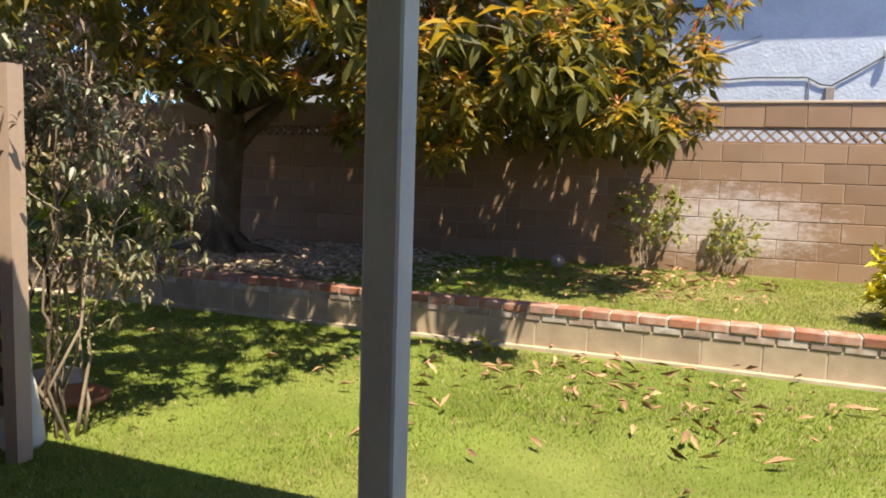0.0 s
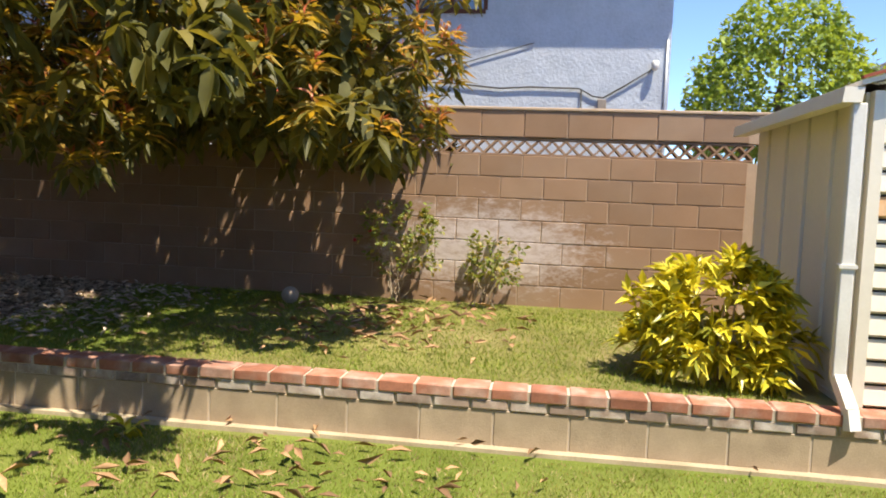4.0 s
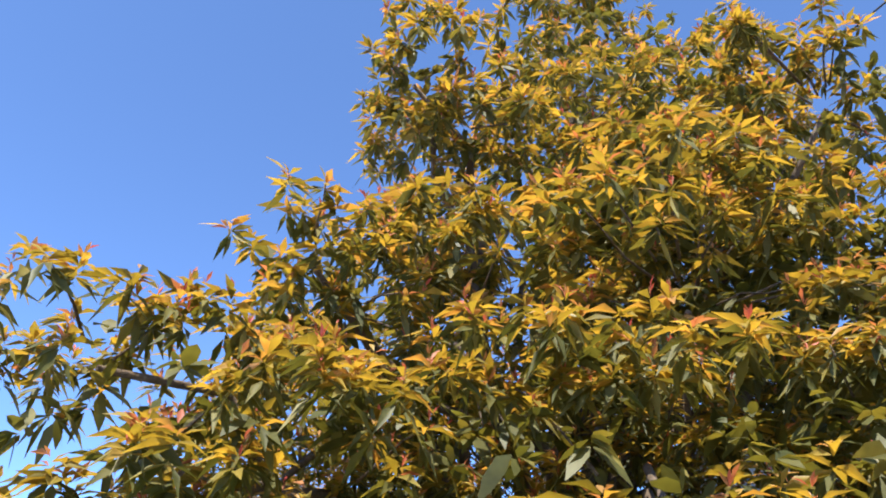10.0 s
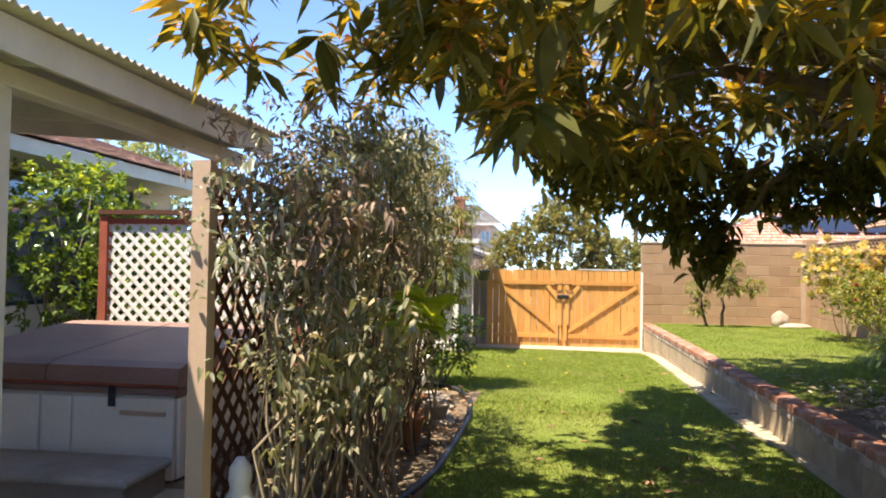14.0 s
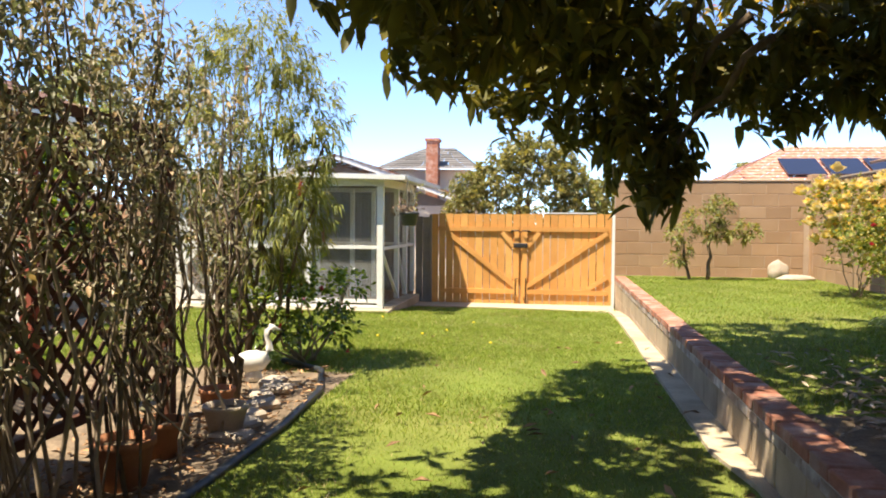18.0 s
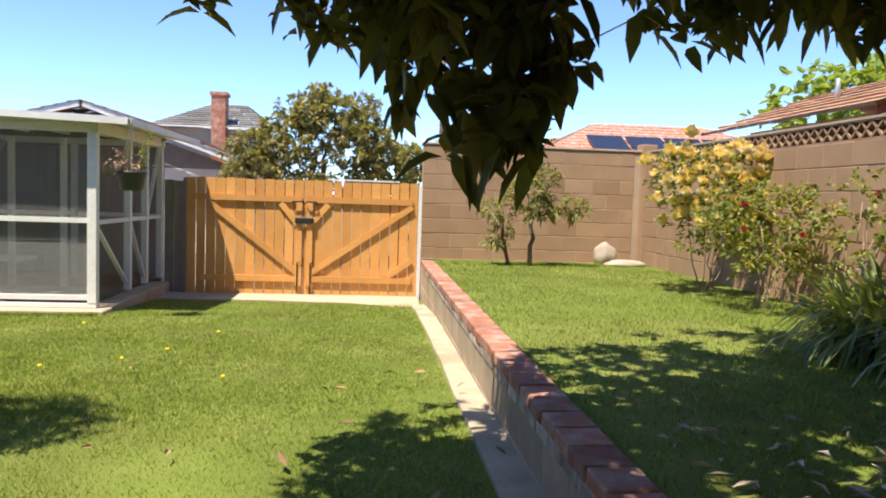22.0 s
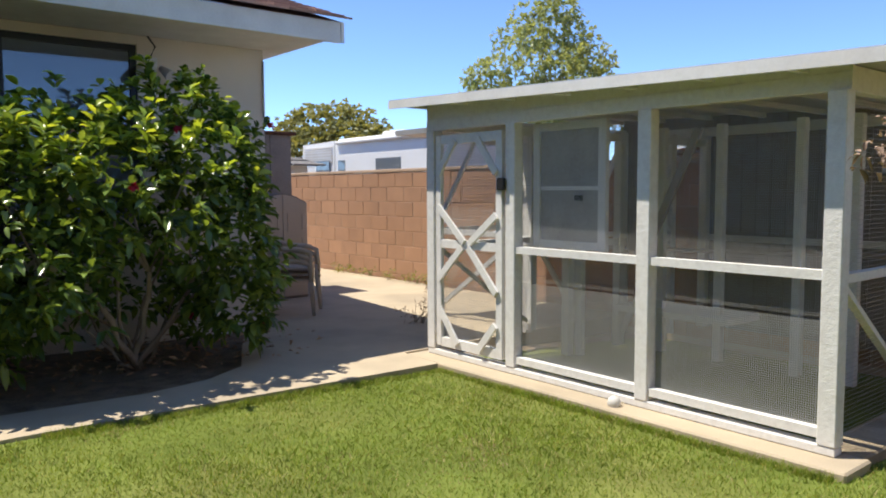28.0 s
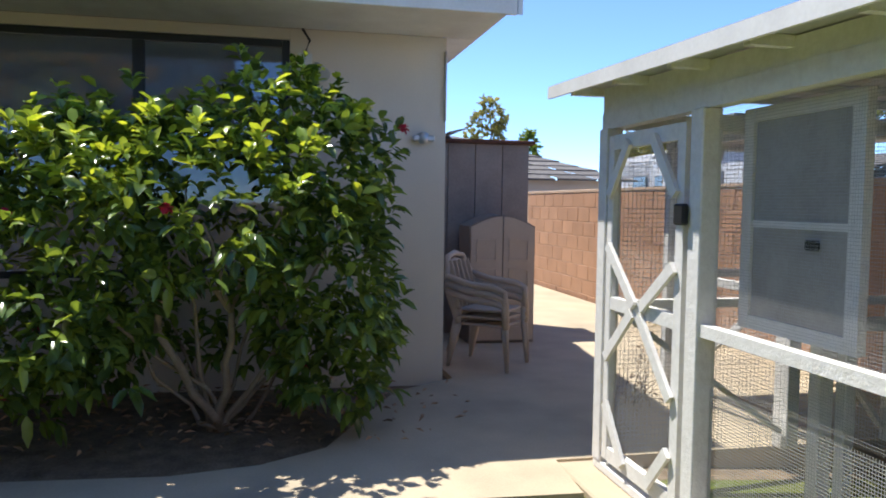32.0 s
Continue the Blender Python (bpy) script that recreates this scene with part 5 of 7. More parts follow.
# ---- metal shed on the upper level ----
def build_shed():
    xf, y0, y1, zb, ze = 3.66, -1.53, -5.5, 0.45, 2.36
    s = thing("metal_shed", "cream metal garden shed with slatted siding and sliding door", "shed", (5, -3.5, 0.42))
    part("floor", bm_box(3.84, y1, 0.4, 6.2, y0, 0.46), M["shed_metal"], s)
    w = part("side_wall", bm_box(xf + 0.02, y0 - 0.03, zb, 6.2, y0 - 0.01, ze), M["shed_metal"], s)
    for k in range(5):
        part("rib", bm_box(xf + 0.06 + k * 0.52, y0 - 0.01, zb, xf + 0.085 + k * 0.52, y0 + 0.012, ze), M["shed_metal"], w)
    part("side_wall", bm_box(xf + 0.02, y1, zb, 6.2, y1 + 0.02, ze), M["shed_metal"], s)
    part("back_wall", bm_box(6.18, y1 + 0.022, zb, 6.2, y0 - 0.032, ze), M["shed_metal"], s)
    # sheet behind the slats, shade between them put in as near-black colour
    part("front_backing", bm_box(xf + 0.02, y1 + 0.022, zb, xf + 0.04, y0 - 0.032, ze), M["inside_shade"], s)
    # slats left of the door
    n, h = 13, (2.325 - zb) / 13
    for k in range(n):
        z = zb + k * h
        bm = bm_prism([(xf + 0.018, z), (xf - 0.022, z + 0.02), (xf - 0.004, z + h - 0.012), (xf + 0.018, z + h - 0.012)], "y", -2.385, y0 - 0.08)
        part("slat", bm, M["rust"] if k == 8 else M["shed_metal"], s, "rust-stained slat" if k == 8 else "")
    part("corner_trim", bm_box(xf - 0.03, y0 - 0.075, zb, xf + 0.018, y0 - 0.005, ze), M["shed_metal"], s)
    part("door_jamb", bm_box(xf - 0.035, -2.515, zb, xf + 0.018, -2.39, 2.425), M["shed_trim"], s, "tan painted jamb")
    d = part("door", bm_box(xf - 0.015, -4.3, zb + 0.01, xf + 0.005, -2.52, 2.3), M["grey_panel"], s, "plain pale grey sliding door")
    for y in (-3.1, -3.7):
        part("handle", bm_tube([(xf - 0.02, y, 1.1), (xf - 0.06, y, 1.12), (xf - 0.06, y, 1.28), (xf - 0.02, y, 1.3)], 0.008, 6), M["zinc"], d)
    part("lintel", bm_box(xf - 0.03, -5.4, 2.305, xf + 0.018, -2.52, 2.4), M["shed_metal"], s)
    part("header", bm_box(xf - 0.02, -2.385, 2.33, xf + 0.018, y0 - 0.08, 2.4), M["shed_metal"], s)
    part("front_panel", bm_box(xf - 0.01, y1 + 0.02, zb, xf + 0.015, -4.305, 2.3), M["shed_metal"], s)
    # gable and roof
    part("gable", bm_prism([(y0, 2.402), (y1, 2.402), (-3.5, 2.98)], "x", xf - 0.02, xf + 0.02), M["shed_metal"], s)
    part("gable", bm_prism([(y0, 2.402), (y1, 2.402), (-3.5, 2.98)], "x", 6.18, 6.2), M["shed_metal"], s)
    part("roof", bm_prism([(y0 + 0.1, 2.38), (-3.5, 3.0), (y1 - 0.1, 2.38), (y1 - 0.1, 2.41), (-3.5, 3.03), (y0 + 0.1, 2.41)], "x", xf - 0.1, 6.3), M["shed_metal"], s)
    part("roof_edge", bm_prism([(y0 + 0.1, 2.415), (-3.5, 3.035), (y1 - 0.1, 2.415), (y1 - 0.1, 2.435), (-3.5, 3.055), (y0 + 0.1, 2.435)], "x", xf - 0.12, xf - 0.08), M["red_wood"], s, "rust red roof edging")
    part("gutter", bm_prism([(-1.45, 2.37), (-1.34, 2.37), (-1.33, 2.28), (-1.44, 2.28)], "x", xf - 0.1, 6.3), M["shed_metal"], s, "cream gutter")
    p = part("downspout", bm_box(3.58, -1.48, 0.62, 3.64, -1.40, 2.28, bev=0.006), M["white_paint"], s, "white metal downspout")
    part("elbow", bm_bar((3.60, -1.44, 0.64), (3.46, -1.47, 0.47), 0.075, 0.06), M["white_paint"], p)
    part("elbow", bm_bar((3.46, -1.47, 0.48), (3.43, -1.48, 0.36), 0.075, 0.06), M["white_paint"], p)
    part("strap", bm_box(3.57, -1.492, 1.30, 3.645, -1.388, 1.325), M["white_paint"], p)


build_shed()
solid("ramp", bm_prism([(3.44, 0.0), (3.44, 0.40), (3.3, 0.40), (1.9, 0.07), (1.9, 0.0)], "y", -4.3, -2.635), M["concrete"], "worn concrete ramp up to the shed door", "ramp", kind="structure")


# ---- patio cover ----
def build_patio_cover():
    c = thing("patio_cover", "white timber patio cover with a corrugated roof", "patio cover", (-1.1, 2, 0.085))
    for y in (-2.4, 1.765, 3.92):
        part("post", bm_box(-1.265, y - 0.055, 0.085, -1.155, y + 0.055, 2.40, bev=0.008), M["white_paint"], c, "white square post")
    part("beam", bm_box(-1.27, -6, 2.40, -1.15, 6.7, 2.50, bev=0.006), M["white_paint"], c)
    part("fascia", bm_box(-0.97, -6, 2.47, -0.94, 6.75, 2.63), M["white_paint"], c)
    k = 0
    y = -5.6
    while y < 6.7:
        part("rafter", bm_bar((-0.975, y, 2.56), (-6.2, y, 2.93), 0.045, 0.12), M["white_paint"], c)
        y += 0.8
    # corrugated sheet
    ys = np.arange(-6.0, 6.8, 0.019)
    zz = 0.014 * np.sin(ys / 0.076 * 2 * math.pi)
    n = len(ys)
    v = np.concatenate([np.stack([np.full(n, x), ys, z0 + zz], 1) for x, z0 in ((-0.86, 2.66), (-6.2, 3.03))])
    f = [(i, i + 1, n + i + 1, n + i) for i in range(n - 1)]
    sheet = new("roof_sheet", np_mesh("roof_sheet", v, f, [M["grey_panel"]], smooth=True))
    sheet.parent = c
    sheet.matrix_parent_inverse = Matrix.Translation(c.location).inverted()
    md = sheet.modifiers.new("thick", "SOLIDIFY")
    md.thickness = 0.004
    part("conduit_box", bm_box(-1.22, 1.74, 2.22, -1.14, 1.86, 2.34, bev=0.02), M["white_paint"], c)


build_patio_cover()


# ---- house wall behind the patio ----
solid("wall_patio", bm_box(-6.4, -6.2, -0.1, -6.2, 4.75, 3.0), M["stucco"], "tan stucco house wall behind the patio", "wall", kind="structure")
solid("wall_south", bm_box(-6.19, -6.2, -0.1, 7.2, -6.02, 2.3), M["stucco"], "plain wall closing the yard", "wall", kind="structure")


# ---- hot tub ----
def build_tub():
    x0, x1, y0, y1, zb = -3.2, -1.24, 5.8, 7.75, 0.04
    t = thing("hot_tub", "cream panelled hot tub with a brown folding cover", "hot tub", (-2.2, 6.8, zb))
    solid("tub_slab", bm_box(-5.0, 5.61, -0.1, -0.95, 8.3, 0.04), M["concrete"], "concrete slab under the hot tub", "slab", kind="structure")
    part("shell", bm_box(x0 + 0.03, y0 + 0.03, zb, x1 - 0.03, y1 - 0.03, 0.66, bev=0.03), M["tub"], t)
    for a, b in ((x0 + 0.02, x0 + 0.9), (x0 + 0.92, x0 + 1.15), (x0 + 1.17, x1 - 0.02)):
        part("panel", bm_box(a, y0, zb + 0.03, b, y0 + 0.028, 0.64, bev=0.008), M["tub"], t)
    part("panel", bm_box(x1 - 0.028, y0 + 0.05, zb + 0.03, x1, y1 - 0.05, 0.64, bev=0.008), M["tub"], t)
    part("rim", bm_box(x0 - 0.01, y0 - 0.012, 0.665, x1 + 0.01, y1 + 0.01, 0.72, bev=0.015), M["tub_cover"], t, "dark brown rim")
    xm = (x0 + x1) / 2
    prof = [(y0 - 0.04, 0.725), (y0 - 0.05, 0.80), (y0 - 0.02, 0.86), (y0 + 0.1, 0.89), (y1 - 0.2, 1.03), (y1 + 0.02, 1.02), (y1 + 0.03, 0.725)]
    c = part("cover", bm_prism(prof, "x", x0 - 0.03, xm - 0.008), M["tub_cover"], t, "brown vinyl cover")
    part("cover", bm_prism(prof, "x", xm + 0.008, x1 + 0.03), M["tub_cover"], t, "brown vinyl cover")
    part("piping", bm_tube([(x0 - 0.03, y0 - 0.05, 0.735), (x1 + 0.03, y0 - 0.05, 0.735)], 0.012, 6), M["red_wood"], c, "reddish edge piping")
    for x in (x0 + 0.55, x1 - 0.5):
        part("strap", bm_box(x, y0 - 0.036, 0.58, x + 0.045, y0 - 0.014, 0.8), M["plastic_black"], c, "black strap and buckle")
    part("handle", bm_box(x1 - 0.42, y0 - 0.02, 0.52, x1 - 0.08, y0 - 0.002, 0.55), M["shed_trim"], t)
    st = thing("tub_step", "low dark grey plastic step before the hot tub", "step", (-1.9, 5.4, 0.085))
    part("tread", bm_box(-2.6, 5.0, 0.24, -1.14, 5.58, 0.3, bev=0.02), M["door_grey"], st)
    part("body", bm_box(-2.55, 5.05, 0.085, -1.18, 5.55, 0.239), M["grey_wood"], st)


build_tub()


# ---- lattice ----
def lattice(name, label, p, along, length, z0, z1, pitch, w, material, frame_m, posts=True):
    """A diagonal lattice panel in a frame, in the plane of 'along' and z."""
    ob = thing(name, label, "lattice fence", (*p, z0), "lattice panels")
    u = Vector((1, 0, 0)) if along == "x" else Vector((0, 1, 0))
    nn = Vector((0, 1, 0)) if along == "x" else Vector((1, 0, 0))
    o = Vector((*p, 0))
    h = z1 - z0
    for s in (1, -1):
        c = -h
        while c < length:
            a0, b0 = (c, z0) if s == 1 else (c + h, z0)
            a1, b1 = (c + h, z1) if s == 1 else (c, z1)
            pts = []
            for (a, b), (a2, b2) in (((a0, b0), (a1, b1)), ((a1, b1), (a0, b0))):
                if a < 0:
                    k = (0 - a) / (a2 - a)
                    a, b = 0, b + (b2 - b) * k
                if a > length:
                    k = (length - a) / (a2 - a)
                    a, b = length, b + (b2 - b) * k
                pts.append((a, b))
            if abs(pts[0][0] - pts[1][0]) > 0.03:
                q = [o + u * a + nn * (0.004 * s) + Vector((0, 0, b)) for a, b in pts]
                part("slat", bm_bar(q[0], q[1], 0.007, w, up=nn.cross(q[1] - q[0])), material, ob)
            c += pitch
    for a in (0, length):
        q = o + u * a
        part("frame_post", bm_box(q.x - 0.045, q.y - 0.045, z0 - 0.25, q.x + 0.045, q.y + 0.045, z1 + 0.05), frame_m, ob)
    for z in (z0, z1):
        part("frame_rail", bm_bar(o + u * 0.047 + Vector((0, 0, z)), o + u * (length - 0.047) + Vector((0, 0, z)), 0.04, 0.06), frame_m, ob)
    return ob


lattice("lattice_fence", "dark stained diagonal lattice fence overgrown with vines", (-0.35, 4.3), "y", 2.1, 0.3, 2.05, 0.15, 0.036, M["dark_wood"], M["shed_trim"])
lattice("lattice_fence", "dark stained diagonal lattice fence overgrown with vines", (-0.35, 6.5), "y", 2.1, 0.3, 2.05, 0.15, 0.036, M["dark_wood"], M["dark_wood"])
lattice("lattice_screen", "pale diagonal lattice screen in a red wooden frame", (-3.45, 8.4), "x", 2.2, 0.5, 2.05, 0.14, 0.04, M["old_white"], M["red_wood"])
part("header", bm_box(-3.5, 8.33, 2.12, -1.2, 8.47, 2.17), M["dark_wood"], bpy.data.objects["lattice_screen"])


# ---- vine thicket on the fence ----
def build_vines():
    rng = np.random.default_rng(21)
    spots = [(-0.02, 4.42, 2.2), (0.05, 5.1, 2.5), (0.2, 5.8, 2.65), (0.05, 6.4, 2.7), (0.1, 7.1, 2.6), (0.0, 7.9, 2.5), (-0.2, 9.2, 2.7)]
    for k, (x, y, top) in enumerate(spots):
        v = thing("climbing_vine", "thicket of thin bare canes with sparse grey green leaves", "vine", (x, y, 0.05), "vines on the fence")
        tips = []
        n = (12, 18, 20, 20, 20, 18, 15)[k]
        sx, sy = (0.17, 0.3) if 0 < k < 6 else (0.08, 0.08)
        for i in range(n):
            p = np.array([x + rng.normal() * sx * 0.8, y + rng.normal() * sy, 0.0])
            h = top * rng.uniform(0.6, 1.06)
            q = p + np.array([rng.normal() * 0.12 + 0.03, rng.normal() * 0.16 if k < 6 else rng.normal() * 0.3, h])
            q[0] = min(q[0], 0.6)
            r0 = rng.uniform(0.006, 0.015) if k < 6 else rng.uniform(0.012, 0.03)
            part("cane", limb(p, q, r0, 0.004, rng, 7, 0.0, None, 5), M["twig"] if i % 3 and k < 6 else M["bark"], v)
            tips.append((p, q))
            for j in range(3):
                s = rng.uniform(0.35, 0.95)
                b = p + (q - p) * s
                e = b + np.array([rng.normal() * 0.12, rng.normal() * 0.16, rng.uniform(0.1, 0.35)])
                part("cane", limb(b, e, 0.005, 0.002, rng, 3, 0, None, 4), M["twig"], v)
                tips.append((b, e))
        P = []
        for p, q in tips:
            m = rng.integers(1, 5)
            s = rng.beta(2.6, 1.2, m)
            P.append(p + (q - p) * s[:, None] + rng.normal(size=(m, 3)) * np.array([0.04, 0.06, 0.05]))
        P = np.concatenate(P)
        P = P[P[:, 2] > 0.45]
        D = unit(rng.normal(size=P.shape) + np.array([0.6, 0, 0.1]))
        foliage("leaves", [(*whorls(P, D, rng, 5, 0.055, 0.026, 0.6, shape="oval"), 0)], [M["leaf_vine"]], v)
        if k < 6:
            m = (240, 300, 240, 190, 150, 130)[k]
            Q = np.stack([rng.normal(x + 0.1, 0.16, m), rng.normal(y, 0.28, m), top - 0.1 - np.abs(rng.normal(0, 0.45, m))], 1)
            Q = Q[(Q[:, 2] > 1.05) & (Q[:, 0] < 0.62)]
            foliage("leaves", [(*whorls(Q, unit(rng.normal(size=Q.shape) + np.array([0.7, -0.4, 0.1])), rng, 7, 0.052, 0.021, 0.6, (0.6, 1.7), 0.2, "oval"), 1 if k < 3 else 0)], [M["leaf_vine"], M["leaf_silver"]], v, "mass of small grey green leaves")["kind"] = "stuff"
        if k < 2:
            c = np.array([x + 0.05, y, top - 0.2])
            Q = c + rng.normal(size=(240 if k == 0 else 110, 3)) * np.array([0.2, 0.2, 0.2])
            foliage("tangle", [(*whorls(Q, unit(rng.normal(size=Q.shape)), rng, 6, 0.06, 0.02, 0.6), 0)], [M["leaf_dry"] if k != 1 else M["leaf_vine"]], v, "dry tangled vine top")["kind"] = "stuff"
        if k == 0:
            # leafy sprays arching out over the grass
            for (cx, cy, cz), r in (((0.4, 4.12, 1.75), 0.15), ((0.48, 4.08, 1.35), 0.14), ((0.3, 4.2, 1.0), 0.12)):
                part("cane", limb((x, y, 0.9), (cx, cy, cz), 0.008, 0.003, rng, 5, 0.1, None, 5), M["twig"], v)
                Q = np.array([cx, cy, cz]) + rng.normal(size=(55, 3)) * np.array([r, r, r * 0.9])
                foliage("spray", [(*whorls(Q, unit(rng.normal(size=Q.shape)), rng, 6, 0.058, 0.024, 0.9, up=-0.2, shape="oval"), 0)], [M["leaf_dry"] if cz > 1.6 else M["leaf_vine"]], v, "drooping leafy spray")["kind"] = "stuff"
    # one fresh bright shoot
    t = thing("fresh_shoot", "bright lime green leafy shoot among the vines", "plant", (0.35, 5.6, 0.05))
    part("cane", limb((0.2, 5.7, 0.0), (0.55, 5.3, 1.3), 0.012, 0.006, rng, 6, 0.05, None, 6), M["twig"], t)
    P = np.array([(0.55, 5.35, 1.36), (0.62, 5.22, 1.38), (0.45, 5.5, 1.32), (0.36, 5.65, 1.26), (0.68, 5.1, 1.3), (0.5, 5.2, 1.3)])
    foliage("leaves", [(*whorls(P, unit(rng.normal(size=P.shape) * 0.6 + np.array([0.2, 0, 1.0])), rng, 6, 0.26, 0.085, 0.3, (0.8, 1.6), 0.6, "oval"), 0)], [M["leaf_lime"]], t)


build_vines()
shrub("large_shrub", "tall dark shrub with bare lower stems beyond the hot tub", "bush", (-4.9, 9.6, 0.05),
      [(0, 0, 1.9, 0.9, 0.9, 0.7), (0.5, -0.3, 2.2, 0.7, 0.7, 0.55), (-0.5, 0.3, 2.2, 0.7, 0.7, 0.55), (0.9, 0.2, 1.7, 0.6, 0.6, 0.6), (0.1, -0.5, 1.2, 0.8, 0.6, 0.6), (0.8, -0.1, 1.0, 0.6, 0.6, 0.5), (-0.4, -0.4, 1.6, 0.8, 0.6, 0.7)], dict(n_leaf=8, length=0.1, width=0.046, droop=0.3, shape="oval"), [M["leaf_bush"], M["leaf_lime"]], 12, 34, 24, young=0.3)


# ---- garden ornaments, pots, edging ----
def build_goose(at, s=1.0, turn=0.0):
    bm = bmesh.new()
    prof = [((0, -0.26), 0.01, 0.22), ((0, -0.18), 0.07, 0.2), ((0, -0.05), 0.115, 0.19), ((0, 0.07), 0.11, 0.2), ((0, 0.135), 0.07, 0.24), ((0, 0.17), 0.042, 0.30), ((0, 0.165), 0.03, 0.38), ((0, 0.14), 0.026, 0.45), ((0, 0.145), 0.032, 0.51), ((0, 0.18), 0.038, 0.54), ((0, 0.215), 0.03, 0.53), ((0, 0.25), 0.014, 0.515), ((0, 0.29), 0.004, 0.505)]
    c, sn = math.cos(turn), math.sin(turn)
    bm_tube([(at[0] + (p[0] * c - p[1] * sn) * s, at[1] + (p[0] * sn + p[1] * c) * s, at[2] + z * s) for p, r, z in prof], [r * s for p, r, z in prof], 12, bm)
    bm_lathe([(0.1 * s, 0), (0.09 * s, 0.05 * s), (0.06 * s, 0.12 * s)], 12, bm, at)
    solid("goose_statue", bm, M["goose"], "white goose garden statue standing on the bed", "statue")


build_goose((-0.28, 9.95, 0.05), 0.85, -1.0)
bm = bm_lathe([(0.10, 0), (0.12, 0.03), (0.11, 0.12), (0.085, 0.28), (0.075, 0.36), (0.05, 0.42), (0.06, 0.46), (0.055, 0.52), (0.02, 0.57)], 14, None, (-0.2, 4.46, 0.05))
solid("garden_statue", bm, M["goose"], "small weathered white garden figure by the fence", "statue")


def pot(at, r, h, material, label):
    p = thing("flower_pot", label, "flower pot", at, "pots by the fence")
    part("pot", bm_lathe([(r * 0.7, 0), (r, h * 0.85), (r * 1.08, h * 0.86), (r * 1.08, h), (r * 0.95, h), (r * 0.9, h * 0.8), (0.01, h * 0.78)], 18, None, at), material, p)
    part("soil", bm_lathe([(r * 0.8, h * 0.785), (r * 0.88, h * 0.83), (0.01, h * 0.85)], 14, None, at), M["soil"], p)


pot((0.12, 7.3, 0.05), 0.15, 0.26, M["terracotta"], "weathered terracotta flower pot among the vines")
pot((0.05, 7.8, 0.05), 0.13, 0.22, M["terracotta"], "small terracotta pot among the vines")
pot((0.22, 8.3, 0.05), 0.14, 0.2, M["stone"], "pale stone pot at the bed's edge")
pot((-0.05, 8.75, 0.05), 0.12, 0.2, M["terracotta"], "terracotta flower pot by the fence")
solid("plant_saucer", bm_lathe([(0.2, 0), (0.23, 0.05), (0.22, 0.06), (0.19, 0.02), (0.01, 0.018)], 20, None, (0.5, 4.85, 0.05)), M["terracotta"], "shallow clay dish on the grass", "dish")
solid("stepping_stone", bm_lathe([(0.19, 0), (0.2, 0.09), (0.17, 0.13), (0.01, 0.15)], 18, None, (0.75, 5.3, 0.0)), M["stone"], "round grey stepping stone", "stone")

EDGE = [(0.1, 5.0), (0.38, 5.6), (0.5, 6.5), (0.53, 7.5), (0.54, 8.5), (0.44, 9.6), (0.2, 10.4), (-0.3, 10.75)]
bm = bm_tube([(x, y, 0.07 + 0.008 * math.sin(i * 2)) for i, (x, y) in enumerate(EDGE)], 0.03, 7)
solid("bed_edging", bm, M["plastic_black"], "dark rubber edging strip along the bed", "edging")
for k in range(7):
    y = 8.2 + k * 0.27
    x = 0.3 - 0.05 * k + 0.06 * math.sin(k * 3)
    bm = bm_box(-0.13, -0.09, -0.03, 0.13, 0.09, 0.035, bev=0.02)
    for v in bm.verts:
        v.co = Matrix.Rotation(k * 1.3, 3, "Z") @ v.co + Vector((x, y, 0.07))
    solid("bed_stone", bm, M["stone"], "flat pale stone in the bed", "stone", "stones in the bed")


def blob_stone(at, r, seed, material, name, label, category, group=""):
    bm = bmesh.new()
    bmesh.ops.create_icosphere(bm, subdivisions=3, radius=1)
    for v in bm.verts:
        k = 1 + (0.02 if name == "garden_ball" else 0.22) * noise.noise(v.co * 1.4 + Vector((seed, 0, 0)))
        v.co = Vector((v.co.x * r[0] * k, v.co.y * r[1] * k, v.co.z * r[2] * k)) + Vector(at)
    for f in bm.faces:
        f.smooth = True
    return solid(name, bm, material, label, category, group)


blob_stone((6.54, 18.9, 0.56), (0.2, 0.1, 0.2), 1, M["stone"], "boulder", "pale upright stone at the foot of the tan wall", "stone")
blob_stone((6.75, 18.5, 0.45), (0.32, 0.16, 0.08), 2, M["stone"], "boulder", "low flat pale stone by the wall", "stone")
blob_stone((6.34, 3.0, 0.52), (0.09, 0.09, 0.09), 3, M["stone"], "garden_ball", "pale round ball lying under the tree", "ball")
blob_stone((4.06, 7.28, 0.465), (0.07, 0.055, 0.05), 4, M["terracotta"], "garden_rock", "small reddish rock in the leaf litter", "stone", "rocks under the tree")
blob_stone((4.08, 7.06, 0.46), (0.06, 0.056, 0.045), 5, M["terracotta"], "garden_rock", "small reddish rock in the leaf litter", "stone", "rocks under the tree")
solid("drain_pipe", bm_tube([(7.13, 10.62, 0.5), (7.13, 10.62, 2.55)], 0.026, 8), M["plastic_black"], "black upright pipe fixed to the block wall", "pipe")


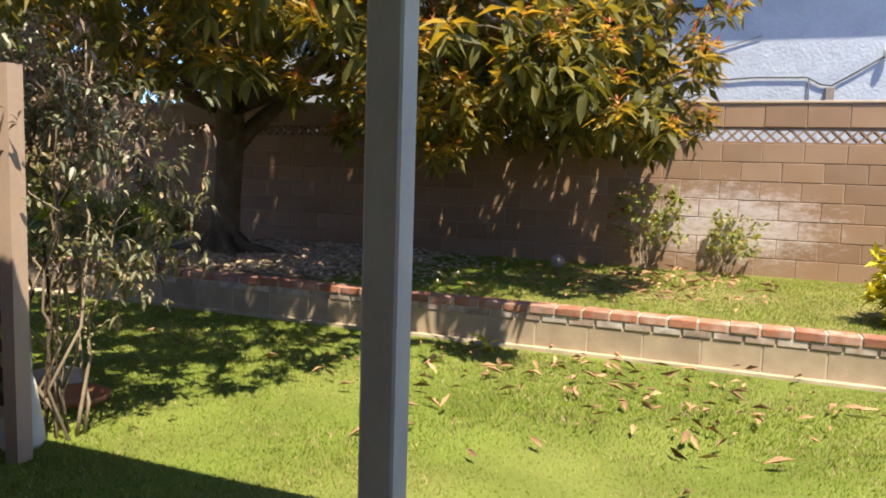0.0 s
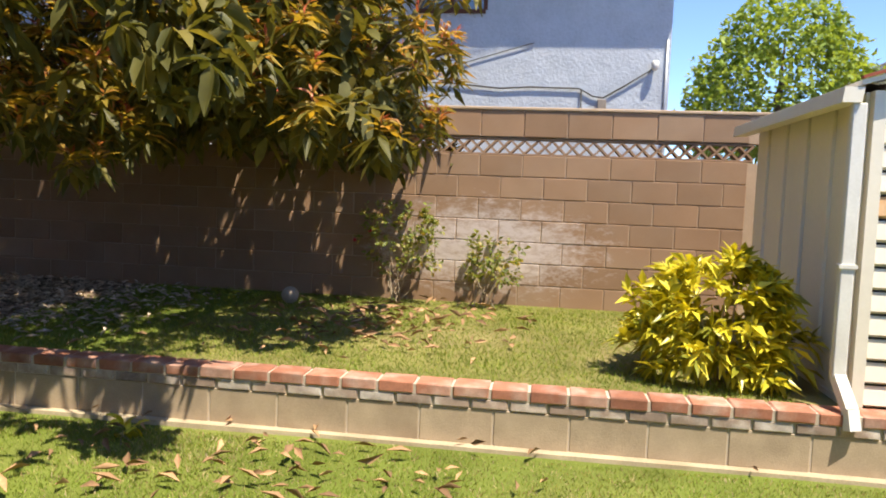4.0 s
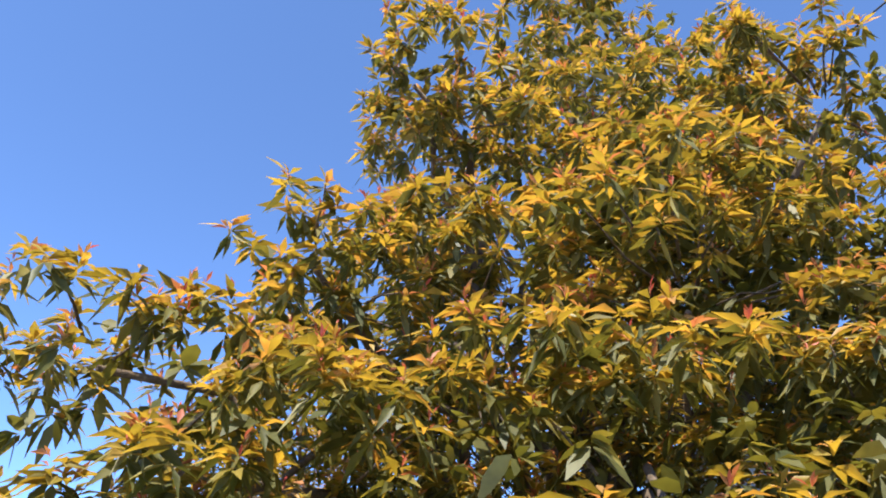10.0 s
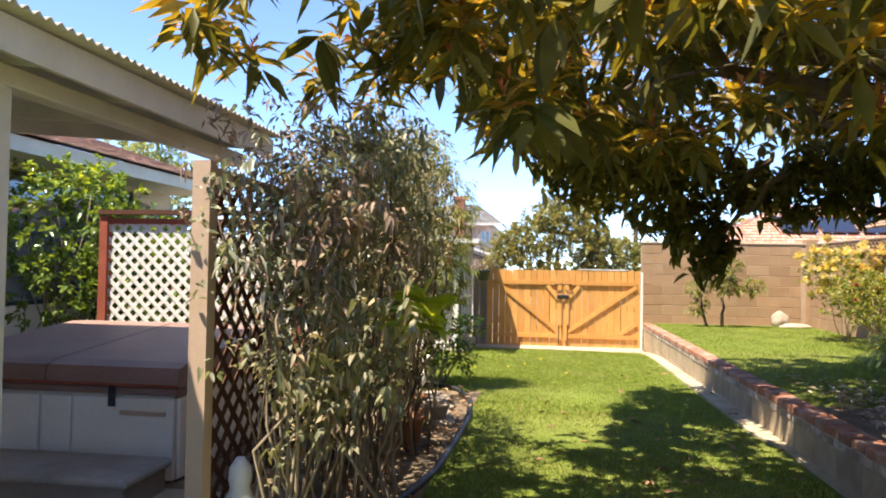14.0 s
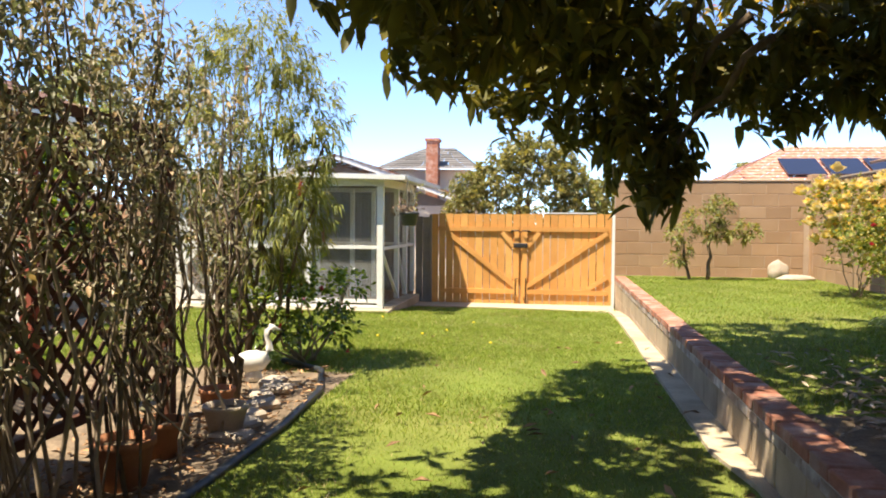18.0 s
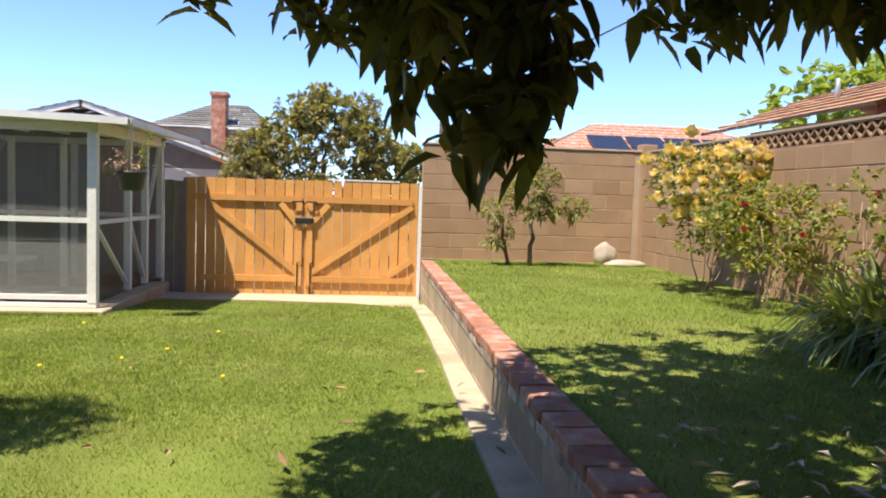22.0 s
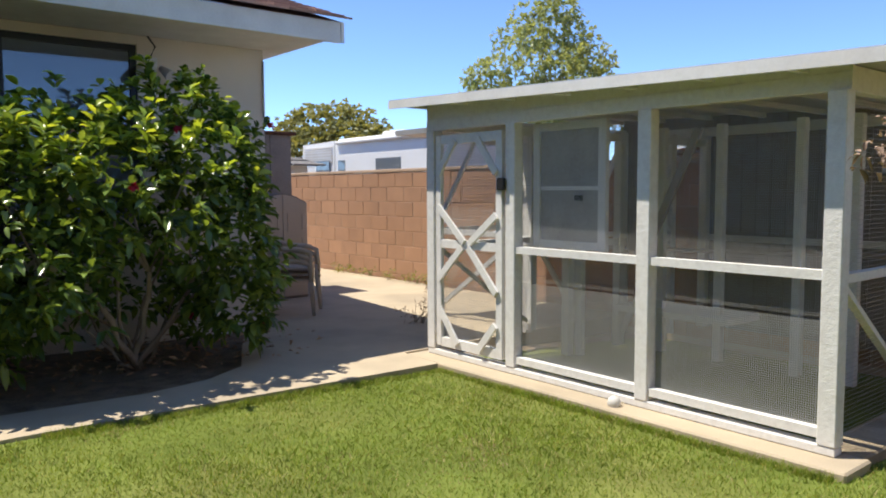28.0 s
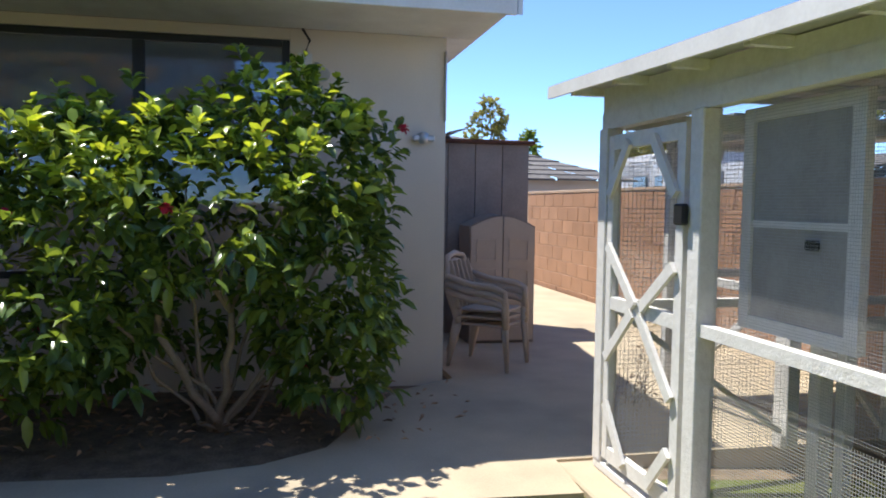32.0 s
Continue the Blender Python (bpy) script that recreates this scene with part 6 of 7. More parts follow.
shrub("yellow_seedling", "small seedling with bright yellow leaves in the lawn", "plant", (3.0, 2.85, 0.05),
      [(0, 0, 0.08, 0.05, 0.05, 0.03)], dict(n_leaf=4, length=0.13, width=0.045, droop=0.3, shape="oval"), [M["leaf_yellow"]], 2, 180, 90, "twig", 0.004)
for k in range(7):
    shrub("wall_weed", "low yellow green weeds at the foot of the block wall", "weeds", (-10.4 + 0.5 * k + 0.12 * math.sin(5 * k), 18.6, 0.035),
          [(0, 0, 0.07, 0.2, 0.06, 0.06), (0.14, 0.01, 0.1, 0.1, 0.05, 0.07)], dict(n_leaf=5, length=0.06, width=0.02, droop=0.4), [M["leaf_rose"]], 3, 90, 70 + k, "twig", 0.004, group="weeds along the side wall")
shrub("dry_brush", "small heap of dry twigs and weeds on the path", "weeds", (-5.25, 16.5, 0.035),
      [(0, 0, 0.12, 0.25, 0.18, 0.14), (0.15, 0.05, 0.3, 0.15, 0.12, 0.14)], dict(n_leaf=5, length=0.06, width=0.014, droop=0.4), [M["leaf_dry"]], 16, 50, 81, "twig", 0.005)


# ---- things beside the house corner ----
def build_closet():
    c = thing("storage_closet", "tall weathered grey plank storage closet beside the house", "cabinet", (-9, 16.2, 0.04))
    for k in range(4):
        y = 15.42 + k * 0.335
        part("plank", bm_box(-8.62, y + 0.006, 0.04, -8.6, y + 0.329, 2.3), M["grey_wood"], c)
    part("body", bm_box(-9.4, 15.42, 0.04, -8.622, 16.76, 2.3), M["grey_wood"], c)
    part("lid", bm_box(-9.45, 15.36, 2.302, -8.54, 16.82, 2.35, bev=0.008), M["dark_wood"], c, "dark flat top")


def build_cabinet():
    x, y0, y1 = -7.9, 15.86, 16.62
    c = thing("plastic_cabinet", "pale plastic two-door cabinet with an arched top", "cabinet", (x - 0.2, 16.2, 0.035))
    arch = [(y0 + (y1 - y0) * i / 12, 1.34 + 0.13 * math.sin(math.pi * i / 12)) for i in range(13)]
    part("body", bm_prism([(y0, 0.035)] + arch + [(y1, 0.035)], "x", x - 0.5, x - 0.03), M["grey_wood"], c)
    ym = (y0 + y1) / 2
    for a, b in ((y0 + 0.015, ym - 0.006), (ym + 0.006, y1 - 0.015)):
        pts = [(a + (b - a) * i / 6, 1.32 + 0.13 * math.sin(math.pi * (a + (b - a) * i / 6 - y0) / (y1 - y0))) for i in range(7)]
        d = part("door", bm_prism([(a, 0.07)] + pts + [(b, 0.07)], "x", x - 0.028, x), M["plastic_tan"], c, "moulded plastic door")
        for z0, z1 in ((0.2, 0.5), (0.6, 0.85), (0.95, 1.18)):
            for q in (bm_box(x + 0.001, a + 0.06, z0, x + 0.012, b - 0.06, z0 + 0.02), bm_box(x + 0.001, a + 0.06, z1, x + 0.012, b - 0.06, z1 + 0.02), bm_box(x + 0.001, a + 0.06, z0 + 0.021, x + 0.012, a + 0.08, z1 - 0.001), bm_box(x + 0.001, b - 0.08, z0 + 0.021, x + 0.012, b - 0.06, z1 - 0.001)):
                part("moulding", q, M["plastic_tan"], d)


def build_chair(at, turn, n=2):
    """Stacked moulded plastic armchairs; local: faces +x."""
    for s in range(n):
        z = s * 0.07
        c = thing("garden_chair", "tan moulded plastic garden armchair in a stack of three", "chair", (at[0], at[1], 0.035), "stacked chairs")
        R = Matrix.Translation((at[0], at[1], 0.035 + z)) @ Matrix.Rotation(turn, 4, "Z")

        def put(name, bm, lo=0):
            for v in bm.verts:
                v.co = R @ v.co
            part(name, bm, M["plastic_tan"], c)

        put("seat", bm_box(-0.22, -0.23, 0.40, 0.24, 0.23, 0.425, bev=0.012))
        for y in (-0.2, -0.1, 0.0, 0.1, 0.2):
            put("back_slat", bm_bar((-0.23, y, 0.43), (-0.36, y * 0.95, 0.86), 0.075, 0.014, up=(0, 1, 0)))
        put("back_rim", bm_tube([(-0.22, -0.25, 0.42), (-0.34, -0.26, 0.75), (-0.38, -0.16, 0.9), (-0.39, 0, 0.93), (-0.38, 0.16, 0.9), (-0.34, 0.26, 0.75), (-0.22, 0.25, 0.42)], 0.03, 7))
        for sy in (-1, 1):
            put("armrest", bm_tube([(-0.33, sy * 0.27, 0.72), (-0.1, sy * 0.29, 0.66), (0.15, sy * 0.29, 0.64), (0.25, sy * 0.27, 0.6), (0.27, sy * 0.26, 0.4)], 0.032, 7))
            put("leg", bm_tube([(0.25, sy * 0.25, 0.42), (0.29, sy * 0.27, 0.0)], [0.032, 0.02], 7))
            put("leg", bm_tube([(-0.22, sy * 0.24, 0.42), (-0.32, sy * 0.26, 0.0)], [0.032, 0.02], 7))


build_closet()
build_cabinet()
build_chair((-6.84, 15.8), 0.9, 3)

# ---- neighbours over the walls ----
def slope_roof(name, parent, a, b, c, d, material, course=0.3, width=0.35, seed=0, label=""):
    """Courses of tiles over a sloping four-sided roof plane: a-b eave, d-c ridge."""
    a, b, c, d = (Vector(p) for p in (a, b, c, d))
    rnd = random.Random(seed)
    bm = bmesh.new()
    n = max(2, int((d - a).length / course))
    nrm = (b - a).cross(d - a).normalized()
    if nrm.z < 0:
        nrm = -nrm
    for k in range(n):
        s0, s1 = k / n, (k + 1.25) / n
        l0, r0, l1, r1 = a.lerp(d, s0), b.lerp(c, s0), a.lerp(d, min(s1, 1)), b.lerp(c, min(s1, 1))
        m = max(2, int((r0 - l0).length / width))
        for j in range(m):
            u, w = j / m, (j + 0.97) / m
            t = nrm * (0.025 + rnd.uniform(0, 0.012))
            q = [l0.lerp(r0, u) + t, l0.lerp(r0, w) + t, l1.lerp(r1, w), l1.lerp(r1, u)]
            v = [bm.verts.new(p) for p in q]
            e = [bm.verts.new(p - nrm * 0.05) for p in q[:2]]
            bm.faces.new(v)
            bm.faces.new((e[0], e[1], v[1], v[0]))
    ob = part(name, bm, material, parent, label)
    ob["kind"] = "stuff"
    return ob


def window(parent, p, u, w, h, n, fm="white_paint"):
    """A framed window on a wall: p lower corner, u along the wall, n outward."""
    p, u, n = Vector(p), Vector(u), Vector(n)
    z = Vector((0, 0, 1))
    fr = part("window", bm_bar(p + n * 0.02 + z * -0.03, p + u * w + n * 0.02 + z * -0.03, 0.08, 0.06, up=z), M[fm], parent)
    part("window_frame", bm_bar(p + n * 0.02 + z * (h + 0.03), p + u * w + n * 0.02 + z * (h + 0.03), 0.08, 0.06, up=z), M[fm], fr)
    for a in (0, 0.5, 1):
        part("window_frame", bm_bar(p + u * w * a + n * 0.02, p + u * w * a + n * 0.02 + z * h, 0.06, 0.06), M[fm], fr)
    bm = bm_bar(p + n * 0.004 + z * h / 2, p + u * w + n * 0.004 + z * h / 2, 0.006, h, up=z)
    part("pane", bm, GLASS, fr)


def build_blue_house():
    h = thing("neighbour_house", "pale blue grey stucco two storey house behind the block wall", "house", (14, 2, 0.4))
    part("wall", bm_box(11.2, -1.385, 0.3, 11.4, 12.0, 6.0), M["stucco_blue"], h)
    part("wall", bm_box(11.402, -1.385, 0.3, 19.0, -1.185, 6.0), M["stucco_blue"], h)
    part("soffit", bm_box(10.64, -1.9, 6.002, 19.4, 12.4, 6.06), M["stucco_blue"], h)
    part("fascia", bm_box(10.6, -1.9, 5.98, 10.635, 12.4, 6.2), M["shingle_grey"], h)
    slope_roof("roof", h, (10.54, -2.0, 6.2), (10.54, 12.4, 6.2), (15, 12.4, 7.6), (15, -2.2, 7.6), M["shingle_grey"], 0.4, 0.6, 3)
    window(h, (11.2, 1.55, 4.6), (0, 1, 0), 1.1, 1.1, (-1, 0, 0), "dark_wood")
    window(h, (11.2, 5.5, 4.36), (0, 1, 0), 1.4, 1.1, (-1, 0, 0), "dark_wood")
    l = part("security_lamp", bm_lathe([(0.03, 0), (0.06, 0.05), (0.06, 0.14), (0.045, 0.15)], 10, None, (11.1, -1.147, 3.66)), M["white_paint"], h, "white floodlight")
    part("bracket", bm_bar((11.2, -1.147, 3.72), (11.08, -1.147, 3.76), 0.03), M["zinc"], l)
    part("cable", bm_tube([(11.17, 12.0, 3.3), (11.17, 4.0, 3.34), (11.17, 2.2, 3.43), (11.17, 1.25, 3.35), (11.17, 0.8, 3.38), (11.17, 0.0, 3.37), (11.17, -0.22, 3.25), (11.17, -0.38, 3.23), (11.17, -0.7, 3.42), (11.17, -1.12, 3.69)], 0.014, 5), M["wire"], h)
    part("cable", bm_tube([(11.17, -0.03, 3.35), (11.17, -0.05, 2.6)], 0.012, 5), M["wire"], h)
    part("cable", bm_tube([(11.175, 5.2, 2.9), (11.175, 2.76, 3.47), (11.175, 1.6, 3.83), (11.175, 0.75, 4.08)], 0.009, 5), M["wire"], h)
    part("conduit", bm_tube([(11.18, -1.33, 2.4), (11.18, -1.33, 4.15)], 0.02, 6), M["zinc"], h)
    part("meter_box", bm_box(11.1, -0.43, 2.9, 11.195, -0.29, 3.2, bev=0.01), M["grey_wood"], h)


build_blue_house()


def crown_tree(name, label, at, blobs, leaf, dens, length, seed, trunk=0.2, group="", nleaf=5, width=0.5, tuft=0):
    rng = np.random.default_rng(seed)
    t = thing(name, label, "tree", at, group)
    bl = [(at[0] + b[0], at[1] + b[1], at[2] + b[2], *b[3:]) for b in blobs]
    P, D = on_blobs(clumps(bl, rng, tuft, (tuft * 0.5, tuft * 0.8)) if tuft else bl, dens, rng, 0.25, -0.85, 0.1)
    foliage("crown", [(*whorls(P, D, rng, nleaf, length, length * width, 0.3, (0.3, 1.4), 0.4, "oval", flat=True), 0)], [M[leaf]], t)
    top = max(b[2] for b in blobs)
    part("trunk", limb((at[0], at[1], at[2] - 0.1), (at[0], at[1], at[2] + top * 0.8), trunk, trunk * 0.35, rng, 6, 0.0, None, 9), M["bark"], t)
    for b in bl:
        part("limb", limb((at[0], at[1], at[2] + top * 0.35), b[:3], trunk * 0.4, 0.02, rng, 5, 0.05, None, 6), M["bark"], t)
    return t


crown_tree("round_tree", "dense round fresh green street tree", (23, -6.3, 0.4), [(0, 0, 4.6, 2.2, 2.4, 2.0), (0, -1.4, 3.9, 1.6, 1.5, 1.5), (0, 1.3, 3.8, 1.7, 1.4, 1.5), (0, 0, 6.2, 1.5, 1.6, 1.2)], "leaf_fresh", 34, 0.2, 41, 0.25)
crown_tree("street_tree", "loose evergreen tree beside a tall trunk", (20, -13.5, 0.4), [(0, 0, 5.2, 1.6, 2.2, 1.6), (0, 1.6, 4.6, 1.2, 1.2, 1.2)], "leaf_far", 16, 0.25, 42, 0.32)
crown_tree("hedge_tree", "broad olive green tree behind the gate", (1.4, 24.2, -0.2), [(0.2, 0, 2.4, 1.5, 1.2, 1.4), (-0.9, 0, 1.9, 1.0, 1.0, 1.1), (1.5, 0.3, 2.0, 1.1, 1.0, 1.1), (0.4, 0, 3.1, 0.8, 0.7, 0.6), (2.7, 0.5, 1.7, 0.9, 0.9, 0.9)], "leaf_olive", 26, 0.16, 43, 0.16, nleaf=9, width=0.32, tuft=0.5)
crown_tree("lime_tree", "yellow green leafy tree behind the gate", (3.4, 25.5, -0.2), [(0, 0, 2.0, 1.3, 1.0, 0.9), (1.0, 0.5, 1.8, 0.9, 0.8, 0.8)], "leaf_fresh", 36, 0.16, 44, 0.12)
crown_tree("airy_tree", "airy pale green street tree beyond the aviary", (-14.6, 28.5, -0.1), [(0, 0, 4.8, 2.0, 1.8, 1.5), (-1.4, 0, 4.2, 1.5, 1.3, 1.2), (1.5, 0, 3.9, 1.6, 1.3, 1.0), (0.2, 0, 6.2, 1.1, 1.0, 1.0)], "leaf_pale", 15, 0.16, 45, 0.16, nleaf=7, width=0.4, tuft=0.75)
crown_tree("far_tree", "distant dark green round tree", (-54, 45, -0.1), [(0, 0, 5.5, 4.5, 4.5, 3.0), (-4, 0, 4.5, 3.5, 3, 2.3), (4, 0, 4.5, 3.5, 3, 2.2)], "leaf_far", 8, 0.5, 46, 0.4)
crown_tree("far_tree", "distant tall dark evergreen tree", (-38, 24.3, -0.1), [(0, 0, 5.0, 1.0, 1.0, 1.3), (0, 0.2, 6.2, 0.8, 0.8, 0.9), (0, 0, 4.0, 1.2, 1.2, 1.0)], "leaf_far", 12, 0.32, 47, 0.25)
crown_tree("conifer", "distant narrow dark green conifer", (-60, 34, -0.1), [(0, 0, 4, 1.6, 1.6, 1.2), (0, 0, 5.5, 1.1, 1.1, 1.1), (0, 0, 6.8, 0.6, 0.6, 1.0)], "leaf_bush", 10, 0.5, 48, 0.3)
crown_tree("far_tree", "distant green tree behind the brown roof", (17.5, 26, -0.1), [(0, 0, 4.6, 2.5, 2, 1.3), (-2.4, 0, 4.3, 1.7, 1.6, 1.0)], "leaf_fresh", 14, 0.3, 49, 0.25)
crown_tree("far_tree", "dark tree rising behind the near roof", (10.2, 11.5, 0.4), [(0, 0, 3.4, 1.2, 1.2, 1.1), (0.2, 1.0, 3.2, 1.0, 1.0, 0.9)], "leaf_far", 18, 0.22, 50, 0.2)


def build_palm(at, h):
    p = thing("palm_tree", "distant small palm tree", "tree", at)
    part("trunk", bm_tube([at, (at[0], at[1], at[2] + h)], [0.25, 0.18], 8), M["bark"], p)
    rng = np.random.default_rng(3)
    n = 26
    a = rng.uniform(0, 6.28, n)
    d = np.stack([np.cos(a), np.sin(a), rng.uniform(0.1, 1.2, n)], 1)
    v, f = leaf_batch(np.repeat(np.array([[at[0], at[1], at[2] + h]]), n, 0), d, rng.uniform(1.3, 1.9, n), 0.22, 0.8, "strap")
    foliage("fronds", [(v, f, 0)], [M["leaf_far"]], p)


build_palm((14.5, 55, 0), 5.2)


def build_east_house():
    h = thing("neighbour_house", "neighbour's grey gabled house with a tall brick chimney", "house", (25, -14, 0.3))
    part("wall", bm_box(22.2, -20, 0.3, 30, -9.6, 5.0), M["stucco"], h)
    part("gable", bm_prism([(-9.2, 5.0), (-14.6, 5.0), (-11.9, 6.6)], "x", 22.2, 22.35), M["stucco"], h)
    slope_roof("roof", h, (21.8, -8.9, 4.9), (30, -8.9, 4.9), (30, -11.0, 6.75), (21.8, -11.0, 6.75), M["shingle_grey"], 0.3, 0.5, 21)
    c = part("chimney", bm_box(21.9, -11.85, 3, 22.6, -11.2, 7.5), M["brick"], h, "red brick chimney")
    part("cap", bm_box(21.8, -11.95, 7.505, 22.7, -11.1, 7.7), M["brick"], c)
    p = thing("utility_pole", "thick weathered wooden utility pole behind the shed", "utility pole", (12, -7.3, 0.3))
    part("pole", bm_tube([(12, -7.3, 0.3), (12, -7.3, 9.5)], [0.2, 0.15], 12), M["bark"], p)


build_east_house()

# neighbour's house with the brown tile roof beside the yard
def build_side_house():
    h = thing("neighbour_house", "neighbour's low house with a brown tile roof", "house", (10.6, 17.4, 0.3))
    part("wall", bm_box(9.1, 15.6, 0.2, 12.1, 19.2, 2.7), M["stucco"], h)
    part("gable", bm_prism([(8.9, 2.705), (12.3, 2.705), (10.6, 3.36)], "y", 15.6, 15.75), M["red_wood"], h, "dull red gable end")
    part("fascia", bm_prism([(8.5, 2.55), (8.5, 2.68), (10.6, 3.46), (12.7, 2.68), (12.7, 2.55), (10.6, 3.32)], "y", 15.05, 15.1), M["red_wood"], h, "dull red barge board")
    slope_roof("roof", h, (8.4, 15.0, 2.67), (8.4, 19.6, 2.67), (10.6, 19.6, 3.48), (10.6, 15.0, 3.48), M["tile_brown"], 0.3, 0.32, 5, "brown tile roof")
    slope_roof("roof", h, (12.8, 15.0, 2.67), (12.8, 19.6, 2.67), (10.6, 19.6, 3.48), (10.6, 15.0, 3.48), M["tile_brown"], 0.6, 0.8, 6, "brown tile roof")
    part("vent_pipe", bm_tube([(9.6, 17.6, 3.05), (9.6, 17.6, 3.4)], 0.035, 8), M["zinc"], h)


build_side_house()


def build_solar_house():
    h = thing("neighbour_house", "distant house with a red brown roof and solar panels", "house", (15, 44, 0))
    part("wall", bm_box(10, 40, -0.2, 24, 48, 3.2), M["stucco"], h)
    slope_roof("roof", h, (9.2, 39.2, 3.1), (24.8, 39.2, 3.1), (19.5, 44, 5.4), (13.8, 44, 5.4), M["brick"], 0.5, 0.7, 7, "red brown tile roof")
    slope_roof("roof", h, (9.2, 39.2, 3.1), (9.2, 48.8, 3.1), (13.8, 44.1, 5.4), (13.8, 44, 5.4), M["brick"], 0.5, 0.7, 8, "red brown tile roof")
    for k in range(4):
        x = 12.8 + k * 1.9
        p = [Vector((x, 40.2 + 0.0, 3.72)), Vector((x + 1.7, 40.2, 3.72)), Vector((x + 1.7, 42.0, 4.58)), Vector((x, 42.0, 4.58))]
        bm = bmesh.new()
        lo = [bm.verts.new(q) for q in p]
        hi = [bm.verts.new(q + Vector((0, -0.03, 0.06))) for q in p]
        bm.faces.new(hi)
        for i in range(4):
            bm.faces.new((lo[i], lo[(i + 1) % 4], hi[(i + 1) % 4], hi[i]))
        part("solar_panel", bm, M["solar"], h, "dark blue solar panel")


build_solar_house()


def build_gable_house():
    h = thing("neighbour_house", "neighbour's single storey house with brown roof and white gable boards", "house", (-5, 28, 0))
    part("wall", bm_box(-9.5, 26.6, -0.3, -0.6, 33, 1.95), M["stucco"], h)
    part("gable", bm_prism([(-9.5, 1.955), (-0.6, 1.955), (-4.35, 3.2)], "y", 26.6, 26.75), M["grey_wood"], h)
    part("barge_board", bm_bar((-4.3, 25.95, 3.42), (-0.1, 25.95, 1.98), 0.04, 0.16), M["white_paint"], h, "white barge board")
    part("barge_board", bm_bar((-4.4, 25.95, 3.42), (-10, 25.95, 1.98), 0.04, 0.16), M["white_paint"], h, "white barge board")
    slope_roof("roof", h, (0.0, 25.9, 2.0), (0.0, 33.5, 2.0), (-4.35, 33.5, 3.5), (-4.35, 25.9, 3.5), M["tile_brown"], 0.3, 0.4, 9, "brown shingle roof")
    slope_roof("roof", h, (-10.1, 25.9, 2.0), (-10.1, 33.5, 2.0), (-4.35, 33.5, 3.5), (-4.35, 25.9, 3.5), M["tile_brown"], 0.3, 0.4, 10, "brown shingle roof")


build_gable_house()


def build_chimney_house():
    h = thing("neighbour_house", "two storey grey house with a brick chimney and dark roof", "house", (-2.8, 37, 0))
    part("wall", bm_box(-4.6, 34.6, -0.3, -1.15, 41, 3.62), M["stucco"], h)
    slope_roof("roof", h, (-5.0, 34.0, 3.66), (-0.75, 34.0, 3.66), (-2.2, 37, 4.75), (-3.4, 37, 4.75), M["shingle_grey"], 0.3, 0.5, 11)
    slope_roof("roof", h, (-0.75, 34.0, 3.66), (-0.75, 41, 3.66), (-2.2, 38, 4.75), (-2.2, 37, 4.75), M["shingle_grey"], 0.3, 0.5, 12)
    slope_roof("roof", h, (-5.0, 34.0, 3.66), (-5.0, 41, 3.66), (-3.4, 38, 4.75), (-3.4, 37, 4.75), M["shingle_grey"], 0.3, 0.5, 13)
    part("eave", bm_box(-5.0, 34.0, 3.6, -0.75, 34.08, 3.7), M["white_paint"], h)
    c = part("chimney", bm_box(-2.9, 33.9, 0, -2.42, 34.55, 4.72), M["brick"], h, "red brick chimney")
    part("cap", bm_box(-2.95, 33.86, 4.725, -2.37, 34.6, 4.84), M["brick"], c)
    window(h, (-1.75, 34.6, 2.7), (1, 0, 0), 0.45, 0.6, (0, -1, 0))


build_chimney_house()


# grey roofed house and roofs down the side street
def build_far_house(x0, x1, y0, y1, hw, hr, rm, label, wm="stucco"):
    h = thing("far_house", label, "house", ((x0 + x1) / 2, (y0 + y1) / 2, 0), "houses down the street")
    part("wall", bm_box(x0 + 0.4, y0 + 0.4, -0.3, x1 - 0.4, y1 - 0.4, hw), M[wm], h)
    ym = (y0 + y1) / 2
    slope_roof("roof", h, (x0, y0, hw), (x1, y0, hw), (x1, ym, hr), (x0, ym, hr), M[rm], 0.5, 1.0, 14)
    slope_roof("roof", h, (x1, y0, hw), (x1, y1, hw), (x1 - 2.5, ym + 0.1, hr), (x1 - 2.5, ym, hr), M[rm], 0.5, 1.0, 15)
    part("fascia", bm_box(x0, y0 - 0.03, hw - 0.15, x1, y0 + 0.02, hw + 0.03), M["white_paint"], h)
    for k in range(3):
        window(h, (x0 + 1.5 + k * (x1 - x0) / 3, y0 + 0.4, 1.0), (1, 0, 0), 1.5, 1.0, (0, -1, 0))
    return h


build_far_house(-42, -20, 30, 40, 2.5, 3.6, "shingle_grey", "low grey roofed house down the street", "grey_panel")
build_far_house(-30, -17.2, 14, 22.5, 2.2, 3.4, "shingle_grey", "grey shingled house beyond the side path")


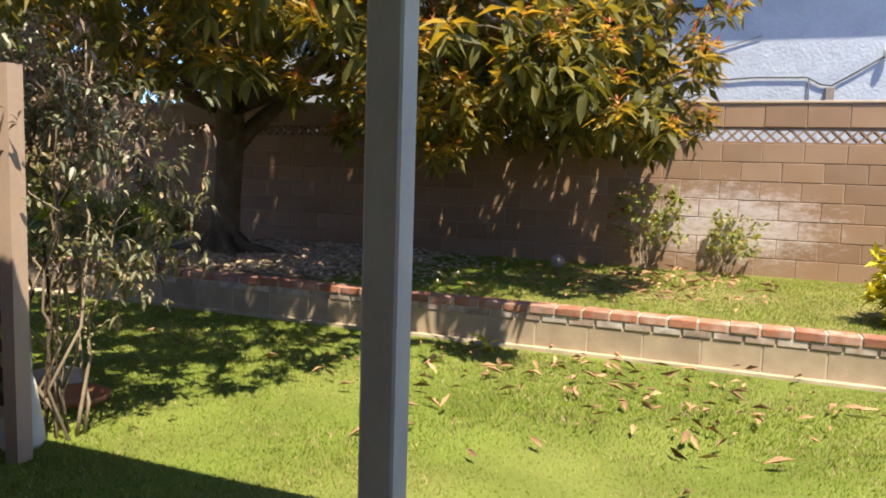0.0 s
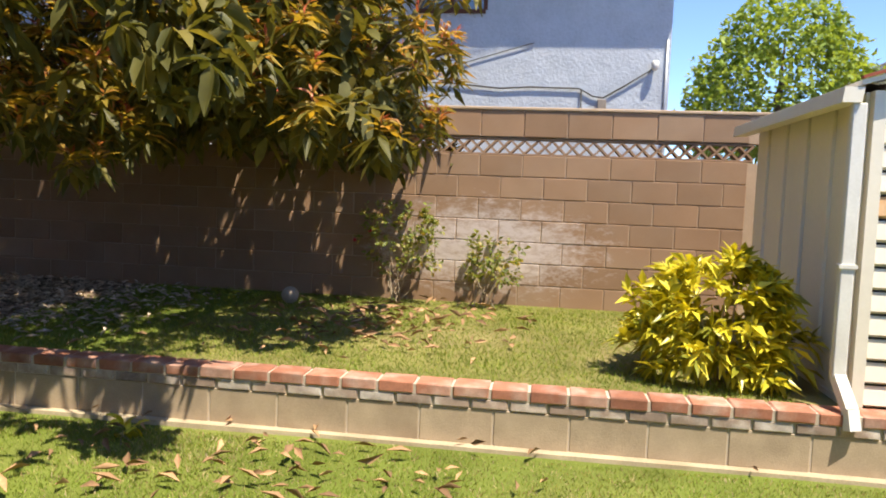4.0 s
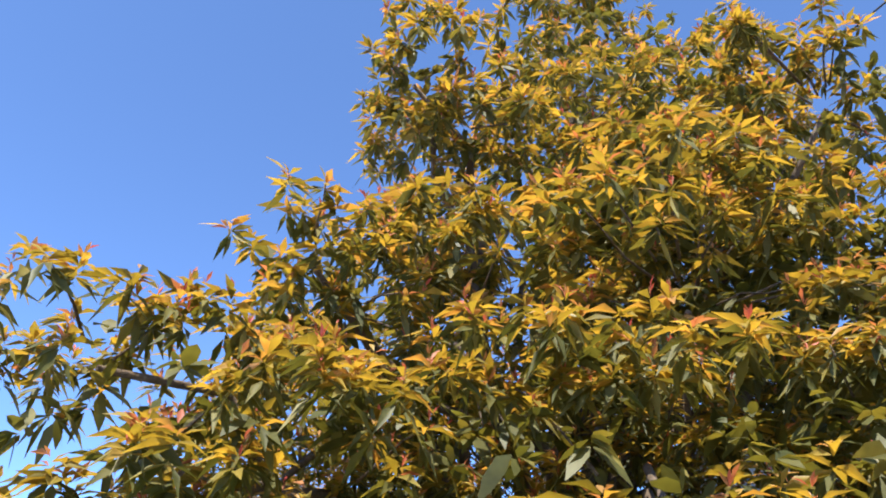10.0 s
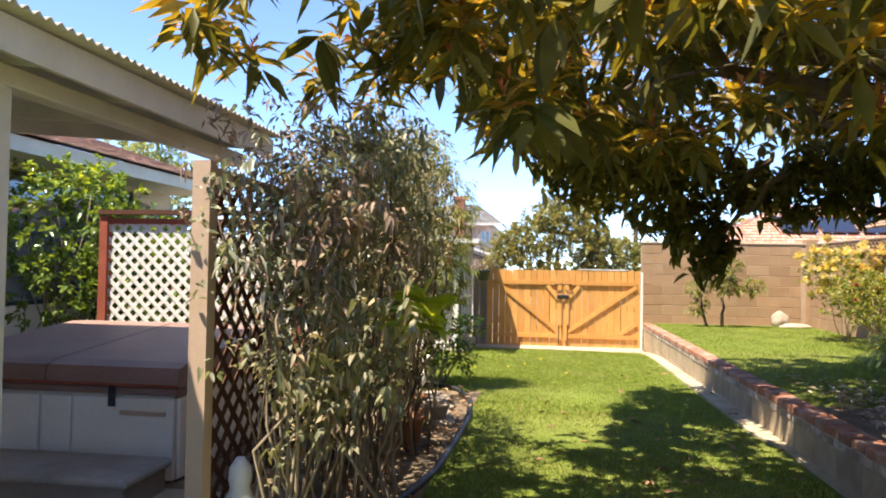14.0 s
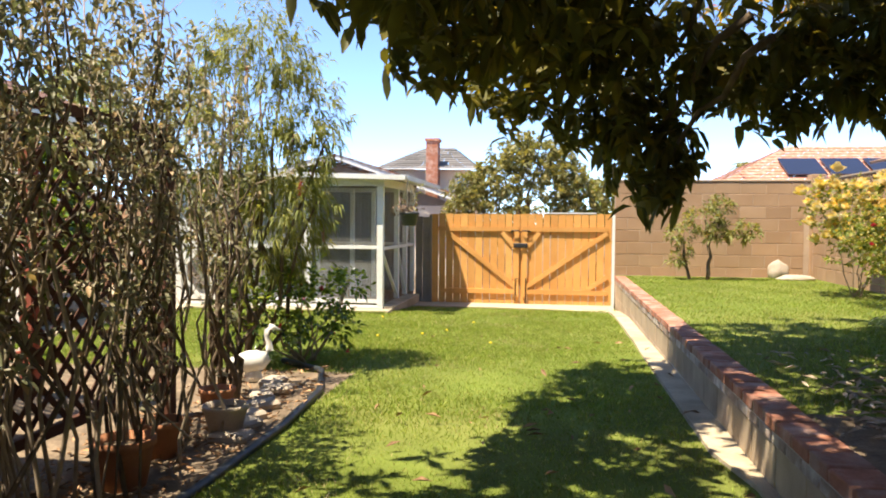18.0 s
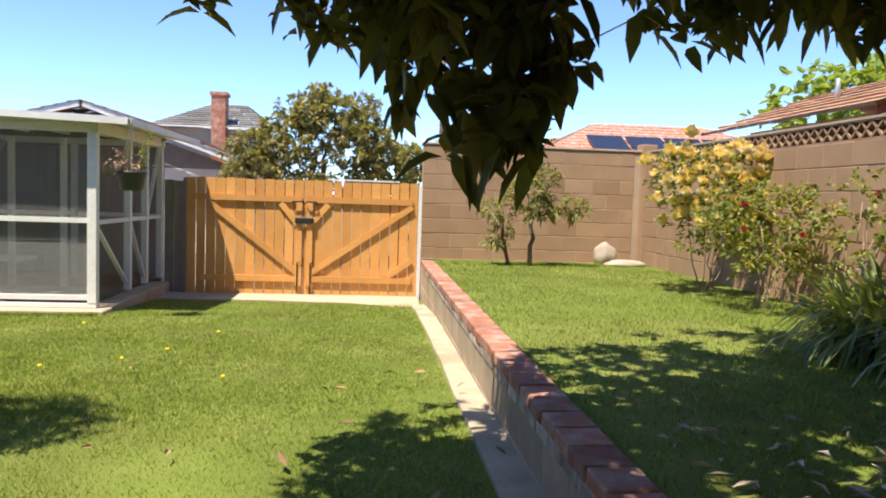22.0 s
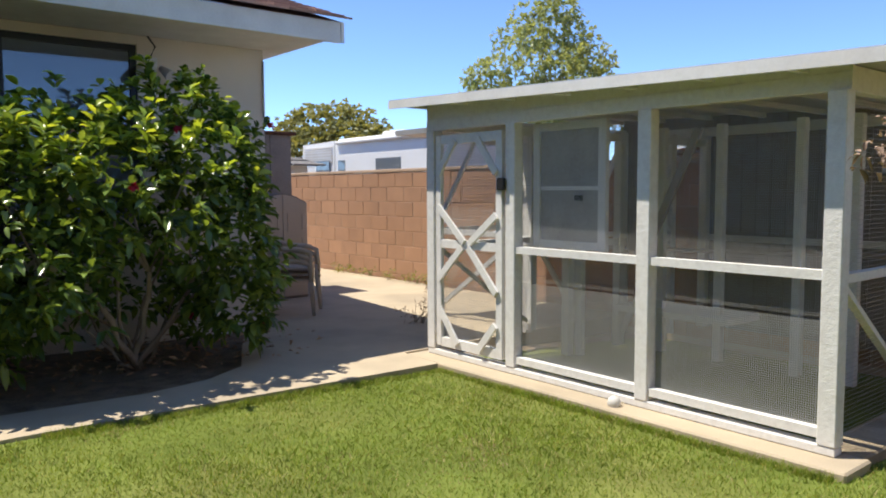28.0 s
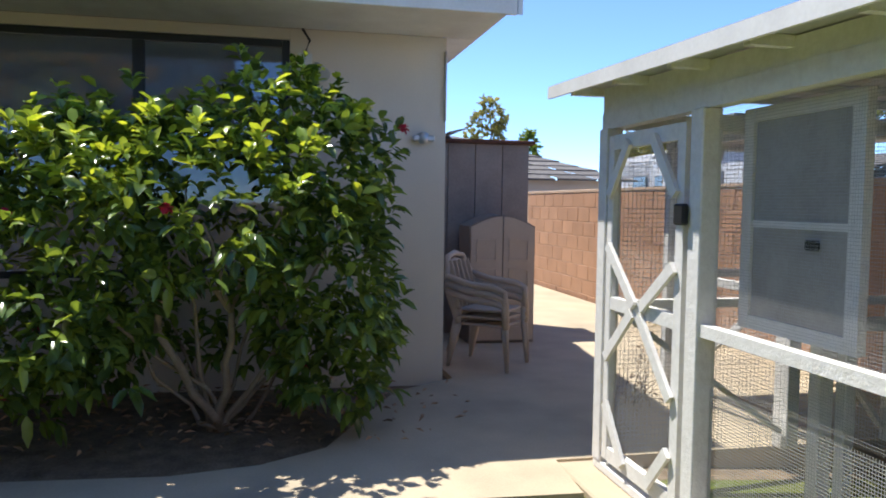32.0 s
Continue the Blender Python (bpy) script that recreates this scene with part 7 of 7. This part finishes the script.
def build_rv():
    x0, x1, y = -20.6, -13.4, 23.6
    r = thing("motorhome", "white motorhome with a dark stripe parked behind the wall", "vehicle", (-17, 24.8, -0.2))
    part("body", bm_box(x0 + 1.9, y, 0.35, x1, y + 2.4, 3.05, bev=0.15), M["rv"], r)
    part("nose", bm_prism([(x0 + 1.895, 0.35), (x0 + 1.895, 3.0), (x0, 2.95), (x0 - 0.05, 2.2), (x0 - 0.2, 1.3), (x0 - 0.2, 0.35)], "y", y + 0.05, y + 2.35), M["rv"], r)
    for k in range(6):
        part("rib", bm_box(x0 + 0.1, y + 0.02, 2.35 + 0.09 * k, x0 + 1.8, y + 0.045, 2.39 + 0.09 * k), M["grey_panel"], r)
    for a, b in ((x0 + 0.9, x0 + 1.7), (x0 + 2.2, x0 + 2.6), (x0 + 4.2, x0 + 5.4)):
        part("window", bm_box(a, y - 0.012, 1.95, b, y + 0.04, 2.4, bev=0.01), GLASS, r)
    part("stripe", bm_box(x0 + 1.95, y - 0.006, 1.5, x1 - 0.1, y + 0.03, 1.62), M["grey_wood"], r)
    part("roof_unit", bm_box(x0 + 3.5, y + 0.7, 3.06, x0 + 4.6, y + 1.7, 3.22, bev=0.05), M["rv"], r)
    part("awning", bm_tube([(x0 + 2.2, y - 0.05, 2.92), (x1 - 0.2, y - 0.05, 2.92)], 0.06, 8), M["grey_panel"], r)
    for a in (x0 + 1.2, x1 - 1.8):
        part("wheel", bm_tube([(a, y + 0.02, 0.2), (a, y + 0.28, 0.2)], 0.4, 18), M["plastic_black"], r)


build_rv()


def street_lamp(at, h, arm, label):
    s = thing("street_lamp", label, "street lamp", at)
    part("pole", bm_tube([at, (at[0], at[1], at[2] + h)], [0.12, 0.07], 8), M["zinc"], s)
    part("arm", bm_tube([(at[0], at[1], at[2] + h), (at[0] + arm * 0.5, at[1], at[2] + h + 0.4), (at[0] + arm, at[1], at[2] + h + 0.45)], 0.05, 6), M["zinc"], s)
    part("head", bm_box(at[0] + arm - 0.35, at[1] - 0.15, at[2] + h + 0.4, at[0] + arm + 0.35, at[1] + 0.15, at[2] + h + 0.55, bev=0.04), M["zinc"], s)


street_lamp((-30.4, 60, -0.2), 8.6, -3.0, "grey street lamp with a long arm")
street_lamp((-70, 52, -0.2), 8.4, -3.0, "distant grey street lamp")


def build_poles():
    p = thing("utility_pole", "wooden utility pole with crossarms and wires", "utility pole", (6.2, 45, 0))
    part("pole", bm_tube([(6.2, 45, 0), (6.2, 45, 8.9)], [0.16, 0.1], 8), M["bark"], p)
    for z in (8.6, 7.3):
        part("crossarm", bm_box(5.2, 44.9, z, 7.2, 45.1, z + 0.14), M["bark"], p)
    w = thing("overhead_wires", "dark overhead wires crossing the sky", "wire", (9, 20, 7))
    for k, (a, b) in enumerate((((9.0, -30, 12.5), (5.5, 45, 8.1)), ((9.6, -30, 12.5), (6.9, 45, 8.1)), ((10.4, -30, 12.0), (6.2, 45, 7.4)), ((11.6, -30, 11.5), (7.0, 45, 7.4)), ((12.9, -30, 7.8), (9.4, 47.6, 7.66)))):
        pts = [(a[0] + (b[0] - a[0]) * s, a[1] + (b[1] - a[1]) * s, a[2] + (b[2] - a[2]) * s - 1.2 * math.sin(math.pi * s)) for s in np.linspace(0, 1, 25)]
        part("wire", bm_tube(pts, 0.014 if k < 4 else 0.028, 5), M["wire"], w)


build_poles()

# ---- grass blades, leaf litter ----
def grass(name, label, n, region, height, seed, material="grass_blade"):
    rng = np.random.default_rng(seed)
    x, y, keep = region(rng, n)
    x, y = x[keep], y[keep]
    n = len(x)
    z = np.where(x > 3.515, 0.42, np.interp(y, (-60, 9, 15.7, 18.4), (0.05, 0.05, -0.03, -0.2))) - 0.012
    a = rng.uniform(0, 2 * math.pi, n)
    tuft = 0.8 + 0.4 * (np.sin(x * 3.1 + np.sin(y * 2.3)) * np.sin(y * 2.7 + np.cos(x * 1.9)) * 0.5 + 0.5)
    h = height * rng.uniform(0.5, 1.3, n) * tuft
    w = rng.uniform(0.003, 0.0065, n)
    lean = rng.normal(size=(n, 2)) * 0.5 * h[:, None]
    base = np.stack([x, y, z], 1)
    sd = np.stack([np.cos(a), np.sin(a), np.zeros(n)], 1) * w[:, None]
    tip = base + np.stack([lean[:, 0], lean[:, 1], h], 1)
    v = np.stack([base - sd, base + sd, tip], 1).reshape(-1, 3)
    f = np.arange(3 * n).reshape(-1, 3)
    ob = new(name, np_mesh(name, v, f, [M[material]]))
    tagged(ob, label, "grass", kind="stuff")


def lower(rng, n):
    k = rng.random(n)
    y = np.where(k < 0.45, rng.uniform(-2.5, 7.5, n), np.where(k < 0.72, rng.uniform(7.5, 18.2, n), np.clip(rng.normal(12.9, 2.0, n), 7.5, 17.9)))
    x = rng.uniform(-3.7, 3.33, n)
    bed = (x < 0.5) & (y > 5.3) & (y < 10.4)
    pat = (x < -0.72) & (y < 5.7)
    pat2 = (x < -0.8) & (y < 10.4)
    av = (x < -0.35) & (y > 15.58)
    gate = (y > 17.78)
    edge = (x > 3.25) & (y > 8.3)
    return x, y, ~(bed | pat | pat2 | av | gate | edge)


def upper(rng, n):
    y = np.where(rng.random(n) < 0.5, rng.uniform(-1.3, 5.2, n), rng.uniform(7.8, 18.9, n))
    x = rng.uniform(3.63, 7.15, n)
    return x, y, ~((y > 5.0) & (y < np.where(x > 5.2, 9.0, 8.0)) & (rng.random(n) < 0.85))


grass("lawn_grass", "short green lawn grass with drier patches", 600000, lower, 0.034, 61)
def verge(rng, n):
    along = rng.random(n) < 0.5
    y = np.where(along, rng.uniform(12.4, 15.42, n), 15.44 - np.abs(rng.normal(0, 0.03, n)))
    x = np.where(along, np.interp(y, (12.4, 14.2, 15.42), (-3.74, -3.65, -3.59)) + np.abs(rng.normal(0, 0.05, n)), rng.uniform(-3.6, -0.35, n))
    return x, y, np.ones(n, bool)


grass("verge_grass", "longer grass along the concrete edges", 12000, verge, 0.048, 64)
grass("terrace_grass", "short grass on the upper level", 160000, upper, 0.036, 62)


def litter(name, label, n, cx, cy, sx, sy, z, seed, size=0.11, lo=None, hi=None, material="dry_leaf"):
    rng = np.random.default_rng(seed)
    x, y = rng.normal(cx, sx, n), rng.normal(cy, sy, n)
    if lo:
        k = (x > lo[0]) & (x < hi[0]) & (y > lo[1]) & (y < hi[1])
        x, y = x[k], y[k]
    n = len(x)
    pos = np.stack([x, y, z + rng.uniform(0.025, 0.05, n)], 1)
    a = rng.uniform(0, 6.28, n)
    d = np.stack([np.cos(a), np.sin(a), rng.normal(size=n) * 0.18], 1)
    ln = size * rng.uniform(0.6, 1.3, n)
    v, f = leaf_batch(pos, d, ln, ln * 0.3, rng.uniform(-0.25, 0.2, n), "long", 0.5, rng.normal(size=n) * 0.6)
    ob = new(name, np_mesh(name, v, f, [M[material]], smooth=True))
    tagged(ob, label, "leaves", kind="stuff")


litter("fallen_leaves", "curled brown fallen leaves on the upper grass", 260, 5.6, 1.9, 0.9, 0.7, 0.43, 71, 0.13, (3.9, 0.2), (7.1, 4.5))
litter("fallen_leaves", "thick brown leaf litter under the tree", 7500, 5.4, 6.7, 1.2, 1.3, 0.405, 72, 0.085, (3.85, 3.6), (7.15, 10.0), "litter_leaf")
litter("fallen_leaves", "scattered brown leaves on the lower lawn", 190, 2.4, 1.7, 0.7, 1.1, 0.07, 73, 0.13, (0.0, -1.5), (3.5, 5))
litter("fallen_leaves", "few brown leaves on the lawn", 90, 2.2, 8.0, 0.9, 3.0, 0.06, 74, 0.1, (0.6, 4), (3.4, 14))
litter("fallen_leaves", "dry brown leaves in the bed", 1100, 0.0, 7.8, 0.3, 1.6, 0.04, 75, 0.07, (-0.7, 5.3), (0.48, 10.6))
litter("fallen_leaves", "brown fallen leaves under the bush", 500, -5.3, 13.2, 0.5, 1.1, 0.05, 76, 0.07, (-6.3, 11), (-4.5, 15.2))


def dry(rng, n):
    x, y, keep = lower(rng, n)
    patch = np.sin(x * 2.1 + 1.3 * np.sin(y * 1.7)) * np.sin(y * 1.9 + np.cos(x * 2.3)) + 0.35 * np.sin(x * 7 + y * 5)
    return x, y, keep & (patch + rng.normal(size=n) * 0.25 > np.where(y < 4, -0.15, 0.8))


grass("dry_grass", "dry straw coloured patches in the lawn", 200000, dry, 0.034, 63, "grass_dry")
for k, (x, y) in enumerate(((0.2, 12.6), (0.7, 12.9), (0.95, 13.3), (-0.6, 12.9), (1.6, 12.3), (-1.3, 13.6), (1.2, 14.2), (-0.2, 14.6))):
    d = thing("dandelion", "small yellow dandelion flower in the lawn", "flower", (x, y, lawn_z(y)), "dandelions")
    part("stalk", bm_tube([(x, y, lawn_z(y) - 0.01), (x + 0.006, y, lawn_z(y) + 0.05)], 0.002, 5), M["leaf_lime"], d)
    part("head", bm_lathe([(0.002, 0.045), (0.016, 0.052), (0.019, 0.06), (0.01, 0.068), (0.001, 0.07)], 10, None, (x + 0.006, y, lawn_z(y))), M["petal_dandelion"], d)

# ---- walls of blocks and bricks, piece by piece ----
def chip_box(name, lx, ly, lz, material, bev=0.006, seed=0):
    """A block with softened, slightly uneven edges, its origin at its middle."""
    bm = bm_box(-lx / 2, -ly / 2, -lz / 2, lx / 2, ly / 2, lz / 2, bev=bev)
    rnd = random.Random(seed)
    for v in bm.verts:
        v.co += Vector((rnd.uniform(-1, 1), rnd.uniform(-1, 1), rnd.uniform(-1, 1))) * bev * 0.35
    return to_mesh(name, bm, material)


def block_run(wall, along, a, c, face, zs, material, depth=0.19, length=0.406, rise=0.203, name="block", gap=0.008):
    """Courses of blocks in running bond; along: 'x' or 'y'; face: the middle line of the wall."""
    full = [chip_box(name, length - gap, depth, rise - gap, material, seed=s) for s in range(3)]
    half = chip_box(name, length / 2 - gap, depth, rise - gap, material, seed=9)
    turn = math.pi / 2 if along == "y" else 0.0
    rnd = random.Random(len(bpy.data.objects))
    for k, z in enumerate(zs):
        p = a
        if k % 2:
            q = p + length / 4
            piece(name, half, wall, (face, q, z) if along == "y" else (q, face, z), turn)
            p += length / 2
        while p + length <= c + 0.02:
            q = p + length / 2
            o = face + rnd.uniform(-0.002, 0.002)
            piece(name, rnd.choice(full), wall, (o, q, z) if along == "y" else (q, o, z), turn)
            p += length
        if p + length / 2 <= c + 0.02:
            q = p + length / 4
            piece(name, half, wall, (face, q, z) if along == "y" else (q, face, z), turn)


def screen_block(name, w, h, d, material):
    """A pierced block: a thin frame with a cross of bars and a small lozenge at its sides."""
    bm = bmesh.new()
    t = 0.018
    bm_box(-w / 2, -d / 2, -h / 2, w / 2, d / 2, -h / 2 + t, bm)
    bm_box(-w / 2, -d / 2, h / 2 - t, w / 2, d / 2, h / 2, bm)
    for x in (-w / 2, 0):
        for s in (1, -1):
            bm_bar((x, 0, -s * (h / 2 - t)), (x + w / 2, 0, s * (h / 2 - t)), t * 1.2, d, bm, up=(0, 1, 0))
    return to_mesh(name, bm, material)


# back wall, near stretch with a course over the pierced blocks
TOP = 2.09
wall_back = solid("wall_back", bm_box(7.212, -6.2, 0.2, 7.388, 11.25, TOP - 0.01), M["mortar_wall"], "brown concrete block wall with a pierced course", "wall", kind="structure")
BLOCK = dict(length=0.475, rise=0.24)
zs = [TOP - 0.12 - 0.24 * k for k in range(8)]
block_run(wall_back, "y", -1.7, 11.25, 7.3, zs, M["block_salt"], **BLOCK)
sb = screen_block("screen_block", 0.30, 0.185, 0.16, M["block"])
y = -1.6
while y < 11.1:
    piece("screen_block", sb, wall_back, (7.3, y, TOP + 0.094), math.pi / 2)
    y += 0.302
part("mortar_bed", bm_box(7.215, -6.2, TOP + 0.195, 7.385, 11.25, TOP + 0.488), M["mortar_wall"], wall_back)
block_run(wall_back, "y", -1.7, 11.25, 7.3, [TOP + 0.197 + 0.145], M["block"], length=0.475, rise=0.29)
part("coping", bm_box(7.19, -6.2, TOP + 0.49, 7.41, 11.25, TOP + 0.525, bev=0.008), M["mortar_wall"], wall_back, "thin grey cement cap")
# plain pier between the stretches
pier = solid("wall_pier", bm_box(7.205, 11.255, 0.2, 7.4, 11.66, 2.6), M["mortar_wall"], "brown block pier joining two stretches of wall", "wall", kind="structure")
block_run(pier, "y", 11.255, 11.66, 7.3, [2.48 - 0.24 * k for k in range(9)], M["block"], depth=0.205, length=0.4, rise=0.24)
# far stretch, pierced blocks on top
wall_far = solid("wall_back_far", bm_box(7.212, 11.665, 0.2, 7.388, 19.05, TOP - 0.01), M["mortar_wall"], "sunlit brown block wall topped with pierced blocks", "wall", kind="structure")
block_run(wall_far, "y", 11.665, 19.05, 7.3, zs, M["block_front"], **BLOCK)
y = 11.83
while y < 18.9:
    piece("screen_block", sb, wall_far, (7.3, y, TOP + 0.094), math.pi / 2)
    y += 0.302
part("coping", bm_box(7.21, 11.665, TOP + 0.189, 7.39, 18.95, TOP + 0.215), M["mortar_wall"], wall_far)
# front wall beside the gate
wall_front = solid("wall_front", bm_box(3.5, 19.112, -0.3, 7.2, 19.288, 2.27), M["mortar_wall"], "tan block wall closing the yard beside the gate", "wall", kind="structure")
block_run(wall_front, "x", 3.5, 7.2, 19.2, [2.16 - 0.24 * k for k in range(8)], M["block_front"], **BLOCK)
part("coping", bm_box(3.48, 19.09, 2.285, 7.2, 19.31, 2.32, bev=0.006), M["mortar_wall"], wall_front)
part("corner_post", bm_box(7.16, 19.05, 0.3, 7.42, 19.32, 2.42, bev=0.01), M["block_front"], wall_front)
# side wall behind the aviary
wall_side = solid("wall_side", bm_box(-17, 18.762, -0.3, -0.55, 18.938, 1.79), M["mortar_wall"], "reddish tan block wall along the side path", "wall", kind="structure")
block_run(wall_side, "x", -14.5, -0.6, 18.85, [1.672 - 0.24 * k for k in range(8)], M["block_side"], **BLOCK)
part("coping", bm_box(-17, 18.745, 1.8, -0.55, 18.955, 1.85, bev=0.008), M["mortar_wall"], wall_side, "pale cement cap")

# low retaining wall: blocks, a grey brick course, red brick cap
low = solid("wall_low", bm_box(3.470, -4.6, -0.4, 3.650, 18.4, 0.37), M["mortar"], "low retaining wall of blocks with a red brick cap", "wall", kind="structure")
for a, z in ((-2.7, 0.19), (4.6, -0.05), (14.4, -0.29)):
    block_run(low, "y", a, 18.4, 3.560, [z], M["block_low"], length=0.475, rise=0.24)
cap = [chip_box("brick", 0.226, 0.20, 0.07, M["brick"], 0.007, s) for s in range(4)]
mid = [chip_box("brick", 0.226, 0.20, 0.062, M["brick_grey"], 0.006, s) for s in range(4)]
rnd = random.Random(5)
y = -2.63
part("mortar_bed", bm_box(3.458, -2.7, 0.371, 3.645, 18.4, 0.438), M["mortar"], low)
while y < 18.3:
    piece("brick", rnd.choice(cap), low, (3.550 + rnd.uniform(-0.004, 0.004), y, 0.412 + rnd.uniform(-0.002, 0.003)), math.pi / 2)
    piece("brick", rnd.choice(mid), low, (3.557, y + 0.122, 0.340), math.pi / 2)
    y += 0.243

# ---- the plan's units to metres ----
for me in bpy.data.meshes:
    me.transform(Matrix.Scale(UNIT, 4))
for ob in scene.objects:
    if ob.type in ("MESH", "EMPTY"):
        m, inv = ob.matrix_basis.copy(), ob.matrix_parent_inverse.copy()
        m.translation *= UNIT
        inv.translation *= UNIT
        ob.matrix_parent_inverse = inv
        ob.matrix_basis = m
